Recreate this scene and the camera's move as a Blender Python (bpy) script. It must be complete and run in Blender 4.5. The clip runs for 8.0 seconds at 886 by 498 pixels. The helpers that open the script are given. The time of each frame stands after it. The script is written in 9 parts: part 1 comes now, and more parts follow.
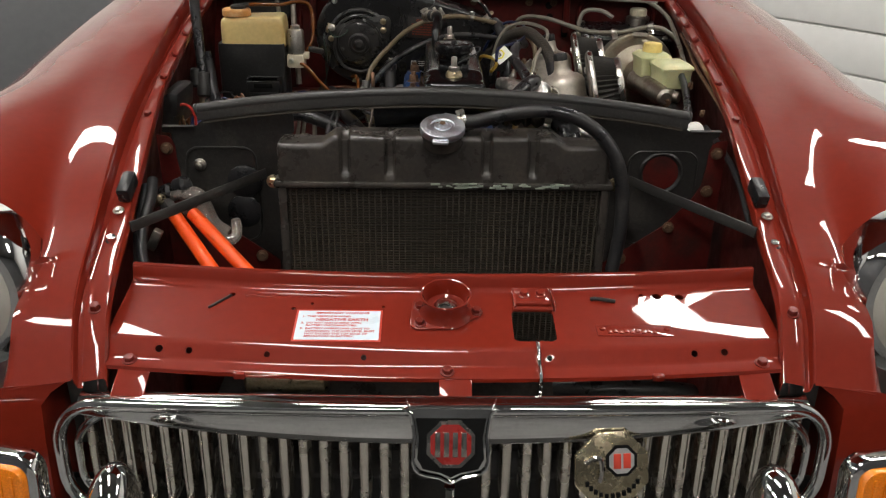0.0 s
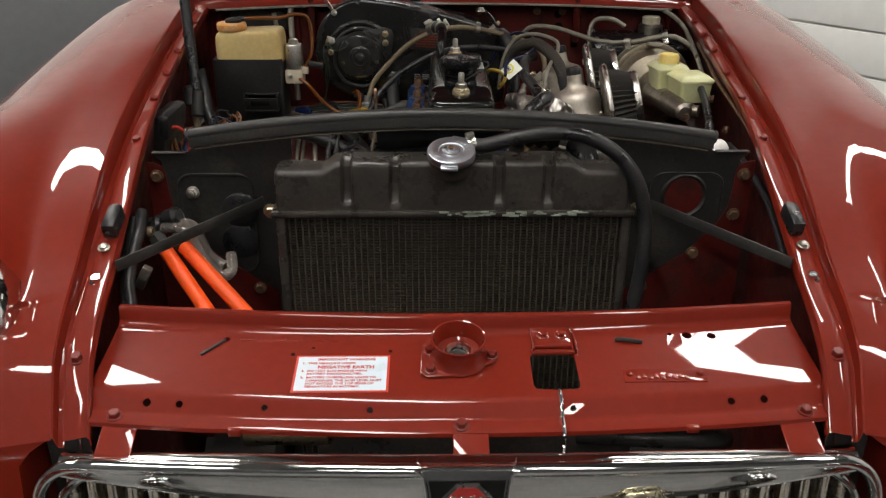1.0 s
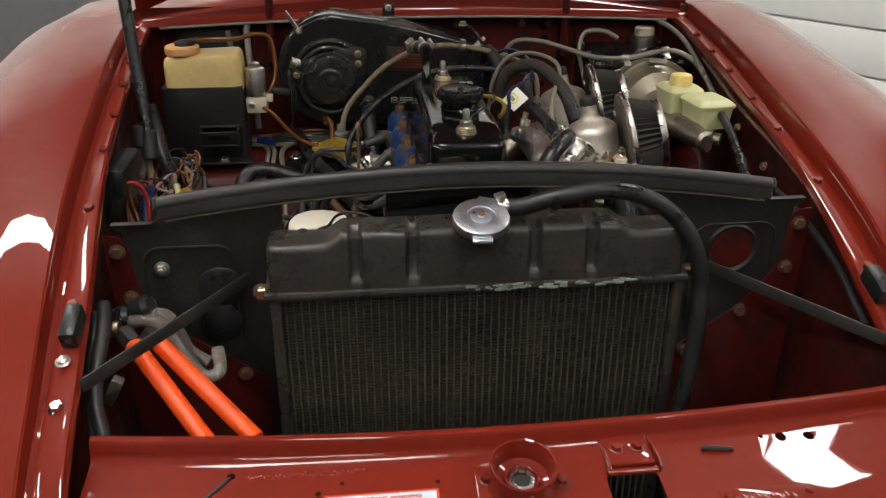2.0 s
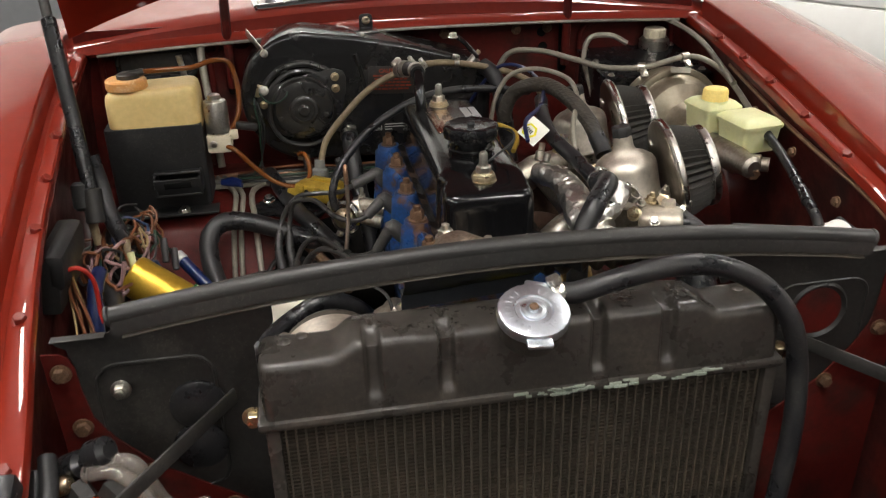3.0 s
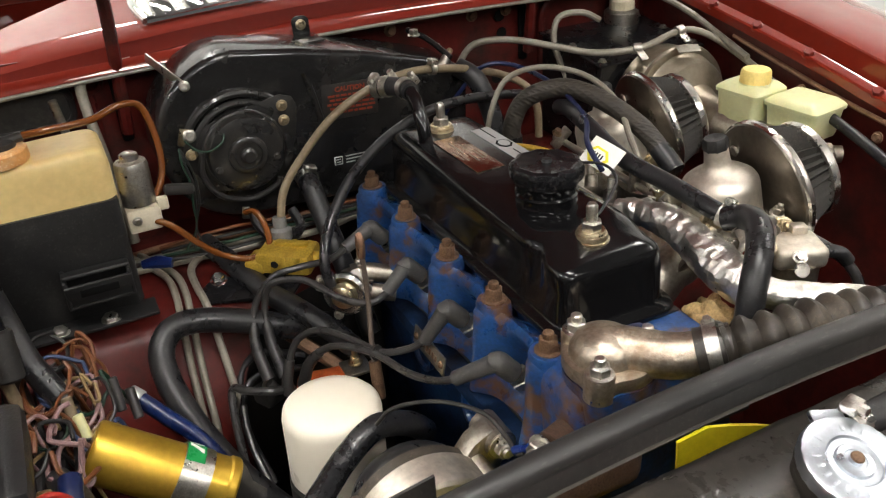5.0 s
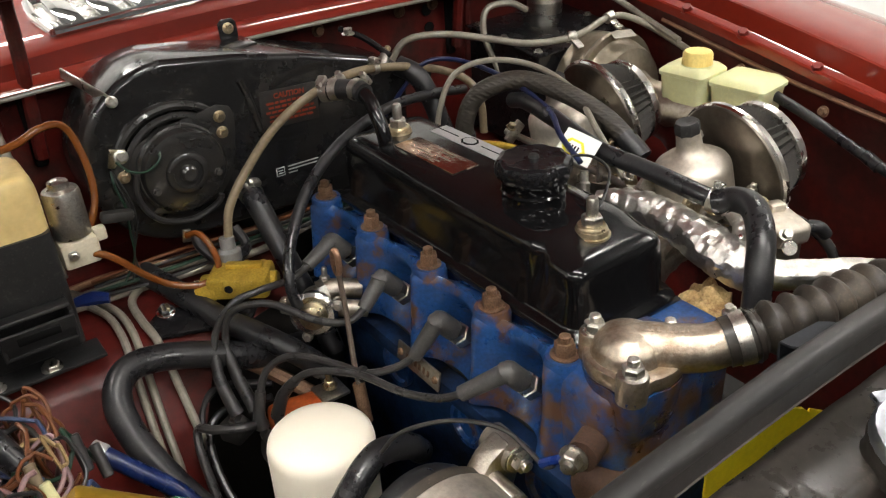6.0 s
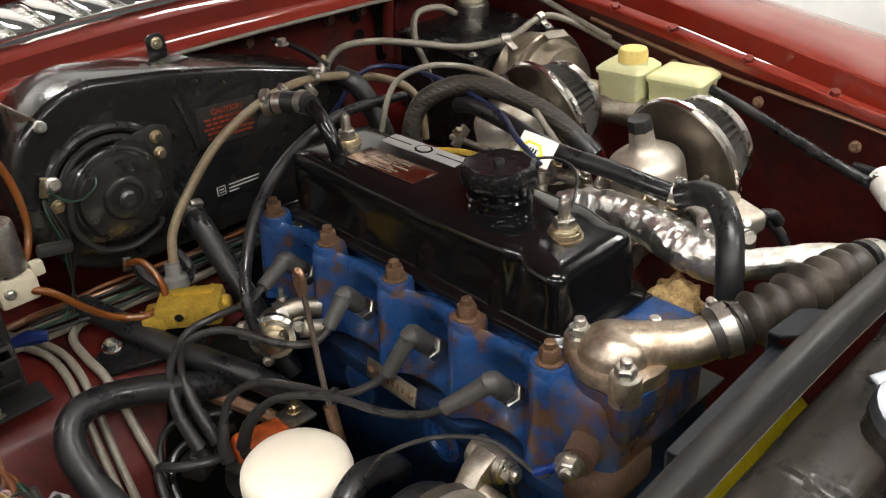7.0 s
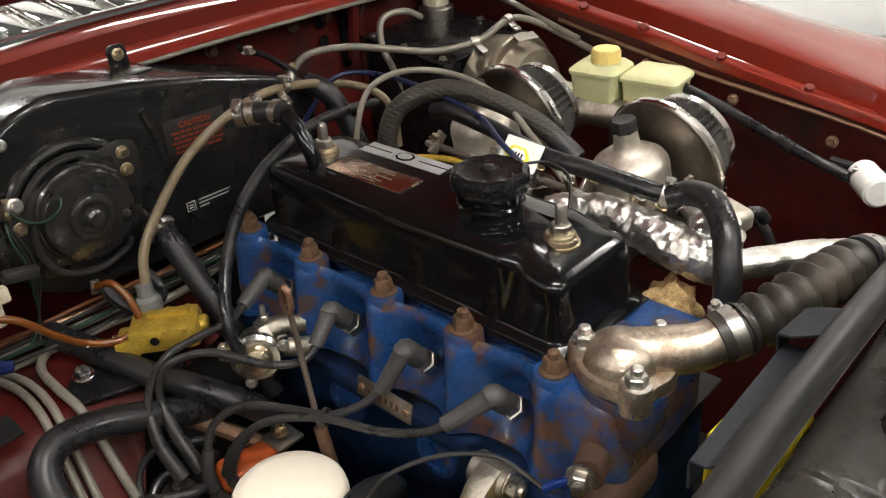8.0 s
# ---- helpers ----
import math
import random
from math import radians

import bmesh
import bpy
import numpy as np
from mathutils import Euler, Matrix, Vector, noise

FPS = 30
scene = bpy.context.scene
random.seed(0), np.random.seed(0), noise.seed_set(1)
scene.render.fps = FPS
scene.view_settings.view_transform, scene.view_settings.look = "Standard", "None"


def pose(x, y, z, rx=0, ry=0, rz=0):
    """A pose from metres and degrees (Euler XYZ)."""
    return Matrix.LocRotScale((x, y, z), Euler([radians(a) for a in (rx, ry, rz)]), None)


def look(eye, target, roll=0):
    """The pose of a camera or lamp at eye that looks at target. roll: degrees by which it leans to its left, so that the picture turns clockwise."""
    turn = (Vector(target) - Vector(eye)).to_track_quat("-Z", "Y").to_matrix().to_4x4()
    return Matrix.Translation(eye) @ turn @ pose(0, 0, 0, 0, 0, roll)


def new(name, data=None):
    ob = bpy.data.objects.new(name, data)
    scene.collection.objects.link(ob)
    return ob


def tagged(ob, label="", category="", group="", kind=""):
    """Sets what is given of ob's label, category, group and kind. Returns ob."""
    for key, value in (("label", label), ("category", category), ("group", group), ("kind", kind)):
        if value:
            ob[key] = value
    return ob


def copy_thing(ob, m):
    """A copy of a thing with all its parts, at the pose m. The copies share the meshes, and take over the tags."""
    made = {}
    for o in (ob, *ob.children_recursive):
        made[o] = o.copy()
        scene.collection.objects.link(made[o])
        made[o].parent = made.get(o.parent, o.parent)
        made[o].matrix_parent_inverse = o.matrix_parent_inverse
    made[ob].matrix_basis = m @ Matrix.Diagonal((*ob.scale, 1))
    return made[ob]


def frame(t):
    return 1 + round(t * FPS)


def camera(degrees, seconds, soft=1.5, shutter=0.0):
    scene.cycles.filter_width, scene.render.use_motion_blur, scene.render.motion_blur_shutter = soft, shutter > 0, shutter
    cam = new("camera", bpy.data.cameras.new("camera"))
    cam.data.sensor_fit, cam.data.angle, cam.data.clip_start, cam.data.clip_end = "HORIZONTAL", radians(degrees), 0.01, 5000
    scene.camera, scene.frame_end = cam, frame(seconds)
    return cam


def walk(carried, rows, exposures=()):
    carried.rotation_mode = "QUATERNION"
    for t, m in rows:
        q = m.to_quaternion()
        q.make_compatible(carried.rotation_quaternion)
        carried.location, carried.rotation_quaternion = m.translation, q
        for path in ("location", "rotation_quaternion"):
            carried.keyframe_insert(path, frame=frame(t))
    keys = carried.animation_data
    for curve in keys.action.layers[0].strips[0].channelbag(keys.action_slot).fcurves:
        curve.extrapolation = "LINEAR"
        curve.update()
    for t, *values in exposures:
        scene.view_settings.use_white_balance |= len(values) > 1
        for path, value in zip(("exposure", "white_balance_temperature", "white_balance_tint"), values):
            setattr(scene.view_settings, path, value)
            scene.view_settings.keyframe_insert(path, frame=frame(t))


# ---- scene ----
cam = camera(55.5, 8.0, 1.2, 0.3)
PATH = [
    (0, (-0.033, -0.844, 1.217), (0.0, 0.985, 0.408), 0.9),
    (0.5, (-0.033, -0.811, 1.219), (-0.009, 1.017, 0.409), 0.7),
    (1, (-0.041, -0.755, 1.222), (-0.015, 1.076, 0.417), 0.1),
    (1.5, (-0.077, -0.665, 1.244), (0.001, 1.154, 0.417), -0.2),
    (1.7, (-0.108, -0.618, 1.249), (0.021, 1.195, 0.414), 0.1),
    (2.8, (-0.192, -0.356, 1.261), (0.105, 1.422, 0.394), -1.3),
    (3, (-0.191, -0.31, 1.263), (0.109, 1.461, 0.382), -1.6),
    (3.5, (-0.217, -0.205, 1.259), (0.134, 1.544, 0.356), -2.9),
    (4, (-0.283, -0.093, 1.258), (0.201, 1.609, 0.326), -3.4),
    (4.5, (-0.33, -0.01, 1.26), (0.277, 1.637, 0.3), -3.4),
    (6, (-0.432, 0.143, 1.248), (0.553, 1.569, 0.25), -3.6),
    (6.5, (-0.448, 0.169, 1.248), (0.627, 1.523, 0.243), -3.6),
    (7, (-0.461, 0.191, 1.247), (0.696, 1.479, 0.246), -3.7),
    (7.5, (-0.469, 0.209, 1.246), (0.745, 1.448, 0.25), -3.6),
    (8, (-0.47, 0.232, 1.242), (0.775, 1.437, 0.243), -3.8),
]
walk(cam, [(t, look(eye, target, roll)) for t, eye, target, roll in PATH], [(0, -0.12), (1.5, -0.24), (3.0, 0.38), (3.5, 0.46), (6, 0.66), (8, 0.58)])

# ---- world and lights ----
wld = bpy.data.worlds.new("world")
scene.world = wld
wld.use_nodes = True
wld.node_tree.nodes["Background"].inputs[0].default_value = (0.9, 0.95, 1.0, 1)
wld.node_tree.nodes["Background"].inputs[1].default_value = 0.05
ROOM = radians(33)      # the workshop stands turned to the car
LAMP_POWER = 33.0
LAMP_COLOUR = (1.0, 0.96, 0.90)


# ---- materials ----
def nodes_of(name):
    m = bpy.data.materials.new(name)
    m.use_nodes = True
    nt = m.node_tree
    return m, nt, nt.nodes["Principled BSDF"]


def mat(name, colour, rough=0.5, metal=0.0, dirt=None, dirt_amount=0.3, scale=30.0, grain=0.15, bump=0.1,
        bump_scale=None, coat=0.0, rough_var=0.15, spec=0.5, trans=0.0, sub=0.0, ior=1.45, stretch=None, alpha=1.0, coat_rough=0.04, specks=0.3):
    """Surface with a coarse stain pattern, a fine grain, uneven gloss and a little relief."""
    m, nt, b = nodes_of(name)
    n, l = nt.nodes, nt.links
    tc = n.new("ShaderNodeTexCoord")
    src = tc.outputs["Object"]
    if stretch:
        mp = n.new("ShaderNodeMapping")
        mp.inputs["Scale"].default_value = stretch
        l.new(src, mp.inputs[0])
        src = mp.outputs[0]
    coarse = n.new("ShaderNodeTexNoise")
    coarse.inputs["Scale"].default_value = scale
    coarse.inputs["Detail"].default_value = 6
    coarse.inputs["Roughness"].default_value = 0.65
    fine = n.new("ShaderNodeTexNoise")
    fine.inputs["Scale"].default_value = scale * 9
    fine.inputs["Detail"].default_value = 3
    l.new(src, coarse.inputs["Vector"])
    l.new(src, fine.inputs["Vector"])
    ramp = n.new("ShaderNodeMapRange")
    ramp.inputs[1].default_value, ramp.inputs[2].default_value = 0.5, 0.72
    ramp.inputs[3].default_value, ramp.inputs[4].default_value = 0.0, dirt_amount
    l.new(coarse.outputs[0], ramp.inputs[0])
    mix = n.new("ShaderNodeMix")
    mix.data_type = "RGBA"
    mix.inputs[6].default_value = (*colour, 1)
    d = dirt or tuple(c * 0.45 for c in colour)
    mix.inputs[7].default_value = (*d, 1)
    l.new(ramp.outputs[0], mix.inputs[0])
    hsv = n.new("ShaderNodeHueSaturation")
    vr = n.new("ShaderNodeMapRange")
    vr.inputs[1].default_value, vr.inputs[2].default_value = 0.3, 0.7
    vr.inputs[3].default_value, vr.inputs[4].default_value = 1 - grain, 1 + grain
    l.new(fine.outputs[0], vr.inputs[0])
    l.new(vr.outputs[0], hsv.inputs["Value"])
    l.new(mix.outputs[2], hsv.inputs["Color"])
    if specks and bump > 0.03:
        # small scattered spots of dust or chipping
        sp = n.new("ShaderNodeTexNoise")
        sp.inputs["Scale"].default_value = 420.0
        sp.inputs["Detail"].default_value = 2
        l.new(src, sp.inputs["Vector"])
        patch = n.new("ShaderNodeMath")
        patch.operation = "MULTIPLY_ADD"
        l.new(coarse.outputs[0], patch.inputs[0])
        patch.inputs[1].default_value = 0.35
        l.new(sp.outputs[0], patch.inputs[2])
        sr = n.new("ShaderNodeMapRange")
        sr.inputs[1].default_value, sr.inputs[2].default_value = 0.80, 0.86
        sr.inputs[3].default_value, sr.inputs[4].default_value = 0.0, specks
        l.new(patch.outputs[0], sr.inputs[0])
        ms = n.new("ShaderNodeMix")
        ms.data_type = "RGBA"
        l.new(sr.outputs[0], ms.inputs[0])
        l.new(hsv.outputs[0], ms.inputs[6])
        ms.inputs[7].default_value = (*[min(1.0, c * 1.5 + 0.01) for c in d], 1)
        l.new(ms.outputs[2], b.inputs["Base Color"])
    else:
        l.new(hsv.outputs[0], b.inputs["Base Color"])
    rr = n.new("ShaderNodeMapRange")
    rr.inputs[1].default_value, rr.inputs[2].default_value = 0.35, 0.7
    rr.inputs[3].default_value, rr.inputs[4].default_value = max(rough - rough_var * 0.5, 0.02), min(rough + rough_var, 1)
    l.new(coarse.outputs[0], rr.inputs[0])
    l.new(rr.outputs[0], b.inputs["Roughness"])
    b.inputs["Metallic"].default_value = metal
    b.inputs["Specular IOR Level"].default_value = spec
    b.inputs["Coat Weight"].default_value = coat
    b.inputs["Coat Roughness"].default_value = coat_rough
    b.inputs["Transmission Weight"].default_value = trans
    b.inputs["Subsurface Weight"].default_value = sub
    b.inputs["Subsurface Radius"].default_value = (0.02, 0.015, 0.01)
    b.inputs["IOR"].default_value = ior
    b.inputs["Alpha"].default_value = alpha
    if bump:
        bp = n.new("ShaderNodeBump")
        bp.inputs["Strength"].default_value = bump
        bp.inputs["Distance"].default_value = 0.001
        bn = n.new("ShaderNodeTexNoise")
        bn.inputs["Scale"].default_value = bump_scale or scale * 6
        bn.inputs["Detail"].default_value = 4
        l.new(src, bn.inputs["Vector"])
        l.new(bn.outputs[0], bp.inputs["Height"])
        l.new(bp.outputs[0], b.inputs["Normal"])
    return m


RED = mat("red_paint", (0.19, 0.0155, 0.0065), 0.45, spec=0.15, coat=1.0, coat_rough=0.025, dirt=(0.17, 0.012, 0.0035), dirt_amount=0.25, scale=9, grain=0.05, bump=0.022, bump_scale=34, rough_var=0.08, specks=0.0)
RED_BOLT = mat("red_painted_bolt", (0.15, 0.013, 0.007), 0.38, spec=0.4, dirt=(0.07, 0.02, 0.012), dirt_amount=0.5, scale=40, grain=0.1, bump=0.2)
# Body red darkened for the bay: shade in the base colour, grime over it.
RED_BAY = mat("shaded_red_bay_paint", (0.080, 0.0085, 0.0065), 0.5, rough_var=0.35, spec=0.25, coat=0.05, dirt=(0.022, 0.013, 0.010), dirt_amount=1.0, scale=14, grain=0.15, bump=0.12, bump_scale=60, coat_rough=0.15)
BLACK = mat("black_enamel", (0.008, 0.008, 0.009), 0.24, spec=0.3, dirt=(0.022, 0.020, 0.018), dirt_amount=0.35, scale=22, grain=0.25, bump=0.06, coat=0.12, coat_rough=0.1)
MOTOR_BLACK = mat("motor_enamel", (0.017, 0.0165, 0.016), 0.28, spec=0.5, rough_var=0.15, dirt=(0.034, 0.030, 0.026), dirt_amount=0.4, scale=24, grain=0.25, bump=0.06, coat=0.6, coat_rough=0.06)
HEATER_BLACK = mat("black_satin_enamel", (0.0125, 0.0123, 0.0126), 0.24, spec=0.4, rough_var=0.12, dirt=(0.028, 0.025, 0.022), dirt_amount=0.45, scale=14, grain=0.2, bump=0.04, specks=0.15, coat=0.45, coat_rough=0.07)
BLACK_GLOSS = mat("black_gloss", (0.004, 0.004, 0.0045), 0.16, spec=0.4, dirt=(0.006, 0.006, 0.0055), dirt_amount=0.3, scale=10, grain=0.15, bump=0.05, bump_scale=60, coat=0.25, coat_rough=0.05, rough_var=0.06)
BLACK_SATIN = mat("black_satin", (0.022, 0.021, 0.020), 0.42, dirt=(0.05, 0.045, 0.038), dirt_amount=0.55, scale=18, grain=0.25, bump=0.12)
BLACK_DUSTY = mat("black_dusty", (0.034, 0.0300, 0.0265), 0.30, rough_var=0.25, specks=0.25, dirt=(0.07, 0.056, 0.043), dirt_amount=0.5, scale=18, grain=0.3, bump=0.15)
RUBBER = mat("black_rubber", (0.013, 0.013, 0.0145), 0.32, rough_var=0.3, dirt=(0.042, 0.039, 0.034), dirt_amount=0.45, scale=25, grain=0.2, bump=0.15)
CORE = mat("dusty_core", (0.050, 0.042, 0.033), 0.45, dirt=(0.11, 0.085, 0.06), dirt_amount=0.7, scale=12, grain=0.25, bump=0.1)
WORN_RUBBER = mat("worn_rubber", (0.018, 0.0175, 0.017), 0.38, dirt=(0.052, 0.048, 0.043), dirt_amount=0.55, scale=14, grain=0.2, bump=0.15, stretch=(0.25, 1, 1))
WORN_EDGE = mat("worn_dusty_edge", (0.055, 0.047, 0.036), 0.55, dirt=(0.11, 0.092, 0.066), dirt_amount=0.6, scale=30, grain=0.3, bump=0.3, stretch=(0.3, 1, 1))
WORN_GREY = mat("worn_grey_paint", (0.020, 0.0225, 0.027), 0.5, spec=0.3, dirt=(0.04, 0.041, 0.043), dirt_amount=0.6, scale=16, grain=0.2, bump=0.15)
SLAT = mat("polished_slat", (0.84, 0.79, 0.70), 0.2, 1.0, dirt=(0.45, 0.4, 0.32), dirt_amount=0.4, scale=30, grain=0.06, bump=0.04)
RUBBER_SHINY = mat("shiny_rubber", (0.014, 0.014, 0.015), 0.3, dirt=(0.03, 0.03, 0.03), dirt_amount=0.3, scale=20, grain=0.2, bump=0.08)
LEAD = mat("grey_lead_sheath", (0.028, 0.027, 0.027), 0.30, dirt=(0.055, 0.05, 0.046), dirt_amount=0.35, scale=40, grain=0.15, bump=0.08)
PLASTIC = mat("black_plastic", (0.014, 0.014, 0.0145), 0.4, dirt=(0.035, 0.033, 0.03), dirt_amount=0.4, scale=20, grain=0.2, bump=0.25, bump_scale=500)
CHROME = mat("chrome", (0.78, 0.78, 0.77), 0.06, 1.0, dirt=(0.55, 0.53, 0.5), dirt_amount=0.3, scale=25, grain=0.05, bump=0.03, rough_var=0.08)
CAP_STEEL = mat("plated_cap", (0.64, 0.68, 0.74), 0.34, 1.0, dirt=(0.5, 0.52, 0.54), dirt_amount=0.2, scale=40, grain=0.06, bump=0.03, specks=0.0)
STAINLESS = mat("stainless", (0.6, 0.58, 0.54), 0.24, 1.0, dirt=(0.36, 0.32, 0.27), dirt_amount=0.5, scale=22, grain=0.1, bump=0.05)
ZINC = mat("zinc_steel", (0.56, 0.54, 0.49), 0.32, 1.0, dirt=(0.22, 0.18, 0.13), dirt_amount=0.6, scale=70, grain=0.15, bump=0.15)
PASSIVATED = mat("yellow_passivated", (0.54, 0.46, 0.31), 0.32, 1.0, dirt=(0.3, 0.2, 0.1), dirt_amount=0.6, scale=60, grain=0.2, bump=0.15)
ALLOY = mat("cast_alloy", (0.40, 0.365, 0.31), 0.4, 1.0, dirt=(0.15, 0.11, 0.075), dirt_amount=0.7, scale=28, grain=0.15, bump=0.35, bump_scale=420)
ALLOY_WARM = mat("cast_housing", (0.50, 0.43, 0.34), 0.40, 1.0, dirt=(0.22, 0.12, 0.06), dirt_amount=0.75, scale=26, grain=0.2, bump=0.55, bump_scale=320)
DASHPOT = mat("satin_alloy", (0.66, 0.61, 0.53), 0.5, 1.0, dirt=(0.33, 0.28, 0.21), dirt_amount=0.6, scale=20, grain=0.1, bump=0.12, bump_scale=500)
RUST = mat("rusty_iron", (0.060, 0.030, 0.018), 0.8, dirt=(0.05, 0.03, 0.02), dirt_amount=0.8, scale=60, grain=0.35, bump=0.5)
BOLT_RUST = mat("rusty_bolt", (0.17, 0.10, 0.06), 0.55, 0.5, dirt=(0.07, 0.035, 0.02), dirt_amount=0.8, scale=80, grain=0.3, bump=0.4)
CREAM = mat("cream_paint", (0.86, 0.80, 0.67), 0.3, dirt=(0.78, 0.7, 0.56), dirt_amount=0.2, scale=6, grain=0.015, bump=0.02)
BOTTLE = mat("yellowed_plastic", (0.66, 0.5, 0.22), 0.42, dirt=(0.42, 0.28, 0.1), dirt_amount=0.5, scale=14, grain=0.06, bump=0.08, sub=0.25)
ORANGE_CAP = mat("faded_orange_plastic", (0.66, 0.32, 0.1), 0.5, dirt=(0.75, 0.6, 0.4), dirt_amount=0.5, scale=30, grain=0.08)
AMBER_TUBE = mat("amber_tube", (0.20, 0.062, 0.012), 0.16, dirt=(0.14, 0.038, 0.008), trans=0.25, coat=0.4, dirt_amount=0.4, scale=30, grain=0.1, bump=0.03)
RESERVOIR = mat("greenish_plastic", (0.6, 0.6, 0.34), 0.36, dirt=(0.5, 0.48, 0.22), dirt_amount=0.4, scale=20, grain=0.04, bump=0.04, sub=0.3)
YELLOW_CAP = mat("yellow_cap", (0.8, 0.62, 0.2), 0.45, dirt=(0.6, 0.45, 0.14), dirt_amount=0.4, scale=40, grain=0.06)
YELLOW_CAST = mat("yellow_plated", (0.5, 0.34, 0.05), 0.38, 0.45, dirt=(0.26, 0.15, 0.02), dirt_amount=0.6, scale=45, grain=0.2, bump=0.3)
FAN_YELLOW = mat("yellow_fan_plastic", (0.76, 0.62, 0.02), 0.4, dirt=(0.4, 0.3, 0.03), dirt_amount=0.35, scale=25, grain=0.06)
GOLD = mat("gold_anodised", (0.58, 0.37, 0.045), 0.36, 0.8, dirt=(0.45, 0.26, 0.04), dirt_amount=0.5, scale=20, grain=0.08, bump=0.05)
FOIL = mat("foil", (0.72, 0.70, 0.66), 0.34, 1.0, dirt=(0.36, 0.30, 0.22), dirt_amount=0.5, scale=35, grain=0.1, bump=0.55, bump_scale=230)
COPPER = mat("tarnished_copper", (0.34, 0.2, 0.13), 0.4, 0.8, dirt=(0.14, 0.09, 0.06), dirt_amount=0.6, scale=60, grain=0.2)
PALE_HOSE = mat("pale_braided_hose", (0.20, 0.155, 0.095), 0.4, dirt=(0.10, 0.07, 0.04), dirt_amount=0.6, scale=30, grain=0.15, bump=0.2)
ELBOW = mat("grey_elbow_rubber", (0.062, 0.060, 0.058), 0.42, dirt=(0.10, 0.095, 0.085), dirt_amount=0.4, scale=40, grain=0.15, bump=0.1)
GREY_CUFF = mat("pale_grey_rubber", (0.17, 0.17, 0.165), 0.45, dirt=(0.1, 0.095, 0.085), dirt_amount=0.5, scale=40, grain=0.1)
STICK = mat("browned_steel", (0.13, 0.10, 0.08), 0.4, 0.4, dirt=(0.06, 0.045, 0.035), dirt_amount=0.6, scale=60, grain=0.15)
DUSTY_RUBBER = mat("dusty_brown_rubber", (0.026, 0.022, 0.018), 0.36, rough_var=0.25, dirt=(0.085, 0.066, 0.046), dirt_amount=0.8, scale=22, grain=0.25, bump=0.2)
GREY_PIPE = mat("grey_coated_pipe", (0.26, 0.24, 0.195), 0.38, 0.2, dirt=(0.1, 0.085, 0.065), dirt_amount=0.5, scale=40, grain=0.1)
BLUE_PLASTIC = mat("blue_plastic", (0.006, 0.022, 0.13), 0.3, dirt=(0.02, 0.03, 0.1), dirt_amount=0.4, scale=40, grain=0.1)
BLUE_SLEEVE = mat("navy_sleeve", (0.005, 0.015, 0.075), 0.25, dirt=(0.012, 0.014, 0.03), dirt_amount=0.6, scale=40, grain=0.2, bump=0.2)
BLUE_WIRE = mat("dark_blue_wire", (0.008, 0.014, 0.055), 0.3, scale=40)
ORANGE_RED = mat("bright_orange_sleeve", (0.85, 0.09, 0.012), 0.3, dirt=(0.6, 0.05, 0.01), dirt_amount=0.4, scale=20, grain=0.05)
ORANGE_DULL = mat("orange_cover", (0.5, 0.1, 0.02), 0.5, dirt=(0.25, 0.06, 0.02), dirt_amount=0.5, scale=30)
CLEAR = mat("clear_tube", (0.42, 0.37, 0.33), 0.12, dirt=(0.3, 0.22, 0.15), dirt_amount=0.4, scale=30, trans=0.75, bump=0.03)
PAPER = mat("white_paper", (0.78, 0.78, 0.72), 0.55, dirt=(0.7, 0.68, 0.55), dirt_amount=0.3, scale=20, grain=0.03, bump=0.03)
STICKER = mat("pale_sticker", (0.66, 0.76, 0.83), 0.3, dirt=(0.6, 0.7, 0.78), dirt_amount=0.3, scale=20, grain=0.02, bump=0.02)
INK_RED = mat("red_ink", (0.58, 0.06, 0.035), 0.4, scale=20, grain=0.03, bump=0)
ENAMEL_RED = mat("dull_red_enamel", (0.30, 0.025, 0.022), 0.3, scale=30, grain=0.05, bump=0, coat=0.4)
LETTER_RED = mat("red_lettering", (0.5, 0.03, 0.03), 0.5, scale=20, grain=0.03, bump=0)
INK_ORANGE = mat("orange_ink", (0.22, 0.035, 0.014), 0.45, scale=20, grain=0.1, bump=0)
INK_WHITE = mat("white_ink", (0.6, 0.6, 0.58), 0.45, scale=20, grain=0.1, bump=0)
INK_BLACK = mat("black_ink", (0.008, 0.008, 0.008), 0.85, spec=0.08, scale=20, grain=0.1, bump=0)
INK_YELLOW = mat("yellow_ink", (0.8, 0.72, 0.03), 0.5, scale=20, grain=0.03, bump=0)
GREEN = mat("green_label", (0.01, 0.24, 0.06), 0.3, scale=20, grain=0.05, bump=0)
COPPER_PLATE = mat("copper_plate", (0.66, 0.47, 0.36), 0.2, 1.0, dirt=(0.4, 0.25, 0.17), dirt_amount=0.5, scale=45, grain=0.15, bump=0.6, bump_scale=260)
SILVER_PLATE = mat("silver_plate", (0.52, 0.52, 0.52), 0.45, 0.6, dirt=(0.4, 0.4, 0.38), dirt_amount=0.4, scale=30, grain=0.05, bump=0.05)
GAUZE = mat("pleated_gauze", (0.028, 0.025, 0.022), 0.75, dirt=(0.06, 0.05, 0.04), dirt_amount=0.4, scale=60, grain=0.3, bump=0.4, bump_scale=900)
TAPE = mat("black_tape", (0.02, 0.02, 0.021), 0.4, scale=60, grain=0.25, bump=0.4, bump_scale=150)
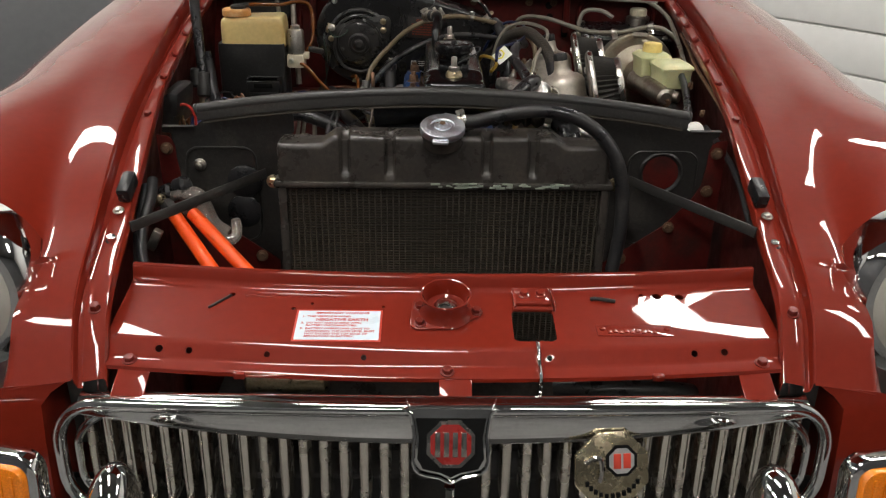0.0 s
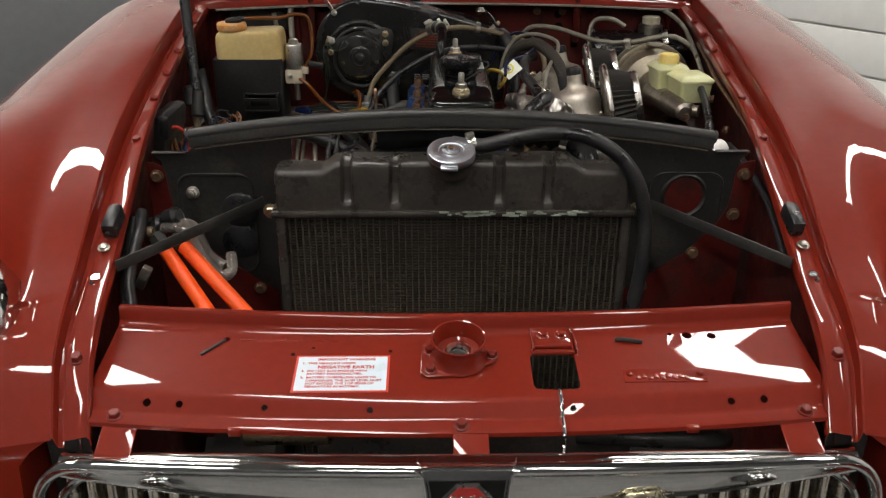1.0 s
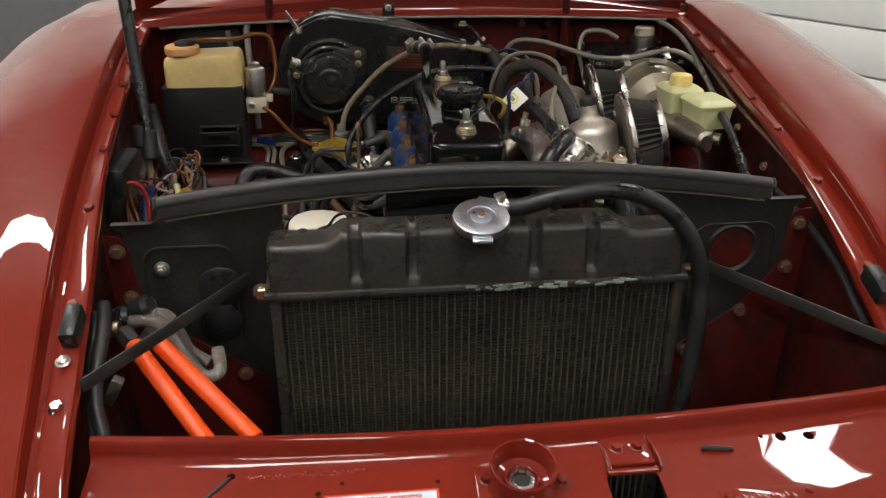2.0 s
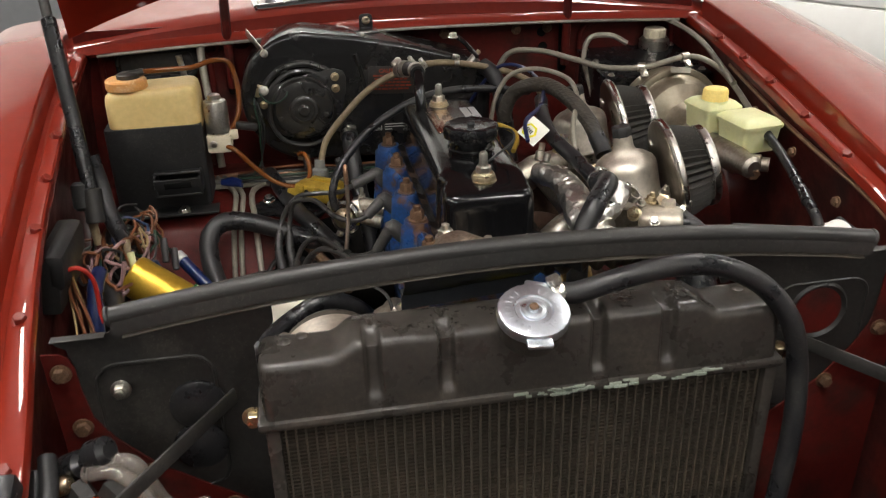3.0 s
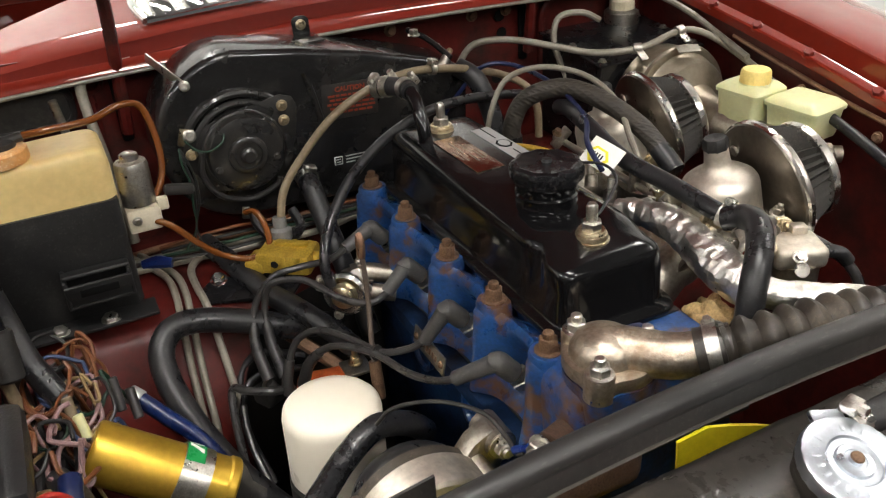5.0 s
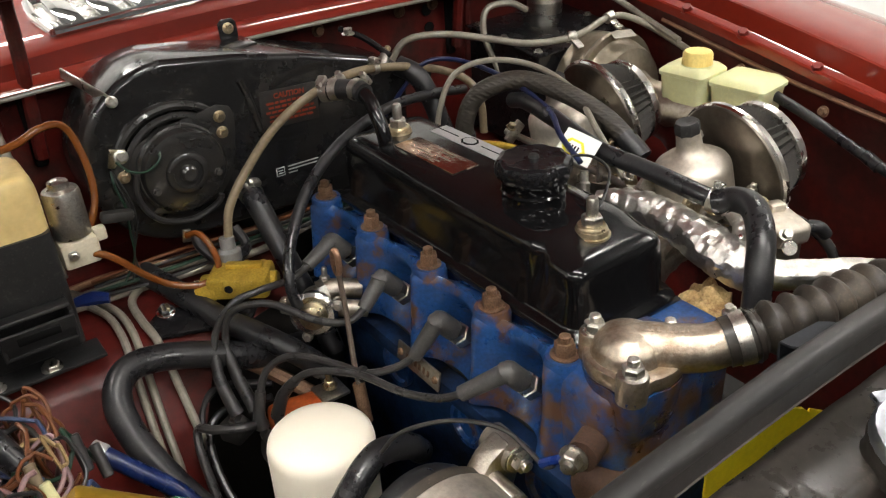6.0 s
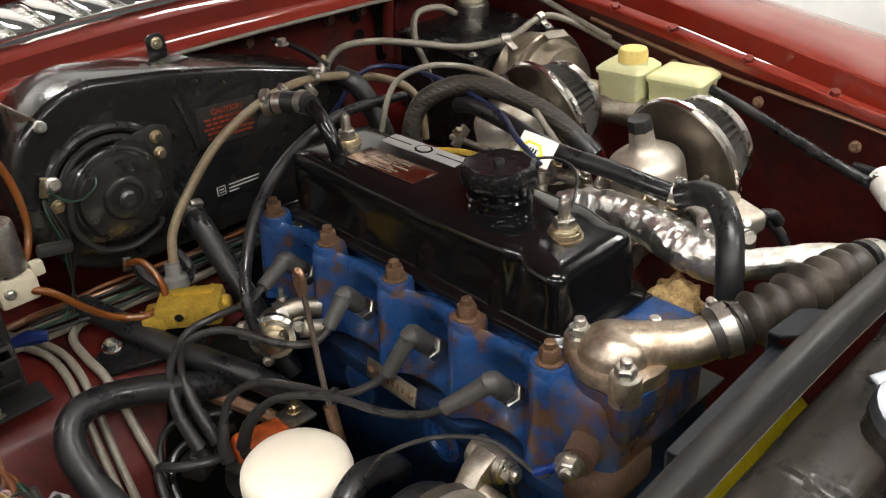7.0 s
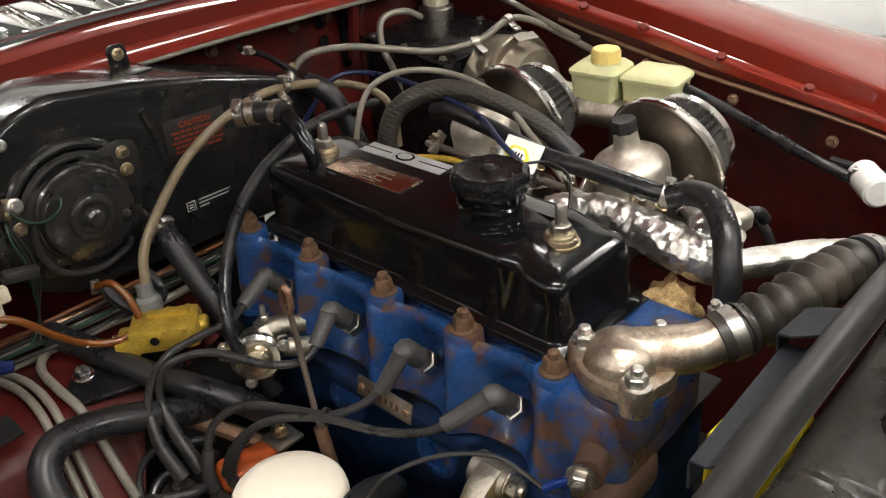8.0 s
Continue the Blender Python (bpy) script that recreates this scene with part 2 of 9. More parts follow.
# Grimy near-black for gaskets, and for depths where it stands for shade.
BAY_DARK = mat("grimy_shade_black", (0.012, 0.011, 0.010), 0.6, dirt=(0.03, 0.024, 0.018), dirt_amount=0.6, scale=25, grain=0.3, bump=0.3)
INSULATION = mat("scorched_wadding", (0.45, 0.31, 0.14), 0.9, dirt=(0.12, 0.05, 0.018), dirt_amount=1.0, scale=45, grain=0.3, bump=0.8)
# Dark red with the gutter's shade in its base colour, grime in patches.
BAY_SHADE_GRIME = mat("grimy_shaded_red_paint", (0.065, 0.008, 0.006), 0.45, rough_var=0.35, spec=0.4, coat=0.3, coat_rough=0.2, dirt=(0.014, 0.009, 0.007), dirt_amount=0.9, scale=10, grain=0.25, bump=0.2, bump_scale=90)
# Engine blue darkened for the block: shade in the base, oily stains at random.
BLOCK_BLUE = mat("oily_shaded_blue_paint", (0.006, 0.020, 0.058), 0.6, spec=0.15, dirt=(0.010, 0.008, 0.006), dirt_amount=1.0, scale=20, grain=0.3, bump=0.4, bump_scale=160)
DISC = mat("smoky_steel", (0.20, 0.18, 0.155), 0.34, 1.0, dirt=(0.17, 0.14, 0.11), dirt_amount=0.7, scale=14, grain=0.12, bump=0.06)
FLOOR = mat("workshop_floor", (0.17, 0.168, 0.165), 0.35, dirt=(0.08, 0.078, 0.075), dirt_amount=0.5, scale=3, grain=0.08)
WALL_WHITE = mat("white_boards", (0.8, 0.8, 0.78), 0.45, dirt=(0.74, 0.73, 0.7), dirt_amount=0.3, scale=2, grain=0.02, bump=0.03)
WALL_DARK = mat("dark_grey_unseen_wall", (0.06, 0.062, 0.066), 0.5, dirt=(0.045, 0.045, 0.045), dirt_amount=0.4, scale=3, grain=0.04, bump=0.03)
PUMP_BASE = mat("aged_cream_plastic", (0.55, 0.5, 0.38), 0.4, dirt=(0.35, 0.28, 0.18), dirt_amount=0.6, scale=40, grain=0.08, bump=0.05)
WALL_GREY = mat("grey_dado_paint", (0.14, 0.145, 0.15), 0.5, dirt=(0.17, 0.17, 0.17), dirt_amount=0.4, scale=3, grain=0.04, bump=0.03)
CEILING = mat("grey_ceiling", (0.14, 0.14, 0.14), 0.8, scale=3, grain=0.03, bump=0.03)


def braided(m, pitch):
    """Adds a crossed weave to a surface's relief."""
    nt = m.node_tree
    bump = [n for n in nt.nodes if n.bl_idname == "ShaderNodeBump"][0]
    tc = nt.nodes.new("ShaderNodeTexCoord")
    total = None
    for turn in (0.9, -0.9):
        mp = nt.nodes.new("ShaderNodeMapping")
        mp.inputs["Rotation"].default_value = (turn, turn * 0.7, turn)
        nt.links.new(tc.outputs["Object"], mp.inputs[0])
        w = nt.nodes.new("ShaderNodeTexWave")
        w.inputs["Scale"].default_value = pitch
        nt.links.new(mp.outputs[0], w.inputs["Vector"])
        if total is None:
            total = w.outputs["Fac"]
        else:
            add = nt.nodes.new("ShaderNodeMath")
            add.operation = "MAXIMUM"
            nt.links.new(total, add.inputs[0])
            nt.links.new(w.outputs["Fac"], add.inputs[1])
            total = add.outputs[0]
    nt.links.new(total, bump.inputs["Height"])
    bump.inputs["Strength"].default_value = 0.55
    return m


BRAID = braided(mat("braided_rubber", (0.030, 0.026, 0.021), 0.5, dirt=(0.07, 0.056, 0.04), dirt_amount=0.6, scale=30, grain=0.2, bump=0.2), 60.0)


def engine_blue(name, lo, hi):
    """Blue engine paint with brown rust breaking through in patches."""
    m = mat(name, (0.013, 0.055, 0.18), 0.34, dirt=(0.006, 0.022, 0.075), dirt_amount=0.85, scale=30, grain=0.28, bump=0.4, bump_scale=200, coat=0.2, rough_var=0.3)
    nt = m.node_tree
    b = nt.nodes["Principled BSDF"]
    old = b.inputs["Base Color"].links[0].from_socket
    tc = nt.nodes.new("ShaderNodeTexCoord")
    nz = nt.nodes.new("ShaderNodeTexNoise")
    nz.inputs["Scale"].default_value, nz.inputs["Detail"].default_value, nz.inputs["Roughness"].default_value = 24, 8, 0.7
    nt.links.new(tc.outputs["Object"], nz.inputs["Vector"])
    mr = nt.nodes.new("ShaderNodeMapRange")
    mr.inputs[1].default_value, mr.inputs[2].default_value = lo, hi
    nt.links.new(nz.outputs[0], mr.inputs[0])
    mx = nt.nodes.new("ShaderNodeMix")
    mx.data_type = "RGBA"
    nt.links.new(mr.outputs[0], mx.inputs[0])
    nt.links.new(old, mx.inputs[6])
    mx.inputs[7].default_value = (0.085, 0.040, 0.02, 1)
    nt.links.new(mx.outputs[2], b.inputs["Base Color"])
    return m


BLUE = engine_blue("worn_blue_paint", 0.53, 0.62)
BLUE_RUSTY = engine_blue("rust_eaten_blue_paint", 0.44, 0.58)


def lamp_glow():
    m, nt, b = nodes_of("lamp_diffuser")
    b.inputs["Emission Color"].default_value = (*LAMP_COLOUR, 1)
    b.inputs["Emission Strength"].default_value = LAMP_POWER
    b.inputs["Base Color"].default_value = (0.8, 0.8, 0.8, 1)
    return m


GLOW = lamp_glow()


def wire_mat(name, c):
    return mat(name, c, 0.4, scale=60, grain=0.15, bump=0.05, dirt_amount=0.4)


WIRES = [wire_mat("wire_" + n, c) for n, c in (("brown", (0.12, 0.04, 0.012)), ("green", (0.010, 0.035, 0.020)), ("pink", (0.25, 0.15, 0.15)),
         ("black", (0.015, 0.015, 0.015)), ("ochre", (0.26, 0.18, 0.08)), ("blue", (0.03, 0.05, 0.11)), ("red", (0.36, 0.02, 0.012)), ("rust", (0.14, 0.05, 0.02)))]


# ---- mesh tools ----
V = Vector
Z0 = V((0, 0, 0))


def thing(name, at, label, category, group="", kind=""):
    e = new(name)
    e.empty_display_size = 0.02
    e.location = at
    e["base"] = tuple(at)
    return tagged(e, label, category, group, kind)


def part(name, bm, material, parent, label="", angle=35):
    me = bpy.data.meshes.new(name)
    bm.normal_update()
    bm.to_mesh(me)
    bm.free()
    me.materials.append(material)
    for p in me.polygons:
        p.use_smooth = True
    me.set_sharp_from_angle(angle=radians(angle))
    ob = new(name, me)
    if parent is not None:
        ob.parent = parent
        if "base" in parent:
            ob.matrix_parent_inverse = Matrix.Translation(-V(parent["base"]))
    if label:
        tagged(ob, label)
    return ob


def solo(name, bm, material, label, category, group="", kind="", angle=35):
    """A thing that is one plain mesh."""
    ob = part(name, bm, material, None, angle=angle)
    return tagged(ob, label, category, group, kind)


def box(c, size, bevel=0.003, m=None, seg=2, bm=None):
    out = bm or bmesh.new()
    t = bmesh.new()
    bmesh.ops.create_cube(t, size=1)
    bmesh.ops.scale(t, vec=size, verts=t.verts)
    if bevel:
        bmesh.ops.bevel(t, geom=t.edges[:], offset=bevel, segments=seg, affect="EDGES", profile=0.5)
    x = Matrix.Translation(c) @ (m or Matrix())
    return join(out, t, x)


def join(out, t, x=None):
    """Adds the bmesh t, moved by x, to out."""
    x = x or Matrix()
    ids = {}
    for v in t.verts:
        ids[v] = out.verts.new(x @ v.co)
    for f in t.faces:
        try:
            out.faces.new([ids[v] for v in f.verts])
        except ValueError:
            pass
    t.free()
    return out


def to_axis(axis):
    return V(axis).normalized().to_track_quat("Z", "Y").to_matrix().to_4x4()


def lathe(profile, at, axis=(0, 0, 1), seg=24, bm=None, close=True, ripple=0, depth=0.0):
    """Turns a profile of (radius, height) round an axis; ripple and depth flute the sides."""
    out = bm or bmesh.new()
    x = Matrix.Translation(at) @ to_axis(axis)
    rings = []
    for r, h in profile:
        ring = []
        for i in range(seg):
            a = 2 * math.pi * i / seg
            rr = r * (1 + depth * math.cos(ripple * a)) if ripple else r
            ring.append(out.verts.new(x @ V((rr * math.cos(a), rr * math.sin(a), h))))
        rings.append(ring)
    for a, b in zip(rings, rings[1:]):
        for i in range(seg):
            out.faces.new((a[i], a[(i + 1) % seg], b[(i + 1) % seg], b[i]))
    if close:
        if profile[0][0] > 1e-6:
            out.faces.new(rings[0][::-1])
        if profile[-1][0] > 1e-6:
            out.faces.new(rings[-1])
    return out


def rod(a, b, r, seg=12, bm=None, bevel=0.0):
    a, b = V(a), V(b)
    h = (b - a).length
    e = min(bevel, r * 0.5)
    prof = [(r - e, 0), (r, e), (r, h - e), (r - e, h)] if e else [(r, 0), (r, h)]
    return lathe(prof, a, b - a, seg, bm)


def spline(pts, n=6):
    """Smooth line through points."""
    p = [V(q) for q in pts]
    p = [p[0] * 2 - p[1]] + p + [p[-1] * 2 - p[-2]]
    out = []
    for i in range(1, len(p) - 2):
        a, b, c, d = p[i - 1], p[i], p[i + 1], p[i + 2]
        for k in range(n):
            t = k / n
            out.append(0.5 * ((2 * b) + (c - a) * t + (2 * a - 5 * b + 4 * c - d) * t * t + (3 * b - a - 3 * c + d) * t ** 3))
    out.append(p[-2])
    return out


def tube(pts, r, seg=10, n=6, bm=None, shape=None, ribs=None):
    """Sweeps a round section along a smooth line. ribs: (pitch, extra radius) for a bellows."""
    out = bm or bmesh.new()
    line = spline(pts, n) if n > 1 else [V(p) for p in pts]
    if ribs:
        dense, length = [], 0.0
        for a, b in zip(line, line[1:]):
            k = max(1, int((b - a).length / (ribs[0] / 8)))
            dense += [a.lerp(b, j / k) for j in range(k)]
        line = dense + [line[-1]]
    up = None
    rings = []
    run = 0.0
    for i, p in enumerate(line):
        d = (line[min(i + 1, len(line) - 1)] - line[max(i - 1, 0)])
        if d.length < 1e-9:
            continue
        d.normalize()
        if up is None:
            up = d.orthogonal().normalized()
        up = (up - d * up.dot(d)).normalized()
        side = d.cross(up)
        if i:
            run += (p - line[i - 1]).length
        rr = r if not callable(r) else r(i / (len(line) - 1))
        if ribs:
            rr += ribs[1] * (0.5 + 0.5 * math.cos(2 * math.pi * run / ribs[0])) ** 0.6
        rings.append([out.verts.new(p + (up * math.cos(2 * math.pi * k / seg) + side * math.sin(2 * math.pi * k / seg)) * rr) for k in range(seg)])
    for a, b in zip(rings, rings[1:]):
        for k in range(seg):
            out.faces.new((a[k], a[(k + 1) % seg], b[(k + 1) % seg], b[k]))
    out.faces.new(rings[0][::-1])
    out.faces.new(rings[-1])
    return out


def sheet(rows, thick, bm=None, flip=False):
    """A curved panel of some thickness over a net of points, given as rows."""
    out = bm or bmesh.new()
    nr, nc = len(rows), len(rows[0])
    P = [[V(p) for p in row] for row in rows]
    N = [[None] * nc for _ in rows]
    for i in range(nr):
        for j in range(nc):
            a = P[min(i + 1, nr - 1)][j] - P[max(i - 1, 0)][j]
            b = P[i][min(j + 1, nc - 1)] - P[i][max(j - 1, 0)]
            q = a.cross(b)
            N[i][j] = (q.normalized() if q.length > 1e-12 else V((0, 0, 1))) * (-1 if flip else 1)
    top = [[out.verts.new(P[i][j]) for j in range(nc)] for i in range(nr)]
    bot = [[out.verts.new(P[i][j] - N[i][j] * thick) for j in range(nc)] for i in range(nr)]

    def quad(*v):
        out.faces.new(v if not flip else v[::-1])
    for i in range(nr - 1):
        for j in range(nc - 1):
            quad(top[i][j], top[i + 1][j], top[i + 1][j + 1], top[i][j + 1])
            quad(bot[i][j], bot[i][j + 1], bot[i + 1][j + 1], bot[i + 1][j])
    for i in range(nr - 1):
        quad(top[i][0], bot[i][0], bot[i + 1][0], top[i + 1][0])
        quad(top[i][-1], top[i + 1][-1], bot[i + 1][-1], bot[i][-1])
    for j in range(nc - 1):
        quad(top[0][j], top[0][j + 1], bot[0][j + 1], bot[0][j])
        quad(top[-1][j], bot[-1][j], bot[-1][j + 1], top[-1][j + 1])
    return out


def prism(poly, h, x, bevel=0.0, seg=2, bm=None):
    """Extrudes a flat outline by h along its own z, then moves it by x."""
    t = bmesh.new()
    lo = [t.verts.new((px, py, 0)) for px, py in poly]
    hi = [t.verts.new((px, py, h)) for px, py in poly]
    n = len(poly)
    t.faces.new(lo[::-1])
    t.faces.new(hi)
    for i in range(n):
        t.faces.new((lo[i], lo[(i + 1) % n], hi[(i + 1) % n], hi[i]))
    bmesh.ops.recalc_face_normals(t, faces=t.faces[:])
    if bevel:
        es = [e for e in t.edges if e.calc_face_angle(0) > 0.5]
        bmesh.ops.bevel(t, geom=es, offset=bevel, segments=seg, affect="EDGES", profile=0.5)
    return join(bm or bmesh.new(), t, x)


def rounded(w, h, r, n=5):
    """Outline of a rounded rectangle about the origin."""
    out = []
    for cx, cy, a0 in ((w / 2 - r, h / 2 - r, 0), (-w / 2 + r, h / 2 - r, 90), (-w / 2 + r, -h / 2 + r, 180), (w / 2 - r, -h / 2 + r, 270)):
        for i in range(n + 1):
            a = radians(a0 + 90 * i / n)
            out.append((cx + r * math.cos(a), cy + r * math.sin(a)))
    return out


def loft(sections, bm=None, caps=True):
    """Skin over closed rings of points of equal count."""
    out = bm or bmesh.new()
    rings = [[out.verts.new(p) for p in s] for s in sections]
    n = len(rings[0])
    for a, b in zip(rings, rings[1:]):
        for i in range(n):
            out.faces.new((a[i], a[(i + 1) % n], b[(i + 1) % n], b[i]))
    if caps:
        out.faces.new(rings[0][::-1])
        out.faces.new(rings[-1])
    bmesh.ops.recalc_face_normals(out, faces=out.faces[:])
    return out


def hexbolt(at, axis, r=0.006, h=0.005, washer=True, stud=0.0, bm=None):
    out = bm or bmesh.new()
    base = 0.0
    if washer:
        lathe([(r * 1.35, 0), (r * 1.35, 0.0012), (r * 1.2, 0.0016)], at, axis, 16, out)
        base = 0.0015
    prof = [(r, base), (r, base + h * 0.85), (r * 0.86, base + h)]
    lathe(prof, at, axis, 6, out)
    if stud:
        lathe([(r * 0.55, base + h), (r * 0.55, base + h + stud * 0.85), (r * 0.4, base + h + stud)], at, axis, 10, out)
    return out


def clamp(name, at, axis, r, parent=None, w=0.009, turn=0.0, material=None):
    """Worm-drive hose clip round a hose: band, screw housing and screw; turn: an angle, or the way the housing points."""
    if not isinstance(turn, (int, float)):
        q = to_axis(axis).to_3x3()
        turn = math.atan2(V(turn).dot(q @ V((0, 1, 0))), V(turn).dot(q @ V((1, 0, 0))))
    x = Matrix.Translation(at) @ to_axis(axis) @ Matrix.Rotation(turn, 4, "Z")
    bm = bmesh.new()
    seg = 24
    for r0, r1, h0, h1 in ((r, r + 0.0011, -w / 2, w / 2),):
        lathe([(r0, h0), (r1, h0), (r1, h1), (r0, h1), (r0, h0)], (0, 0, 0), (0, 0, 1), seg, bm, close=False)
    bmesh.ops.transform(bm, matrix=x, verts=bm.verts)
    th = thing(name, at, "worm-drive metal hose clip tightened round a hose", "hose clip", "hose clips")
    part("band", bm, material or ZINC, th)
    part("screw_housing", box(Z0, (0.0062, 0.011, w * 1.08), 0.0015, x @ Matrix.Translation((r + 0.0034, 0, 0))), material or ZINC, th)
    p0, p1 = x @ V((r + 0.0036, 0.005, 0)), x @ V((r + 0.0036, 0.012, 0))
    part("screw", hexbolt(p0, p1 - p0, 0.0036, 0.005, False), material or ZINC, th)
    return th


def text_mesh(s, size, x, depth=0.0003, align="CENTER"):
    cu = bpy.data.curves.new("lettering", "FONT")
    cu.body, cu.size, cu.extrude, cu.align_x, cu.align_y = s, size, depth, align, "CENTER"
    cu.resolution_u = 2
    cu.offset = size * 0.035
    tmp = new("lettering", cu)
    me = bpy.data.meshes.new_from_object(tmp)
    bm = bmesh.new()
    bm.from_mesh(me)
    bpy.data.objects.remove(tmp)
    bmesh.ops.transform(bm, matrix=x, verts=bm.verts)
    return bm


def frame_at(at, right, up):
    """Matrix whose x and y lie along right and up, in a plane through at."""
    r = V(right).normalized()
    u = V(up)
    u = (u - r * u.dot(r)).normalized()
    n = r.cross(u)
    return Matrix(((r.x, u.x, n.x, at[0]), (r.y, u.y, n.y, at[1]), (r.z, u.z, n.z, at[2]), (0, 0, 0, 1)))


def lin(y, ys, vs):
    return float(np.interp(y, ys, vs))


def smooth_at(y, ys, vs):
    """Catmull-Rom through (ys, vs)."""
    i = max(0, min(len(ys) - 2, int(np.searchsorted(ys, y)) - 1))
    t = (y - ys[i]) / (ys[i + 1] - ys[i])
    t = max(0.0, min(1.0, t))

    def slope(k):
        a, b = max(k - 1, 0), min(k + 1, len(ys) - 1)
        return (vs[b] - vs[a]) / (ys[b] - ys[a])
    h = ys[i + 1] - ys[i]
    m0, m1 = slope(i) * h, slope(i + 1) * h
    return (2 * t ** 3 - 3 * t ** 2 + 1) * vs[i] + (t ** 3 - 2 * t ** 2 + t) * m0 + (-2 * t ** 3 + 3 * t ** 2) * vs[i + 1] + (t ** 3 - t ** 2) * m1


# ---- workshop ----
def room():
    R = Matrix.Rotation(ROOM, 4, "Z")
    half_u, half_v, top = 3.3, 4.2, 3.0

    def wall(name, bm, material, label):
        bmesh.ops.transform(bm, matrix=R, verts=bm.verts)
        return solo(name, bm, material, label, "wall", kind="structure", angle=30)
    bm = box((0, 0, -0.05), (12, 12, 0.1), 0)
    solo("floor", bm, FLOOR, "smooth grey painted workshop floor", "floor", kind="structure")
    bm = box((0, 0, top + 0.05), (12, 12, 0.1), 0)
    bmesh.ops.transform(bm, matrix=R, verts=bm.verts)
    solo("ceiling", bm, CEILING, "plain grey workshop ceiling", "ceiling", kind="structure")
    # the wall with the grey dado
    wall("wall_north", box((0, half_v + 0.06, top / 2), (2 * half_u + 0.4, 0.12, top), 0), WALL_WHITE, "white wall above a grey painted dado")
    wall("trim", box((0, half_v - 0.006, 0.4), (2 * half_u, 0.012, 0.8), 0.002), WALL_GREY, "grey painted dado along the wall")
    wall("wall_east", box((half_u + 0.06, 0, top / 2), (0.12, 2 * half_v, top), 0), WALL_WHITE, "wall clad in white boards")
    # walls out of view, kept dark so they throw little light back
    wall("wall_west", box((-half_u - 0.06, 0, top / 2), (0.12, 2 * half_v, top), 0), WALL_DARK, "unseen dark grey wall that cuts stray light")
    wall("wall_south", box((0, -half_v - 0.06, top / 2), (2 * half_u + 0.4, 0.12, top), 0), WALL_DARK, "unseen dark grey wall that cuts stray light")
    east = bpy.data.objects["wall_east"]
    k = 0
    z = 0.0
    while z < top - 0.01:
        bm = box((half_u - 0.012, 0, z + 0.098), (0.02, 2 * half_v, 0.19), 0.006)
        bmesh.ops.transform(bm, matrix=R, verts=bm.verts)
        part("board", bm, WALL_WHITE, east)
        z += 0.2
    # fluorescent ceiling lights
    first = None
    for u, v in ((-2.4, -2.4), (-2.4, 0.2), (-2.4, 2.6), (-0.35, -2.4), (-0.35, 0.1), (-0.35, 2.5), (2.0, -1.8), (2.0, 0.7), (2.0, 3.1)):
        at = R @ V((u, v, top - 0.06))
        if first is None:
            first = thing("ceiling_light", at, "long white fluorescent ceiling light", "ceiling light", "ceiling lights")
            x = Matrix.Translation(at) @ R
            part("housing", box(Z0, (0.26, 1.5, 0.05), 0.006, x @ Matrix.Translation((0, 0, 0.03))), CEILING, first)
            part("diffuser", box(Z0, (0.22, 1.46, 0.02), 0.004, x @ Matrix.Translation((0, 0, -0.006))), GLOW, first, "bright diffuser")
        else:
            copy_thing(first, Matrix.Translation(at))


room()

# ---- car body ----
CX = -0.013
RY = (-0.052, 0.012, 0.15, 0.263, 0.394, 0.555, 0.75, 0.9, 1.07)
RX = (0.390, 0.400, 0.418, 0.427, 0.443, 0.462, 0.480, 0.493, 0.503)
RZ = (0.704, 0.767, 0.808, 0.854, 0.886, 0.912, 0.943, 0.962, 0.982)


def rail(y):
    """Offset from the car's middle and height of the bolted bonnet-gutter flange."""
    return smooth_at(y, RY, RX), smooth_at(y, RY, RZ)


WD = (0.0, 0.006, 0.03, 0.055, 0.07, 0.10, 0.17, 0.26, 0.31, 0.33)
WY = (0.08, 0.2, 0.4, 0.6, 1.1)
WZ = ((0, 0.001, 0.004, 0.004, -0.012, -0.042, -0.066, -0.030, 0.06, 0.15),
      (0, 0.001, 0.004, 0.005, -0.002, -0.022, -0.046, -0.014, 0.06, 0.14),
      (0, 0.000, 0.002, 0.003, 0.002, -0.004, -0.008, 0.030, 0.09, 0.16),
      (0, -0.001, -0.003, -0.001, 0.000, 0.004, 0.022, 0.080, 0.14, 0.20),
      (0, -0.001, -0.002, 0.001, 0.003, 0.011, 0.045, 0.115, 0.18, 0.25))


def ridge(y):
    """Offset and rise of the wing's inner ridge from the gutter flange."""
    return lin(y, (-0.05, 0.0, 0.3, 0.6), (0.022, 0.0235, 0.027, 0.025)), lin(y, (-0.05, 0.05, 0.3, 0.6), (0.0, 0.003, 0.014, 0.016))


def wing_point(s, y, d):
    """Wing skin at a distance d outside the ridge; ahead of the headlamp it narrows to a strip whose outer edge turns in beside the lamp."""
    x, z = rail(y)
    o, h = ridge(y)
    y2 = max(y, 0.08)
    drop = [smooth_at(d, WD, w) for w in WZ]
    fall = smooth_at(y2, WY, drop)
    if y < 0.085:
        edge = lin(y, (-0.052, 0.04, 0.085), (0.078, 0.066, 0.054))
        if d > edge:
            k = min(d - edge, 0.05)
            return V((CX + s * (x + o + edge + 0.10 * k), y + 1.3 * k, z + h - 0.014 - 0.25 * k))
        fall = 0.011 * (d / edge) + 0.003 * (d / edge) ** 3
    swell = lin(y, (0.0, 0.27, 0.6), (0.0, 0.007, 0.016)) * min(1.0, d / 0.10)
    return V((CX + s * (x + o + d + swell), y, z + h + lin(y, (0.3, 0.6), (0.0, 0.005)) * min(1.0, d / 0.10) - fall))


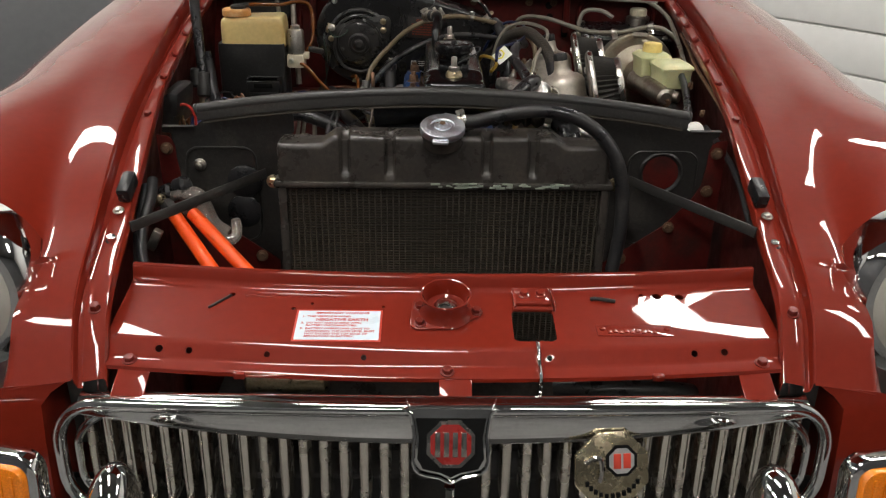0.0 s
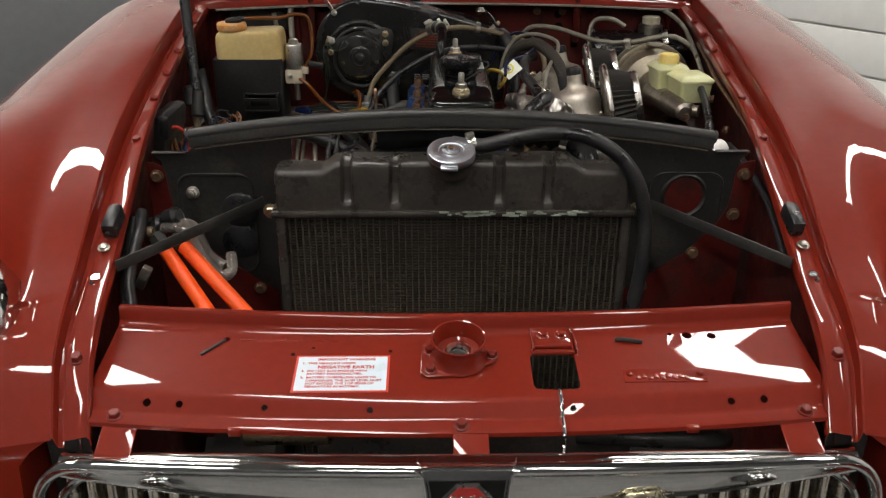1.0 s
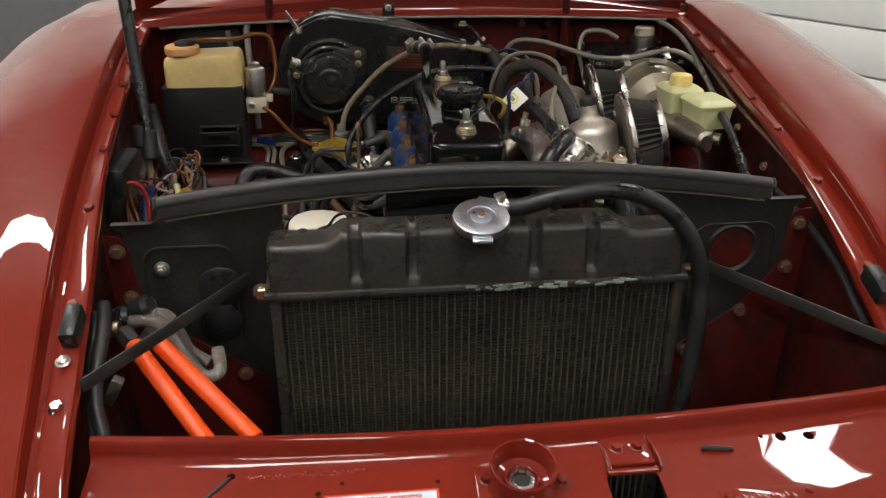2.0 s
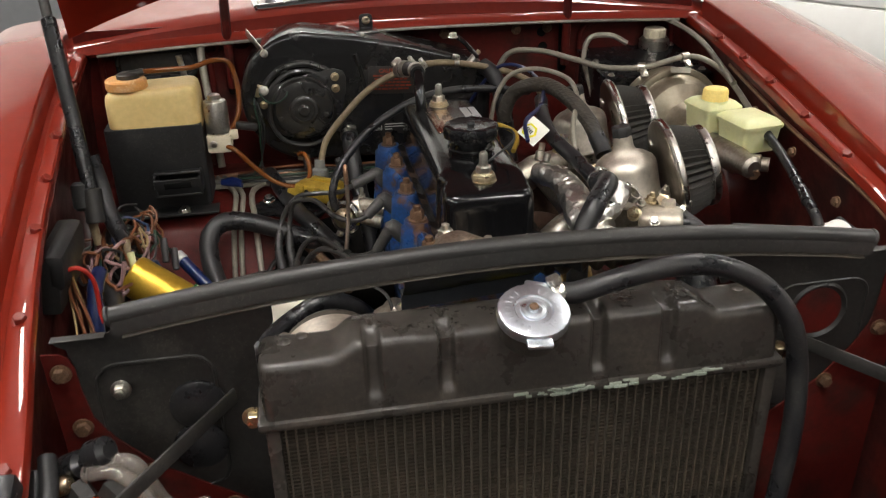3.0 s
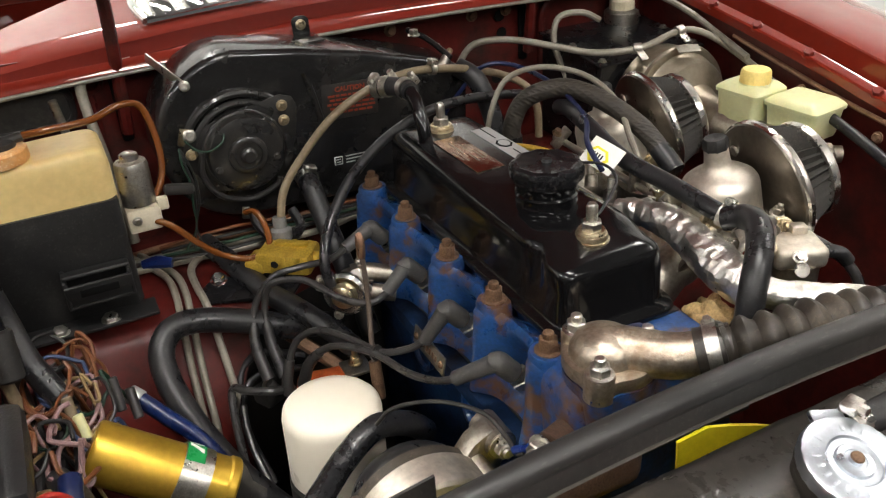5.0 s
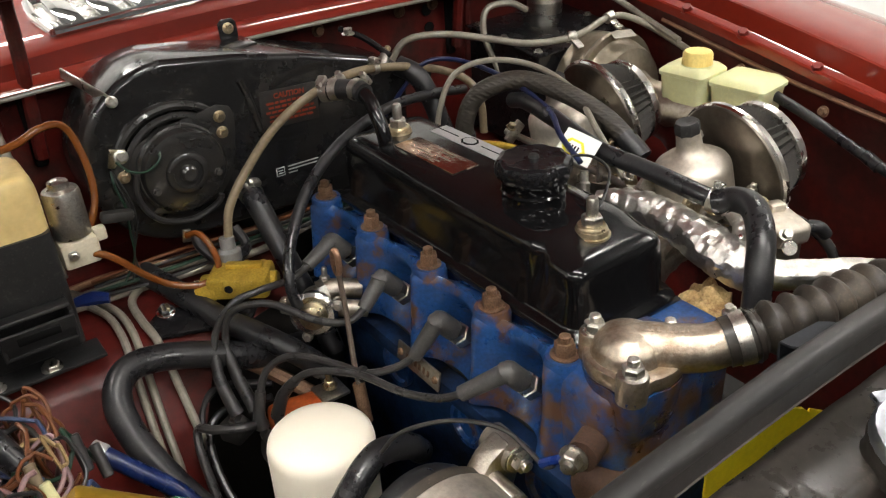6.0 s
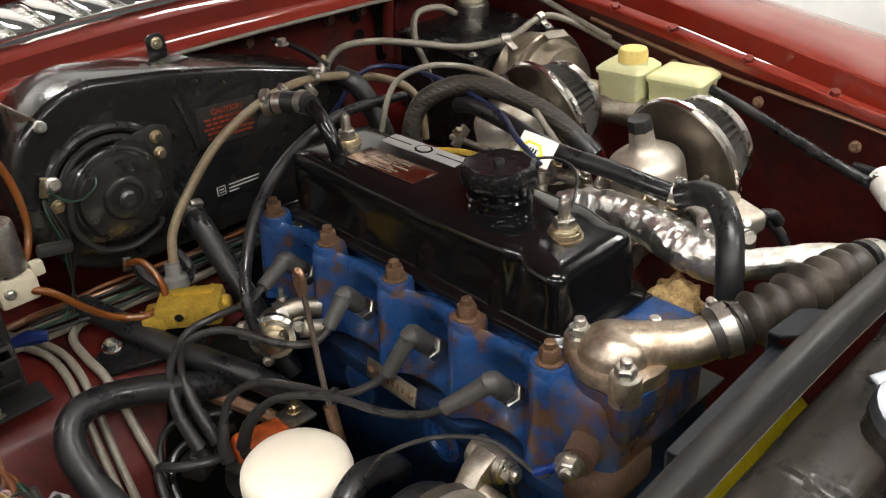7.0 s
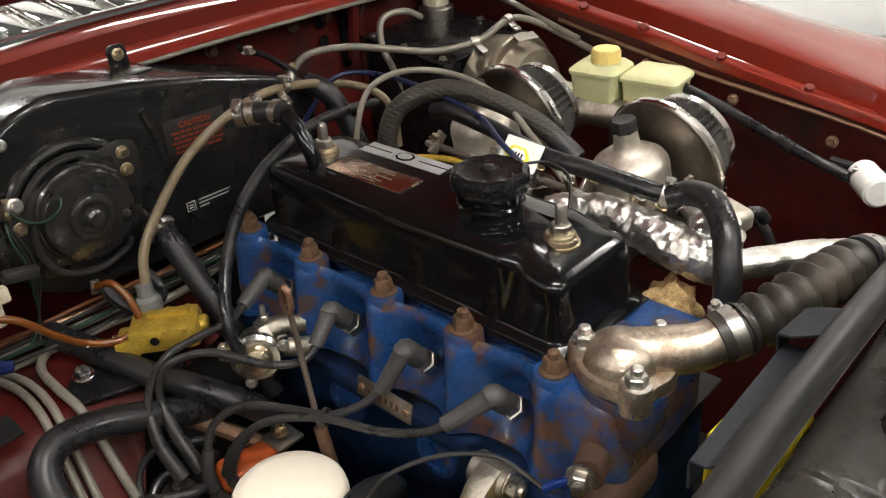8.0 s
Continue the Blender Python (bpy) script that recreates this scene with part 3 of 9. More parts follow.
def slam_bow(x):
    """How far the slam panel bows forward at x from the car's middle."""
    return -0.020 * (1 - (x / 0.385) ** 2)


def slam_z(y):
    """Height of the slam panel's sloping top."""
    return 0.741 + 0.176 * (y - 0.012)


def body():
    car = thing("car_body", (CX, 0.6, 0.0), "dark red classic sports car with its bonnet raised", "car")
    ys = [-0.052 + 0.136 * i / 16 for i in range(17)] + [0.0855 + 0.13 * i / 13 for i in range(13)] + [0.2155 + 1.0145 * i / 30 for i in range(31)]
    ds = [0.0, 0.004, 0.012, 0.03, 0.045, 0.054, 0.062, 0.07, 0.08, 0.095, 0.11, 0.14, 0.17, 0.20, 0.23, 0.26, 0.275, 0.287, 0.297, 0.305, 0.312, 0.318, 0.324, 0.33]
    for s in (-1, 1):
        wing = part("front_wing", sheet([[wing_point(s, y, d) for d in ds] + ([wing_point(s, y, 0.335) + V((s * 0.006, 0, -0.10)), V((CX + s * 0.79, y, 0.36))] if y > 0.085 else [wing_point(s, y, 0.335) + V((s * 0.004 * k, 0.01 * k, -0.01 * k)) for k in (1, 2)]) for y in ys], 0.0007, flip=s < 0), RED, car, "glossy dark red front wing", 50)
        # gutter: ridge face, flange and its turned-down lip
        rows = []
        for y in [-0.05 + 1.13 * i / 44 for i in range(45)]:
            x, z = rail(y)
            ro, rh = ridge(y)
            lip = lin(y, (0.25, 0.4, 0.6), (1.0, 0.75, 0.35))
            lean = lin(y, (0.45, 0.65), (0.0, 0.6))
            rows.append([V((CX + s * (x + (o if o > 0 else o * lip)), y, z + h - lean * max(0.0, 0.0098 - (o if o > 0 else o * lip)))) for o, h in ((ro + 0.0008, rh - 0.0003), (ro - 0.0008, rh - 0.0012), (ro - 0.0018, rh - 0.006), (ro - 0.0035, -0.0105), (ro - 0.0050, -0.0125), (0.0115, -0.0125), (0.0105, -0.0115), (0.0098, -0.0055), (0.0085, -0.0042), (0.0, -0.0025), (-0.011, 0.0), (-0.0135, -0.0005), (-0.015, -0.003), (-0.0155, -0.010))])
        part("gutter", sheet(rows, 0.0015, flip=s > 0), RED, wing, "bolted red gutter flange")
        for k, y in enumerate((0.008, 0.122, 0.235, 0.394, 0.545, 0.655, 0.765, 0.86, 0.95)):
            x, z = rail(y)
            lean = lin(y, (0.45, 0.65), (0.0, 0.6))
            at = (CX + s * (x - 0.001 + 0.002 * lean), y, z - 0.0025 - 0.0085 * lean)
            part("bolt", hexbolt(at, (-s * lean, -0.25, 1), 0.0062, 0.006), RED_BOLT if k != 1 else CHROME, wing)
        # inner wing below the flange, the gutter's shade painted into its red
        rows = []
        for y in [-0.045 + 1.155 * i / 32 for i in range(33)]:
            x, z = rail(y)
            row = []
            for q in range(9):
                f = q / 8
                inset = 0.010 * lin(y, (0.25, 0.4, 0.6), (1.0, 0.75, 0.3)) - 0.022 * min(1, f * 5) + 0.05 * f * f
                row.append(V((CX + s * (x - inset * (1 if y > 0.36 else 0.5)), y, z - 0.004 - lin(y, (0.45, 0.65), (0.0, 0.012)) - f * (z - 0.36))))
            rows.append(row)
        part("inner_wing", sheet(rows, 0.002, flip=s > 0), BAY_SHADE_GRIME, car, "grimy dark red inner wing with shade in its paint")
        # nose panel beside the grille, below the headlamp, turned in round the grille's end
        rows = []
        for q in range(17):
            f = q / 16
            row = []
            x0 = rail(-0.052)[0] + ridge(-0.052)[0]
            for d, back in [(0.0, 0.09), (0.0, 0.03)] + [(d, 0.0) for d in ds]:
                zt = lin(d, (0, 0.06, 0.078, 0.10, 0.16, 0.26, 0.33), (0.7035, 0.696, 0.693, 0.668, 0.646, 0.665, 0.70))
                z = zt + (0.36 - zt) * f ** 1.2
                k = max(0.0, min(1.0, (0.712 - z) / 0.035))
                k = k * k * (3 - 2 * k) * max(0.0, 1 - d / 0.2) ** 2
                y = -0.0515 - 0.014 * math.sin(min(1, f * 1.6) * math.pi / 2) - 0.006 * f + 0.4 * max(0.0, d - 0.08) ** 1.5 + back
                row.append(V((CX + s * (x0 + d + 0.036 * k - 0.12 * back), y, z)))
            rows.append(row)
        part("nose_panel", sheet(rows, 0.002, flip=s < 0), RED, car, "dark red nose panel")
        # added dark plate, hiding the pale gap under the gutter's front end
        part("closing_plate", box((CX + s * 0.400, -0.041, 0.658), (0.044, 0.003, 0.086), 0.001), BAY_DARK, car)
        # rubber bonnet buffer on the flange
        y = 0.20
        x, z = rail(y)
        buf = thing("bonnet_buffer", (CX + s * x, y, z), "worn black rubber bonnet buffer on the red flange", "rubber buffer", "bonnet buffers")
        up = Matrix.Rotation(radians(20), 4, "X")
        part("block", box((CX + s * (x - 0.007), y, z + 0.012), (0.017, 0.042, 0.022), 0.004, up), RUBBER, buf)
        part("screw", hexbolt((CX + s * (x - 0.003), y - 0.030, z - 0.010), (0, -0.3, 1), 0.0055, 0.003), ZINC, buf)
    # slam panel: rear lip, sloping top, front step and flange
    xs = [-0.385 + 0.77 * i / 40 for i in range(41)]
    prof = ((0.1125, 0.760), (0.1125, 0.7705), (0.111, 0.774), (0.107, 0.776), (0.102, 0.7755), (0.0995, 0.772), (0.0985, 0.763), (0.096, 0.758), (0.092, 0.7555), (0.086, 0.754), (0.06, 0.7495), (0.03, 0.7442), (-0.003, 0.7384),
            (-0.0078, 0.7368), (-0.0112, 0.7342), (-0.0205, 0.7240), (-0.0227, 0.7222), (-0.0255, 0.7213), (-0.036, 0.7197), (-0.0388, 0.718), (-0.0395, 0.7135))
    part("slam_panel", sheet([[V((CX + x, py + slam_bow(x), pz + 0.176 * slam_bow(x))) for py, pz in prof] for x in xs], 0.002, flip=True), RED, car, "glossy red slam panel across the nose", 40)
    # struts down to the grille
    for x in (-0.345, 0.01, 0.345):
        bow = slam_bow(x)
        a, b = V((CX + x, -0.030 + bow, 0.7155)), V((CX + x, -0.070 + bow, 0.6985))
        m = frame_at((a + b) / 2, (1, 0, 0), a - b)
        part("grille_stay", box((0, 0, 0), (0.036, (a - b).length, 0.003), 0.001, m), RED, car)
    return car


car = body()


def bulkhead():
    b = thing("bulkhead", (CX, 1.12, 0.4), "dusty dark red bulkhead behind the engine", "bulkhead", kind="structure")
    # upper wall
    rows = [[V((CX + x, 1.112, z)) for x in [-0.52 + 1.04 * i / 20 for i in range(21)]] for z in [0.74 + 0.26 * k / 8 for k in range(9)]]
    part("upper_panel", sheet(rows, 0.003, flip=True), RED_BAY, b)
    # shelf and sloping front over the footwells
    for s in (-1, 1):
        rows = []
        for y, z in ((1.112, 0.762), (1.0, 0.762), (0.93, 0.760), (0.895, 0.752), (0.875, 0.735), (0.83, 0.66), (0.78, 0.55), (0.75, 0.36)):
            inner = lin(z, (0.36, 0.66, 0.735, 0.752), (0.275, 0.255, 0.21, 0.09))
            rows.append([V((CX + s * (inner + (0.5 - inner) * q / 5), y, z)) for q in range(6)])
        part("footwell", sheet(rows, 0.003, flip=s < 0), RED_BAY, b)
    # tunnel front, near-black to stand for the shade there
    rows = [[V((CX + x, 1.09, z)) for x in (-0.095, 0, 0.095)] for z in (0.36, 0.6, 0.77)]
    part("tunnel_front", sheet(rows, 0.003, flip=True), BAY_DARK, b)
    # dark sheet added between the footwells to fill the gap with shade
    part("dark_backing", box((CX, 0.903, 0.54), (0.60, 0.006, 0.42), 0.001), BAY_DARK, b, "added dark sheet filling the gap between the footwells")
    # scuttle above the bulkhead
    rows = []
    for y, z in ((1.070, 0.979), (1.074, 0.986), (1.082, 0.990), (1.100, 0.991), (1.104, 1.008), (1.112, 1.014), (1.16, 1.02), (1.25, 1.03), (1.4, 1.05), (1.62, 1.09)):
        rows.append([V((CX + x, y, z - 0.05 * (x / 0.6) ** 2 * (0.4 if y < 1.1 else 1) + 0.006)) for x in [-0.56 + 1.12 * i / 24 for i in range(25)]])
    part("scuttle", sheet(rows, 0.002, flip=True), RED, b, "glossy red scuttle panel")
    # rubber draught strip along the scuttle lip
    pts = [(CX + x, 1.072, 0.982 - 0.02 * (x / 0.6) ** 2) for x in (-0.48, -0.3, -0.1, 0.1, 0.3, 0.48)]
    part("edge_strip", tube(pts, 0.0028, 8), GREY_PIPE, b, "grey rubber edge strip")
    return b


bulkhead()


def seal_z(x):
    """Height of the bonnet seal's middle along the front bulkhead."""
    u = (x - CX) / 0.352
    return 0.907 + 0.028 * (1 - u * u) - 0.004 * max(0.0, u)


def diaphragm():
    """Black panel round the radiator with its rubber seal."""
    d = thing("front_bulkhead", (CX, 0.37, 0.5), "black steel front bulkhead holding the radiator between the inner wings", "bulkhead")
    y = 0.372
    for s in (-1, 1):
        poly = [(0.242, 0.45), (0.40, 0.45), (0.402, 0.66), (0.402, 0.80), (0.404, 0.862), (0.413, 0.868), (0.413, 0.875), (0.366, 0.875), (0.358, 0.882), (0.352, 0.898), (0.335, 0.903), (0.222, 0.920), (0.222, 0.868), (0.242, 0.845)]
        m = frame_at((CX, y, 0), (s, 0, 0), (0, 0, 1))
        p = part("side_panel", prism(poly, 0.002, m), BLACK_SATIN, d)
        # pressed recess outline
        ring = rounded(0.104, 0.15, 0.02)
        pts = [V((CX + s * (0.333 + a), y - 0.0022, 0.768 + b)) for a, b in ring]
        part("pressing", tube(pts + pts[:1], 0.0017, 6, 1), BLACK_SATIN, p)
        # red gusset plate behind with bolts
        poly = [(0.418, 0.40), (0.425, 0.862), (0.409, 0.860), (0.403, 0.855), (0.3995, 0.846), (0.398, 0.82), (0.394, 0.79), (0.38, 0.765), (0.345, 0.725), (0.255, 0.66), (0.255, 0.40)]
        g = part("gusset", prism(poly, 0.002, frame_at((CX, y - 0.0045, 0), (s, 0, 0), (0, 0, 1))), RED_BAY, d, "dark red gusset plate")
        for bx, bz in ((0.411, 0.842), (0.404, 0.782), (0.352, 0.722), (0.282, 0.668)):
            part("bolt", hexbolt((CX + s * bx, y - 0.006, bz), (0, -1, 0), 0.007, 0.006), BOLT_RUST, g)
        # light edge tab
        part("tab", box((CX + s * 0.391, y - 0.004, 0.8755), (0.046, 0.010, 0.0016), 0.0006), BLACK_SATIN, d)
    # short bridge under the seal
    n = 30
    rows = []
    for i in range(n + 1):
        x = -0.345 + 0.69 * i / n
        zt = seal_z(CX + x)
        rows.append([V((CX + x, 0.3345, zt - 0.0185)), V((CX + x, 0.337, zt - 0.0165)), V((CX + x, 0.3375, zt - 0.010)), V((CX + x, 0.342, zt - 0.007)), V((CX + x, 0.350, zt - 0.009)), V((CX + x, 0.354, zt - 0.018))])
    part("bridge", sheet(rows, 0.0015), WORN_EDGE, d, "worn dusty edge under the seal")
    # rubber seal: bulb on a clip-on channel
    sl = thing("rubber_seal", (CX, 0.342, 0.92), "thick worn black rubber bonnet seal along the front bulkhead", "rubber seal")
    xs = [CX - 0.352 + 0.704 * i / 12 for i in range(13)]
    part("bulb", tube([(x, 0.343, seal_z(x)) for x in xs], 0.0088, 14, 4), WORN_RUBBER, sl)
    rows = []
    for i in range(41):
        x = CX - 0.352 + 0.704 * i / 40
        z = seal_z(x)
        rows.append([V((x, 0.3335, z - 0.014)), V((x, 0.334, z - 0.004)), V((x, 0.336, z + 0.004))])
    part("channel", sheet(rows, 0.002), BLACK_SATIN, sl, "flat clip-on channel")
    for x, q in ((xs[0], -0.004), (xs[-1], 0.004)):
        part("end_cap", rod((x, 0.343, seal_z(x)), (x + q, 0.343, seal_z(x) - 0.001), 0.0096, 14, None, 0.001), RUBBER, sl)
    # bolt, blanking plugs, oval hole
    part("bolt", hexbolt((-0.378, y - 0.003, 0.816), (0, -1, 0.12), 0.0070, 0.007, True, 0.003), ZINC, d, "bright bolt")
    for px, pz in ((-0.313, 0.79), (-0.317, 0.742)):
        part("grommet", lathe([(0.026, 0), (0.026, 0.003), (0.023, 0.005), (0.012, 0.006), (0.006, 0.008)], (px, y - 0.002, pz), (0, -1, 0), 24), RUBBER, d)
    part("hole_rim", lathe([(0.027, 0), (0.031, 0.003), (0.034, 0)], (0.318, y - 0.002, 0.809), (0, -1, 0), 28, close=False), BLACK_SATIN, d)
    part("hole_plate", lathe([(0.027, 0), (0.027, 0.001)], (0.318, y - 0.0015, 0.809), (0, -1, 0), 28), RED_BAY, d)
    return d


diaphragm()


def radiator():
    r_ = thing("radiator", (-0.013, 0.32, 0.5), "dusty black radiator with a ribbed top tank", "radiator")
    y0 = 0.288
    # core fins and frame
    x0, x1 = -0.236, 0.212
    part("core", box(((x0 + x1) / 2, y0 + 0.022, 0.62), (x1 - x0, 0.03, 0.40), 0.001), BAY_DARK, r_)
    n = 52
    first = None
    for i in range(n):
        x = x0 + (x1 - x0) * (i + 0.5) / n
        if first is None:
            first = part("core_tube", box((0, y0 + 0.004, 0.62), (0.0017, 0.006, 0.40), 0), CORE, r_)
            ob = first
        else:
            ob = new("core_tube", first.data)
            ob.parent = r_
            ob.matrix_parent_inverse = first.matrix_parent_inverse.copy()
        ob.location.x = x
    bm = bmesh.new()
    for k in range(95):
        z = 0.425 + 0.385 * k / 94
        box(((x0 + x1) / 2, y0 + 0.006, z), (x1 - x0, 0.0052, 0.0012), 0, bm=bm)
    tagged(part("core_finning", bm, CORE, r_), kind="stuff")
    for x in (x0 - 0.006, x1 + 0.006):
        part("side_channel", box((x, y0 + 0.022, 0.62), (0.012, 0.052, 0.40), 0.002), BLACK_DUSTY, r_)
    # top tank
    cx, w = -0.013, 0.47
    part("tank_flange", box((cx, y0 + 0.026, 0.816), (w + 0.012, 0.068, 0.010), 0.004), BLACK_DUSTY, r_)
    ribs = (-0.152, -0.089, 0.047, 0.112)
    half = w / 2
    secs = []
    nx = 380
    for i in range(nx + 1):
        u = -1 + 2 * i / nx
        x = cx + half * u
        end = max(0.0, (abs(u) - 0.965) / 0.035)
        ins = 0.010 * (1 - math.sqrt(max(0.0, 1 - end * end)))
        f = min(1.0, max(0.0, (abs(x - cx) - 0.150) / 0.024))
        f = f * f * (3 - 2 * f)
        zt = 0.8865 - 0.012 * f - 0.6 * ins
        g = 0.0075 * max(math.exp(-((x - q) / 0.0066) ** 6) for q in ribs)
        yf, yb = y0 - 0.004 + ins, y0 + 0.056 - ins
        r = 0.0085
        ring = [V((x, yf, 0.818)), V((x, yf, 0.829)), V((x, yf + 0.5 * g, 0.8325)), V((x, yf + g, 0.836)), V((x, yf + g + 0.0008, 0.852)), V((x, yf + g + 0.0016, zt - r - 0.004))]
        for k in range(7):
            q = radians(15 * k)
            ring.append(V((x, yf + 0.002 + r * (1 - math.cos(q)) + g * math.cos(q), zt - r + r * math.sin(q) - g * math.sin(q))))
        ring += [V((x, yf + 0.018, zt - g * 0.9)), V((x, yf + 0.026, zt - g * 0.5)), V((x, yf + 0.029, zt)), V((x, yb - 0.012, zt + 0.0005)), V((x, yb - 0.004, zt - 0.003)), V((x, yb, zt - 0.010)), V((x, yb, 0.85)), V((x, yb, 0.818))]
        secs.append(ring)
    tank = loft(secs)
    for v in tank.verts:
        v.co += V((0, 1, 1)) * 0.0012 * noise.noise(v.co * 24)
    part("top_tank", tank, BLACK_DUSTY, r_, "dented black ribbed tank", 50)
    for x, y in ((-0.225, 0.035), (-0.21, 0.042), (0.196, 0.038)):
        part("tank_dimple", lathe([(0.008, -0.002), (0.006, 0.0015), (0.003, 0.003), (0, 0.0034)], (x, y0 + y, 0.8735), (0, 0, 1), 16), BLACK_DUSTY, r_)
    # chipped verdigris along the seam
    bm = bmesh.new()
    rng = random.Random(4)
    for i in range(46):
        x = rng.choice((rng.uniform(-0.03, 0.17), rng.uniform(-0.02, 0.1)))
        box((x, y0 - 0.0085, 0.817 + rng.uniform(-0.003, 0.0035)), (rng.uniform(0.004, 0.014), 0.0012, rng.uniform(0.0015, 0.004)), 0.0004, seg=1, bm=bm)
    chips = part("seam_chipping", bm, mat("verdigris", (0.3, 0.34, 0.28), 0.7, scale=80, grain=0.2), r_, "chipped pale verdigris")
    tagged(chips, kind="stuff")
    part("filler_neck", lathe([(0.027, 0), (0.027, 0.010), (0.03, 0.016), (0.03, 0.024)], (-0.016, 0.286, 0.878), (0, -0.30, 1), 32), BLACK_DUSTY, r_)
    # cap with two ears
    cap = part("radiator_cap", lathe([(a * 0.90, b) for a, b in ((0.034, 0.0), (0.0345, 0.002), (0.0345, 0.007), (0.0335, 0.0092), (0.031, 0.0100), (0.0185, 0.0100), (0.0172, 0.0086), (0.0128, 0.0084), (0.0118, 0.0100), (0.0078, 0.0106), (0.0072, 0.0098), (0.0046, 0.0098), (0.0042, 0.0125), (0.003, 0.0132), (0, 0.0134))],
                (-0.016, 0.280, 0.897), (0, -0.30, 1), 56, ripple=28, depth=0.006), CAP_STEEL, r_, "bright pressed-steel filler cap")
    tilt = Matrix.Translation((-0.016, 0.280, 0.897)) @ Matrix.Rotation(math.atan(0.30), 4, "X")
    for k in range(22):
        if k in (5, 6, 16, 17):
            continue
        part("stamped_bar", box(Z0, (0.0052, 0.0022, 0.0005), 0.0001, tilt @ Matrix.Rotation(radians(16.36 * k), 4, "Z") @ Matrix.Translation((0.0222, 0, 0.0099))), CAP_STEEL, cap)
    part("rivet", lathe([(0.0042, 0.0), (0.0036, 0.0012), (0.0, 0.0018)], tilt @ V((0, 0, 0.0130)), (0, -0.30, 1), 16), BOLT_RUST, cap, "rusty centre rivet")
    for a in (-95, 70):
        q = radians(a)
        part("ear", box(Z0, (0.012, 0.022, 0.005), 0.002, Matrix.Translation((-0.016, 0.280, 0.897)) @ Matrix.Rotation(math.atan(0.30), 4, "X") @ Matrix.Rotation(q, 4, "Z") @ Matrix.Translation((0.032, 0, 0.004))), CAP_STEEL, cap)
    # side bolts
    for x, z in ((-0.258, 0.812), (0.235, 0.812)):
        part("bolt", hexbolt((x, y0 + 0.02, z), (0, -1, 0), 0.0075, 0.008), PASSIVATED, r_)
    return r_


radiator()


# ---- engine ----
HOUSING_CORNERS = ((-0.050, 0.503), (-0.012, 0.464), (-0.065, 0.451))


def housing_outline():
    """Three-cornered outline of the thermostat housing's flange about its middle."""
    outline = []
    for i in range(48):
        a = 2 * math.pi * i / 48
        d = V((math.cos(a), math.sin(a)))
        r = 0.037
        for cx, cy in HOUSING_CORNERS:
            c = V((cx + 0.038, cy - 0.475))
            ang = c.angle(d)
            r = max(r, (c.length + 0.012) * max(0, 1 - (ang / 0.75) ** 2) if ang < 0.75 else 0)
        outline.append((d.x * r, d.y * r))
    return outline


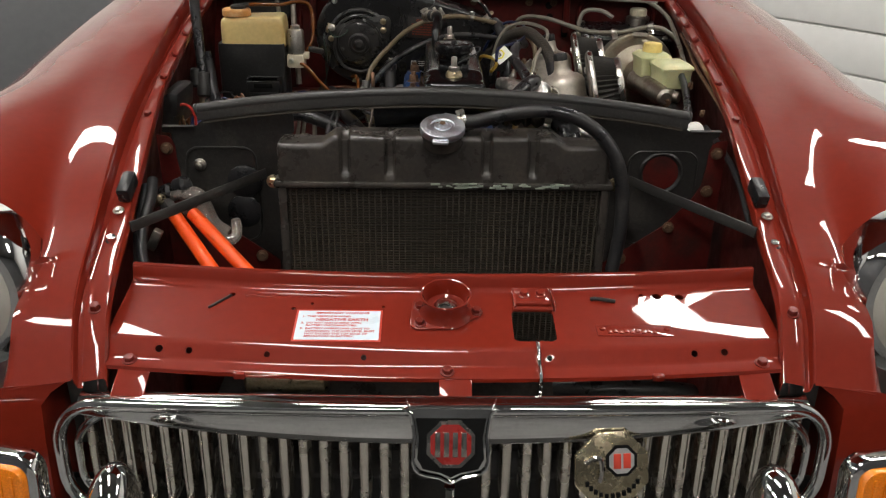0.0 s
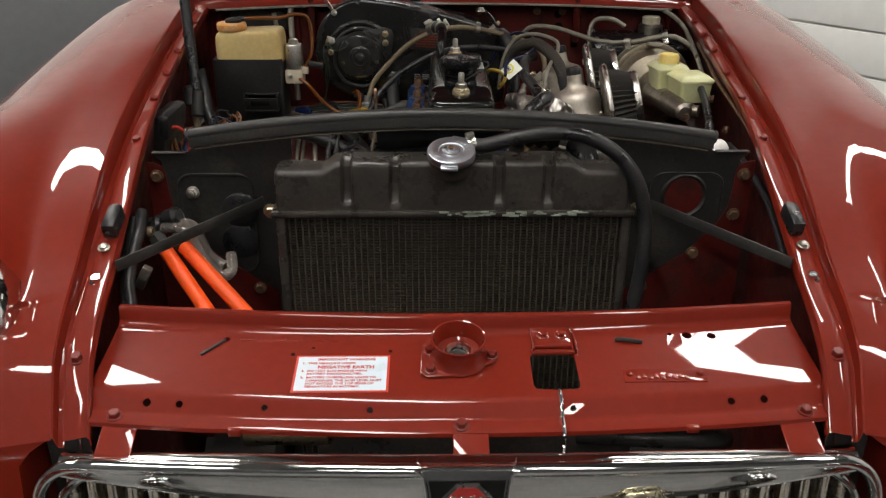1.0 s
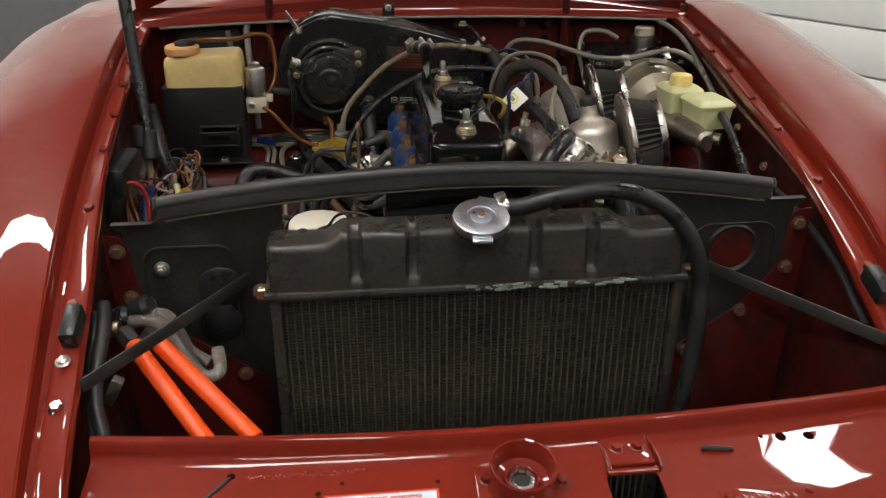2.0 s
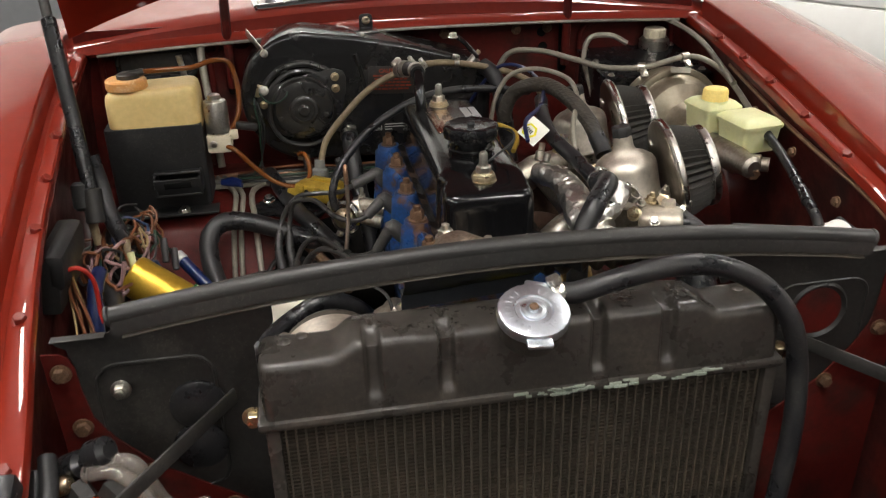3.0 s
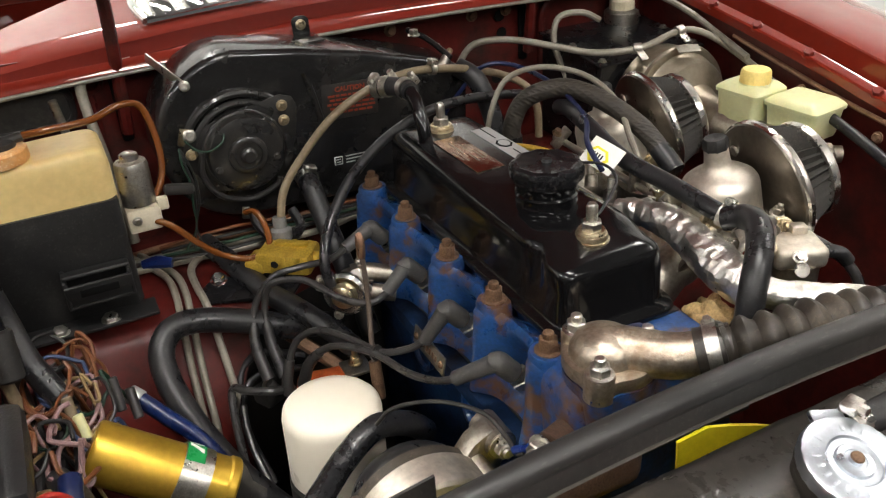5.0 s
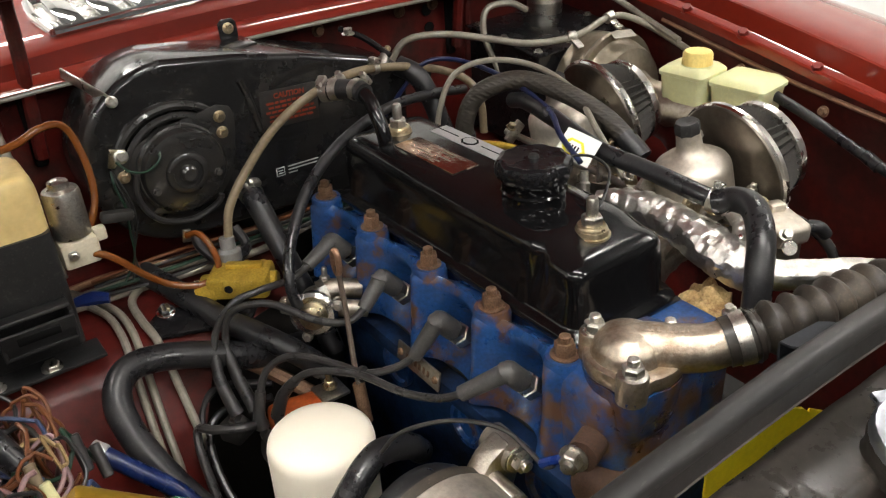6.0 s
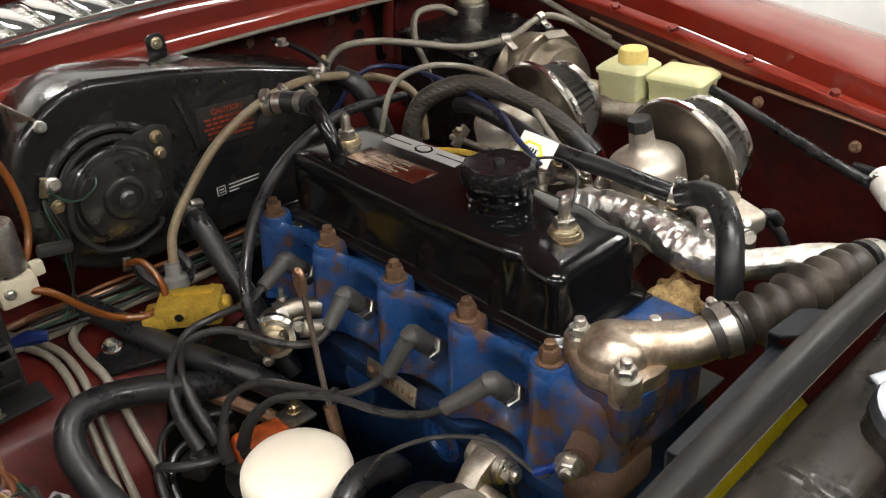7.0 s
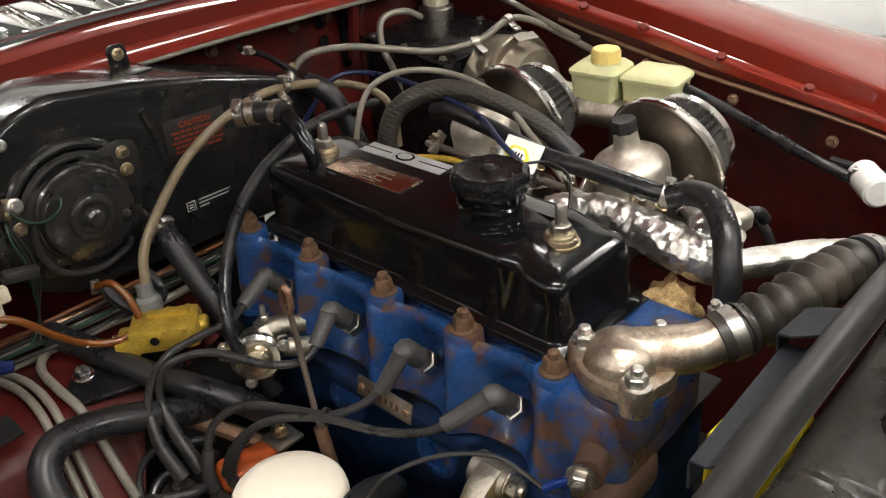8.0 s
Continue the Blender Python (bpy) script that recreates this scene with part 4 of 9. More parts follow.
def engine():
    e = thing("engine", (0.01, 0.7, 0.3), "blue four-cylinder engine with a black rocker cover, rusty in places", "engine")
    yf, yr = 0.462, 0.905
    # block below the head, its blue darkened for the shade there
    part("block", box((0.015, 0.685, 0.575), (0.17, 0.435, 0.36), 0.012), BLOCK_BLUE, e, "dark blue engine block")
    # head: side wall with bosses round the studs and hollows at the plugs
    studs = (0.518, 0.606, 0.697, 0.795, 0.888)
    plugs = (0.555, 0.649, 0.742, 0.838)
    rows = []
    ny = 110
    for i in range(ny + 1):
        y = yf + (yr - yf) * i / ny
        row = []
        for k in range(15):
            z = 0.846 - 0.086 * k / 14
            b = max(math.exp(-((y - s) / 0.013) ** 2) for s in studs)
            h = max(math.exp(-((y - p) / 0.021) ** 2 - ((z - 0.797) / 0.026) ** 2) for p in plugs)
            edge = min(1, (y - yf) / 0.01, (yr - y) / 0.01)
            x = -0.064 - 0.016 * b * min(1, (0.846 - z) / 0.01 + 0.7) - 0.008 * (k / 14) + 0.040 * h - 0.006 * min(1, edge)
            row.append(V((x + (0.004 if k == 0 else 0), y, z + (0.003 * b if k < 2 else 0))))
        rows.append(row)
    head = part("cylinder_head", sheet(rows, 0.02, flip=False), BLUE, e, "blue cylinder head flaking to rust", 60)
    part("head_core", box((0.020, 0.683, 0.802), (0.100, 0.438, 0.084), 0.004), BLUE, e)
    part("head_gasket", box((0.017, 0.683, 0.7585), (0.182, 0.442, 0.003), 0), BAY_DARK, e)
    for y in studs:
        part("stud_boss", lathe([(0.0165, -0.03), (0.0165, -0.003), (0.015, 0)], (-0.066, y, 0.8505), (0, 0, 1), 20), BLUE, head)
        part("head_nut", hexbolt((-0.066, y, 0.8505), (0, 0, 1), 0.0086, 0.011, True, 0.006), BOLT_RUST, head, "rusty head nut")
    # identity plate on the head side
    m = frame_at((-0.1055, 0.667, 0.772), (0, -1, -0.02), (0.18, 0, 1))
    pl = part("number_plate", box(Z0, (0.066, 0.02, 0.002), 0.0006, m), ALLOY, e, "small riveted metal plate")
    for q in (-0.027, 0.027):
        part("rivet", lathe([(0.004, 0), (0.003, 0.002), (0, 0.0028)], m @ V((q, 0, 0.001)), m.to_3x3() @ V((0, 0, 1)), 10), BOLT_RUST, pl)
    for k in range(6):
        part("stamping", box((-0.016 + 0.0065 * k, 0, 0.0012), (0.003, 0.006, 0.0006), 0, None, 1), BOLT_RUST, pl).matrix_basis = m
    # block casting ribs and core plugs low on the plug side
    for y in (0.53, 0.64, 0.76):
        part("core_plug", lathe([(0.024, 0), (0.024, 0.006), (0.019, 0.006), (0.017, 0.002), (0, 0.002)], (-0.070, y, 0.70), (-1, 0, 0), 24), BLUE, e)
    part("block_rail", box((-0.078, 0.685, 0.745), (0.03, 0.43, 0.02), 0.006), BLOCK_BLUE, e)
    # front plate below the housing
    part("front_casting", box((-0.022, 0.490, 0.806), (0.116, 0.075, 0.092), 0.022, None, 4), BLUE_RUSTY, e, "blue head front flaking to rust")
    part("pump_casting", box((-0.052, 0.470, 0.758), (0.082, 0.04, 0.046), 0.016, None, 4), RUST, e, "rusty water pump casting")
    foot = []
    for z, f, dx, dy in ((0.853, 1.0, 0, 0), (0.84, 0.98, 0, 0), (0.815, 0.93, 0.004, 0.003), (0.79, 0.8, 0.008, 0.008), (0.77, 0.62, 0.012, 0.012)):
        foot.append([V((-0.038 + px * f + dx, 0.475 + py * f + dy, z)) for px, py in housing_outline()])
    part("housing_foot", loft(foot), BLUE_RUSTY, e)
    part("lifting_bolt", hexbolt((-0.105, 0.466, 0.806), (-1, -0.4, 0.1), 0.0085, 0.009, True, 0.005), ZINC, e)
    part("bolt_boss", lathe([(0.0125, -0.03), (0.0125, 0)], (-0.1, 0.464, 0.8055), (-1, -0.4, 0.1), 20), RUST, e)
    return e


engine()


def rocker_cover():
    c = thing("rocker_cover", (0.0, 0.70, 0.845), "gloss black pressed-steel rocker cover with a filler neck", "rocker cover")
    y0, y1, x0, x1 = 0.521, 0.886, -0.048, 0.062
    cy, cx = (y0 + y1) / 2, (x0 + x1) / 2
    L, W = y1 - y0, x1 - x0

    def ring(z, ins, r, extra=0.0):
        pts = []
        for px, py in rounded(W - 2 * ins, L - 2 * ins, r, 6):
            pts.append((px, py))
        out = []
        for (ax, ay), (bx, by) in zip(pts, pts[1:] + pts[:1]):
            k = 40 if abs(ay - by) > 0.1 else 6 if abs(ax - bx) > 0.012 else 1
            for j in range(k):
                out.append((ax + (bx - ax) * j / k, ay + (by - ay) * j / k))
        res = []
        for px, py in out:
            x, y = cx + px, cy + py
            dent = 0.0
            if z > 0.86:
                dent = 0.006 * math.exp(-((y - 0.570) / 0.008) ** 2) * (1 if x < cx - 0.03 else 0)
            # front shoulder is lower than the top
            front = max(0.0, min(1.0, (0.60 - y) / 0.08)) * max(0.0, z - 0.856) * 0.10
            res.append(V((x + dent, y + front, z - 0.008 * max(0.0, min(1.0, (0.578 - y) / 0.03)) * max(0.0, min(1.0, (z - 0.885) / 0.03)))))
        return res
    secs = [ring(0.846, -0.006, 0.02), ring(0.849, -0.007, 0.02), ring(0.852, -0.005, 0.02), ring(0.8535, 0.0, 0.018), ring(0.858, 0.002, 0.018),
            ring(0.885, 0.003, 0.014), ring(0.902, 0.0035, 0.014), ring(0.9085, 0.0048, 0.013), ring(0.9128, 0.0075, 0.012), ring(0.9158, 0.012, 0.011), ring(0.9175, 0.018, 0.010), ring(0.9183, 0.028, 0.009), ring(0.9186, 0.038, 0.008)]
    part("cover", loft(secs), BLACK_GLOSS, c, "gloss black cover", 60)
    part("gasket", box((cx, cy, 0.8445), (W + 0.010, L + 0.010, 0.003), 0.001), BAY_DARK, c)
    # raised pads under the nuts
    for y, zb, nx in ((0.564, 0.911, 0.006), (0.842, 0.916, 0.004)):
        part("nut_pad", lathe([(0.024, -0.012), (0.022, -0.002), (0.019, 0.001)], (nx, y, zb - 0.003), (0, 0, 1), 28), BLACK_GLOSS, c)
        n = part("cover_nut", lathe([(0.0155, 0), (0.0158, 0.003), (0.0145, 0.0035), (0.0135, 0.0075), (0.0125, 0.008), (0.012, 0.0105), (0.0115, 0.011)], (nx, y, zb - 0.002), (0, 0, 1), 24), PASSIVATED, c, "cup washers and nut")
        part("hexagon", hexbolt((nx, y, zb + 0.009), (0, 0, 1), 0.009, 0.008, False, 0.016), ZINC, n)
    # filler neck and cap
    part("filler_neck", lathe([(0.033, -0.006), (0.029, 0.002), (0.0275, 0.006), (0.0275, 0.011), (0.029, 0.013), (0.0275, 0.015), (0.0275, 0.022), (0.0285, 0.024), (0.0275, 0.026)], (0.007, 0.635, 0.914), (0, 0, 1), 36), BLACK_GLOSS, c)
    prof = [(0.026, 0.0), (0.031, 0.002), (0.0325, 0.006), (0.0325, 0.014), (0.031, 0.017), (0.027, 0.0185), (0.024, 0.0175), (0.0, 0.0185)]
    cap = part("oil_filler_cap", lathe(prof, (0.007, 0.635, 0.937), (0, 0, 1), 48, ripple=10, depth=0.035), BLACK, c, "fluted black plastic cap")
    part("cap_boss", lathe([(0.005, 0), (0.004, 0.003), (0, 0.0035)], (0.007, 0.635, 0.955), (0, 0, 1), 14), PLASTIC, cap)
    part("cap_strap", tube([(0.036, 0.630, 0.949), (0.050, 0.61, 0.951), (0.046, 0.585, 0.947), (0.02, 0.566, 0.937), (0.005, 0.563, 0.928)], 0.0014, 6, 6), PLASTIC, cap)
    # plates on top
    tilt = frame_at((-0.004, 0.766, 0.9190), (0.02, -1, 0), (1, 0, 0.0))
    p = part("copper_plate", box(Z0, (0.096, 0.031, 0.0012), 0.0004, tilt), COPPER_PLATE, c, "worn copper-coloured instruction plate")
    rng = random.Random(3)
    for k in range(7):
        w = rng.uniform(0.02, 0.04)
        part("worn_line", box((rng.uniform(-0.02, 0.02), -0.012 + 0.004 * k, 0.0008), (w, 0.0014, 0.0004), 0), ALLOY_WARM, p).matrix_basis = tilt
    tilt = frame_at((0.0405, 0.768, 0.9186), (0.02, -1, 0), (1, 0, 0))
    p = part("silver_plate", box(Z0, (0.104, 0.021, 0.0012), 0.0004, tilt), SILVER_PLATE, c, "pale grey badge plate")
    part("emblem", prism([(0.011 * math.cos(a * math.pi / 4 + 0.39), 0.0085 * math.sin(a * math.pi / 4 + 0.39)) for a in range(8)], 0.0006, tilt @ Matrix.Translation((0, 0, 0.0006))), INK_BLACK, p)
    part("emblem_field", prism([(0.0085 * math.cos(a * math.pi / 4 + 0.39), 0.0062 * math.sin(a * math.pi / 4 + 0.39)) for a in range(8)], 0.0004, tilt @ Matrix.Translation((0, 0, 0.0013))), SILVER_PLATE, p)
    for q in (-0.036, 0.036):
        part("rule", box((q, 0, 0.0008), (0.036, 0.0012, 0.0004), 0), INK_BLACK, p).matrix_basis = tilt
    # breather pipe at the rear
    part("breather_pipe", tube([(-0.024, 0.823, 0.912), (-0.024, 0.824, 0.924), (-0.024, 0.832, 0.94), (-0.022, 0.848, 0.955), (-0.022, 0.862, 0.962)], 0.0075, 14, 6), BLACK_GLOSS, c, "bent black breather pipe")
    part("pipe_collar", lathe([(0.011, 0), (0.011, 0.003), (0.009, 0.005)], (-0.024, 0.823, 0.912), (0, 0, 1), 18), BLACK_GLOSS, c)
    return c


rocker_cover()


def plugs_and_leads():
    ends = {
        "y1": (0.838, [(-0.128, 0.828, 0.814), (-0.145, 0.832, 0.804), (-0.182, 0.832, 0.805), (-0.209, 0.835, 0.80), (-0.231, 0.840, 0.77), (-0.242, 0.822, 0.735), (-0.239, 0.799, 0.70)]),
        "y2": (0.742, [(-0.117, 0.738, 0.803), (-0.137, 0.735, 0.799), (-0.161, 0.754, 0.802), (-0.184, 0.802, 0.806), (-0.212, 0.829, 0.796), (-0.222, 0.838, 0.765), (-0.226, 0.819, 0.735), (-0.222, 0.794, 0.70)]),
        "y3": (0.649, [(-0.112, 0.662, 0.788), (-0.126, 0.672, 0.777), (-0.148, 0.691, 0.770), (-0.163, 0.725, 0.769), (-0.185, 0.765, 0.765), (-0.207, 0.785, 0.745), (-0.223, 0.78, 0.708), (-0.224, 0.775, 0.69)]),
        "y4": (0.555, [(-0.120, 0.582, 0.800), (-0.131, 0.598, 0.791), (-0.143, 0.635, 0.780), (-0.156, 0.69, 0.773), (-0.182, 0.735, 0.762), (-0.201, 0.758, 0.735), (-0.209, 0.771, 0.70)]),
    }
    for key, (y, pts) in ends.items():
        sp = thing("spark_plug", (-0.08, y, 0.803), "spark plug with its grey rubber elbow cap", "spark plug", "spark plugs")
        ax = V((-0.66, 0.0, 0.75)).normalized()
        at = V((-0.066, y, 0.795))
        part("plug_body", lathe([(0.0115, 0), (0.0115, 0.009), (0.0098, 0.0095), (0.0098, 0.016)], at, ax, 6), ZINC, sp)
        part("insulator", lathe([(0.0085, 0.016), (0.0085, 0.018), (0.0095, 0.0195), (0.0085, 0.021), (0.0095, 0.0225), (0.0085, 0.024)], at, ax, 18), BOLT_RUST, sp)
        p0 = at + ax * 0.018
        p1 = at + ax * 0.040
        end = V(pts[0])
        mid = p1 + (end - p1) * 0.15
        part("elbow_cap", tube([p0, p0 + ax * 0.008, p1, mid, end], lambda f: 0.0098 - 0.003 * max(0, f - 0.45) / 0.55, 14, 5), ELBOW, sp, "grey rubber elbow cap")
        d = (V(pts[1]) - end).normalized()
        lead = thing("ignition_lead", pts[-1], "grey rubber ignition lead looping to the distributor", "ignition lead", "ignition leads")
        part("cable", tube([end - d * 0.004] + pts[1:], 0.0037, 10, 6), LEAD, lead)
        low = spline(pts, 6)
        part("boot", tube([low[-10], low[-6], low[-1]], lambda f: 0.0052 + 0.0018 * f, 12, 4), LEAD, lead)
    # king lead to the coil
    solo("ignition_lead", tube([(-0.228, 0.779, 0.695), (-0.244, 0.777, 0.70), (-0.266, 0.79, 0.701), (-0.278, 0.81, 0.692), (-0.285, 0.78, 0.66), (-0.29, 0.72, 0.63), (-0.292, 0.68, 0.64), (-0.30, 0.645, 0.685)], 0.0045, 10, 6), LEAD, "grey rubber lead from distributor to coil", "ignition lead", "ignition leads")
    tie = thing("cable_tie", (-0.156, 0.69, 0.773), "small black cable tie round the leads", "cable tie")
    part("loop", lathe([(0.0062, -0.0018), (0.0078, -0.0018), (0.0078, 0.0018), (0.0062, 0.0018)], (-0.152, 0.690, 0.7715), (0.4, -0.9, 0.1), 14), BLACK_SATIN, tie)
    # distributor
    d = thing("distributor", (-0.19, 0.755, 0.62), "distributor with a black cap and orange rubber cover", "distributor")
    part("body", lathe([(0.03, 0), (0.036, 0.01), (0.036, 0.05), (0.03, 0.055)], (-0.157, 0.77, 0.61), (-0.75, 0.1, 0.65), 28), ALLOY, d)
    part("cap", lathe([(0.037, 0), (0.037, 0.02), (0.03, 0.03), (0.028, 0.034)], (-0.185, 0.775, 0.648), (-0.75, 0.1, 0.65), 28), BLACK_SATIN, d)
    part("orange_cover", box((-0.182, 0.776, 0.688), (0.066, 0.034, 0.022), 0.009, Matrix.Rotation(radians(-20), 4, "Z") @ Matrix.Rotation(radians(-6), 4, "Y"), 4), ORANGE_DULL, d, "orange rubber cover")
    for q in ((-0.243, 0.797, 0.692), (-0.228, 0.790, 0.69), (-0.228, 0.773, 0.682), (-0.213, 0.769, 0.692)):
        part("tower", lathe([(0.0065, 0), (0.006, 0.012), (0.0045, 0.016)], V(q) - V((-0.02, 0, 0.02)) * 0.5, (-0.5, 0.0, 1), 12), BLACK_SATIN, d)
    part("clip_nut", hexbolt((-0.150, 0.768, 0.708), (0, 0, 1), 0.006, 0.006, True, 0.01), PASSIVATED, d)
    part("clamp_plate", box((-0.150, 0.768, 0.702), (0.03, 0.03, 0.004), 0.001), ZINC, d)
    # mechanical fuel pump or tap on the block side
    p = thing("heater_valve", (-0.145, 0.785, 0.78), "grimy metal heater valve with a gold-plated dome and bolts", "valve")
    ax = V((-0.55, -0.72, 0.10))
    at = V((-0.143, 0.790, 0.796))
    part("dome", lathe([(0.0150, 0.004), (0.0145, 0.008), (0.0125, 0.0125), (0.007, 0.0155), (0, 0.0165)], at, ax, 28), PASSIVATED, p, "gold-plated dome")
    part("clamp_ring", lathe([(0.018, -0.006), (0.0235, -0.005), (0.0245, -0.001), (0.0245, 0.003), (0.021, 0.006)], at, ax, 28), STAINLESS, p)
    part("body", lathe([(0.015, -0.034), (0.018, -0.028), (0.018, -0.006)], at, ax, 22), ALLOY, p)
    ring = to_axis(ax)
    for a in (20, 140, 250):
        q = at + ring @ V((0.0265 * math.cos(radians(a)), 0.0265 * math.sin(radians(a)), -0.004))
        part("clamp_lug", box(q, (0.010, 0.010, 0.012), 0.002, ring), STAINLESS, p)
        part("clamp_bolt", hexbolt(q + ax.normalized() * 0.006, ax, 0.0042, 0.004), ZINC, p)
    part("arm", tube([(-0.130, 0.805, 0.804), (-0.112, 0.80, 0.808), (-0.088, 0.79, 0.802)], 0.0105, 12, 5), ALLOY, p)
    part("arm", tube([(-0.130, 0.79, 0.798), (-0.112, 0.775, 0.796), (-0.095, 0.768, 0.792)], 0.009, 12, 5), ALLOY, p)
    part("union", rod((-0.128, 0.803, 0.806), (-0.120, 0.801, 0.808), 0.0135, 6), ZINC, p)
    part("stud_nut", hexbolt((-0.118, 0.808, 0.814), (0.05, 0, 1), 0.0055, 0.006, True, 0.010), ZINC, p)
    part("lever", box((-0.158, 0.800, 0.800), (0.012, 0.030, 0.005), 0.001, Matrix.Rotation(0.5, 4, "Z")), ZINC, p)
    part("lever_screw", hexbolt((-0.162, 0.812, 0.805), (-0.3, -0.3, 1), 0.0052, 0.005, True, 0.003), ZINC, p)
    p.location += V((0.001, 0.006, -0.017))
    # dipstick
    ds = thing("dipstick", (-0.16, 0.70, 0.76), "grey steel dipstick with a coppery looped handle", "dipstick")
    part("stick", tube([(-0.141, 0.733, 0.862), (-0.141, 0.730, 0.84), (-0.1425, 0.724, 0.81), (-0.150, 0.706, 0.765), (-0.152, 0.69, 0.72)], 0.0028, 8, 5), STICK, ds)
    lp = [V((-0.141, 0.734 + 0.005 * math.sin(a) * 1.0, 0.866 + 0.012 * math.cos(a))) for a in [2 * math.pi * i / 12 for i in range(13)]]
    part("loop", tube(lp, 0.0031, 8, 2), COPPER, ds)
    part("guide", rod((-0.150, 0.704, 0.752), (-0.153, 0.69, 0.715), 0.0062, 12, None, 0.001), BOLT_RUST, ds)


plugs_and_leads()


def thermostat():
    t = thing("thermostat_housing", (-0.035, 0.475, 0.852), "cast alloy thermostat housing with three nuts", "thermostat housing")
    cen = V((-0.038, 0.475, 0.853))
    corners = HOUSING_CORNERS
    outline = housing_outline()
    part("flange", prism(outline, 0.013, Matrix.Translation(cen), 0.003), ALLOY_WARM, t)
    part("dome", lathe([(0.0285, 0.008), (0.0265, 0.019), (0.022, 0.027), (0.013, 0.0325), (0.005, 0.0342), (0, 0.0345)], cen + V((-0.004, 0.002, 0)), (0, 0, 1), 32), ALLOY_WARM, t)
    out = [(-0.046, 0.482, 0.866), (-0.034, 0.471, 0.8685), (-0.018, 0.453, 0.870), (-0.004, 0.437, 0.873), (0.010, 0.427, 0.878)]
    part("outlet", tube(out, lambda f: 0.0205 - 0.004 * f, 24, 6), ALLOY_WARM, t, "elbow outlet")
    for (cx, cy), zz in zip(corners, (0.873, 0.872, 0.870)):
        part("boss", lathe([(0.0118, -0.004), (0.0118, zz - 0.854), (0.0108, zz - 0.852)], (cx, cy, 0.853), (0, 0, 1), 20), ALLOY_WARM, t)
        part("nut", hexbolt((cx, cy, zz), (0, 0, 1), 0.0082, 0.008, True, 0.006), ZINC, t)
    # raised casting marks along the top of the elbow
    line = spline(out, 6)
    for k in range(9):
        if k == 4:
            continue
        p, q = line[6 + k].copy(), line[7 + k]
        dd = (q - p).normalized()
        x = frame_at(p + V((-0.002, -0.001, 0.0192 - 0.00016 * (6 + k))), dd, V((0.65, 0.75, 0.0)))
        part("cast_mark", box(Z0, (0.0026, 0.0055, 0.0022), 0.0005), ALLOY_WARM, t).matrix_basis = x
    # bellows hose to the radiator
    h = thing("top_hose", (0.06, 0.40, 0.88), "black convoluted rubber top hose", "hose")
    part("cuff", tube([(0.006, 0.4295, 0.8768), (0.014, 0.4237, 0.8797), (0.026, 0.4155, 0.8830)], 0.0186, 28, 4), DUSTY_RUBBER, h)
    line = [(0.021, 0.4195, 0.8815), (0.05, 0.404, 0.890), (0.08, 0.395, 0.895), (0.11, 0.388, 0.896), (0.14, 0.381, 0.894)]
    part("bellows", tube(line, 0.0150, 28, 6, ribs=(0.0165, 0.0062)), DUSTY_RUBBER, h, "ribbed rubber bellows")
    part("end", tube([(0.136, 0.382, 0.8975), (0.155, 0.376, 0.893), (0.17, 0.362, 0.875), (0.172, 0.345, 0.85), (0.17, 0.335, 0.83)], 0.0175, 22, 5), RUBBER, h)
    clamp("hose_clip", (0.0155, 0.4227, 0.8802), (0.78, -0.55, 0.28), 0.0188, w=0.010, turn=(0.55, 0.15, 0.25))
    clamp("hose_clip", (0.147, 0.379, 0.893), (0.9, -0.3, -0.2), 0.0192, w=0.010, turn=(0.0, -0.7, -0.5))


thermostat()


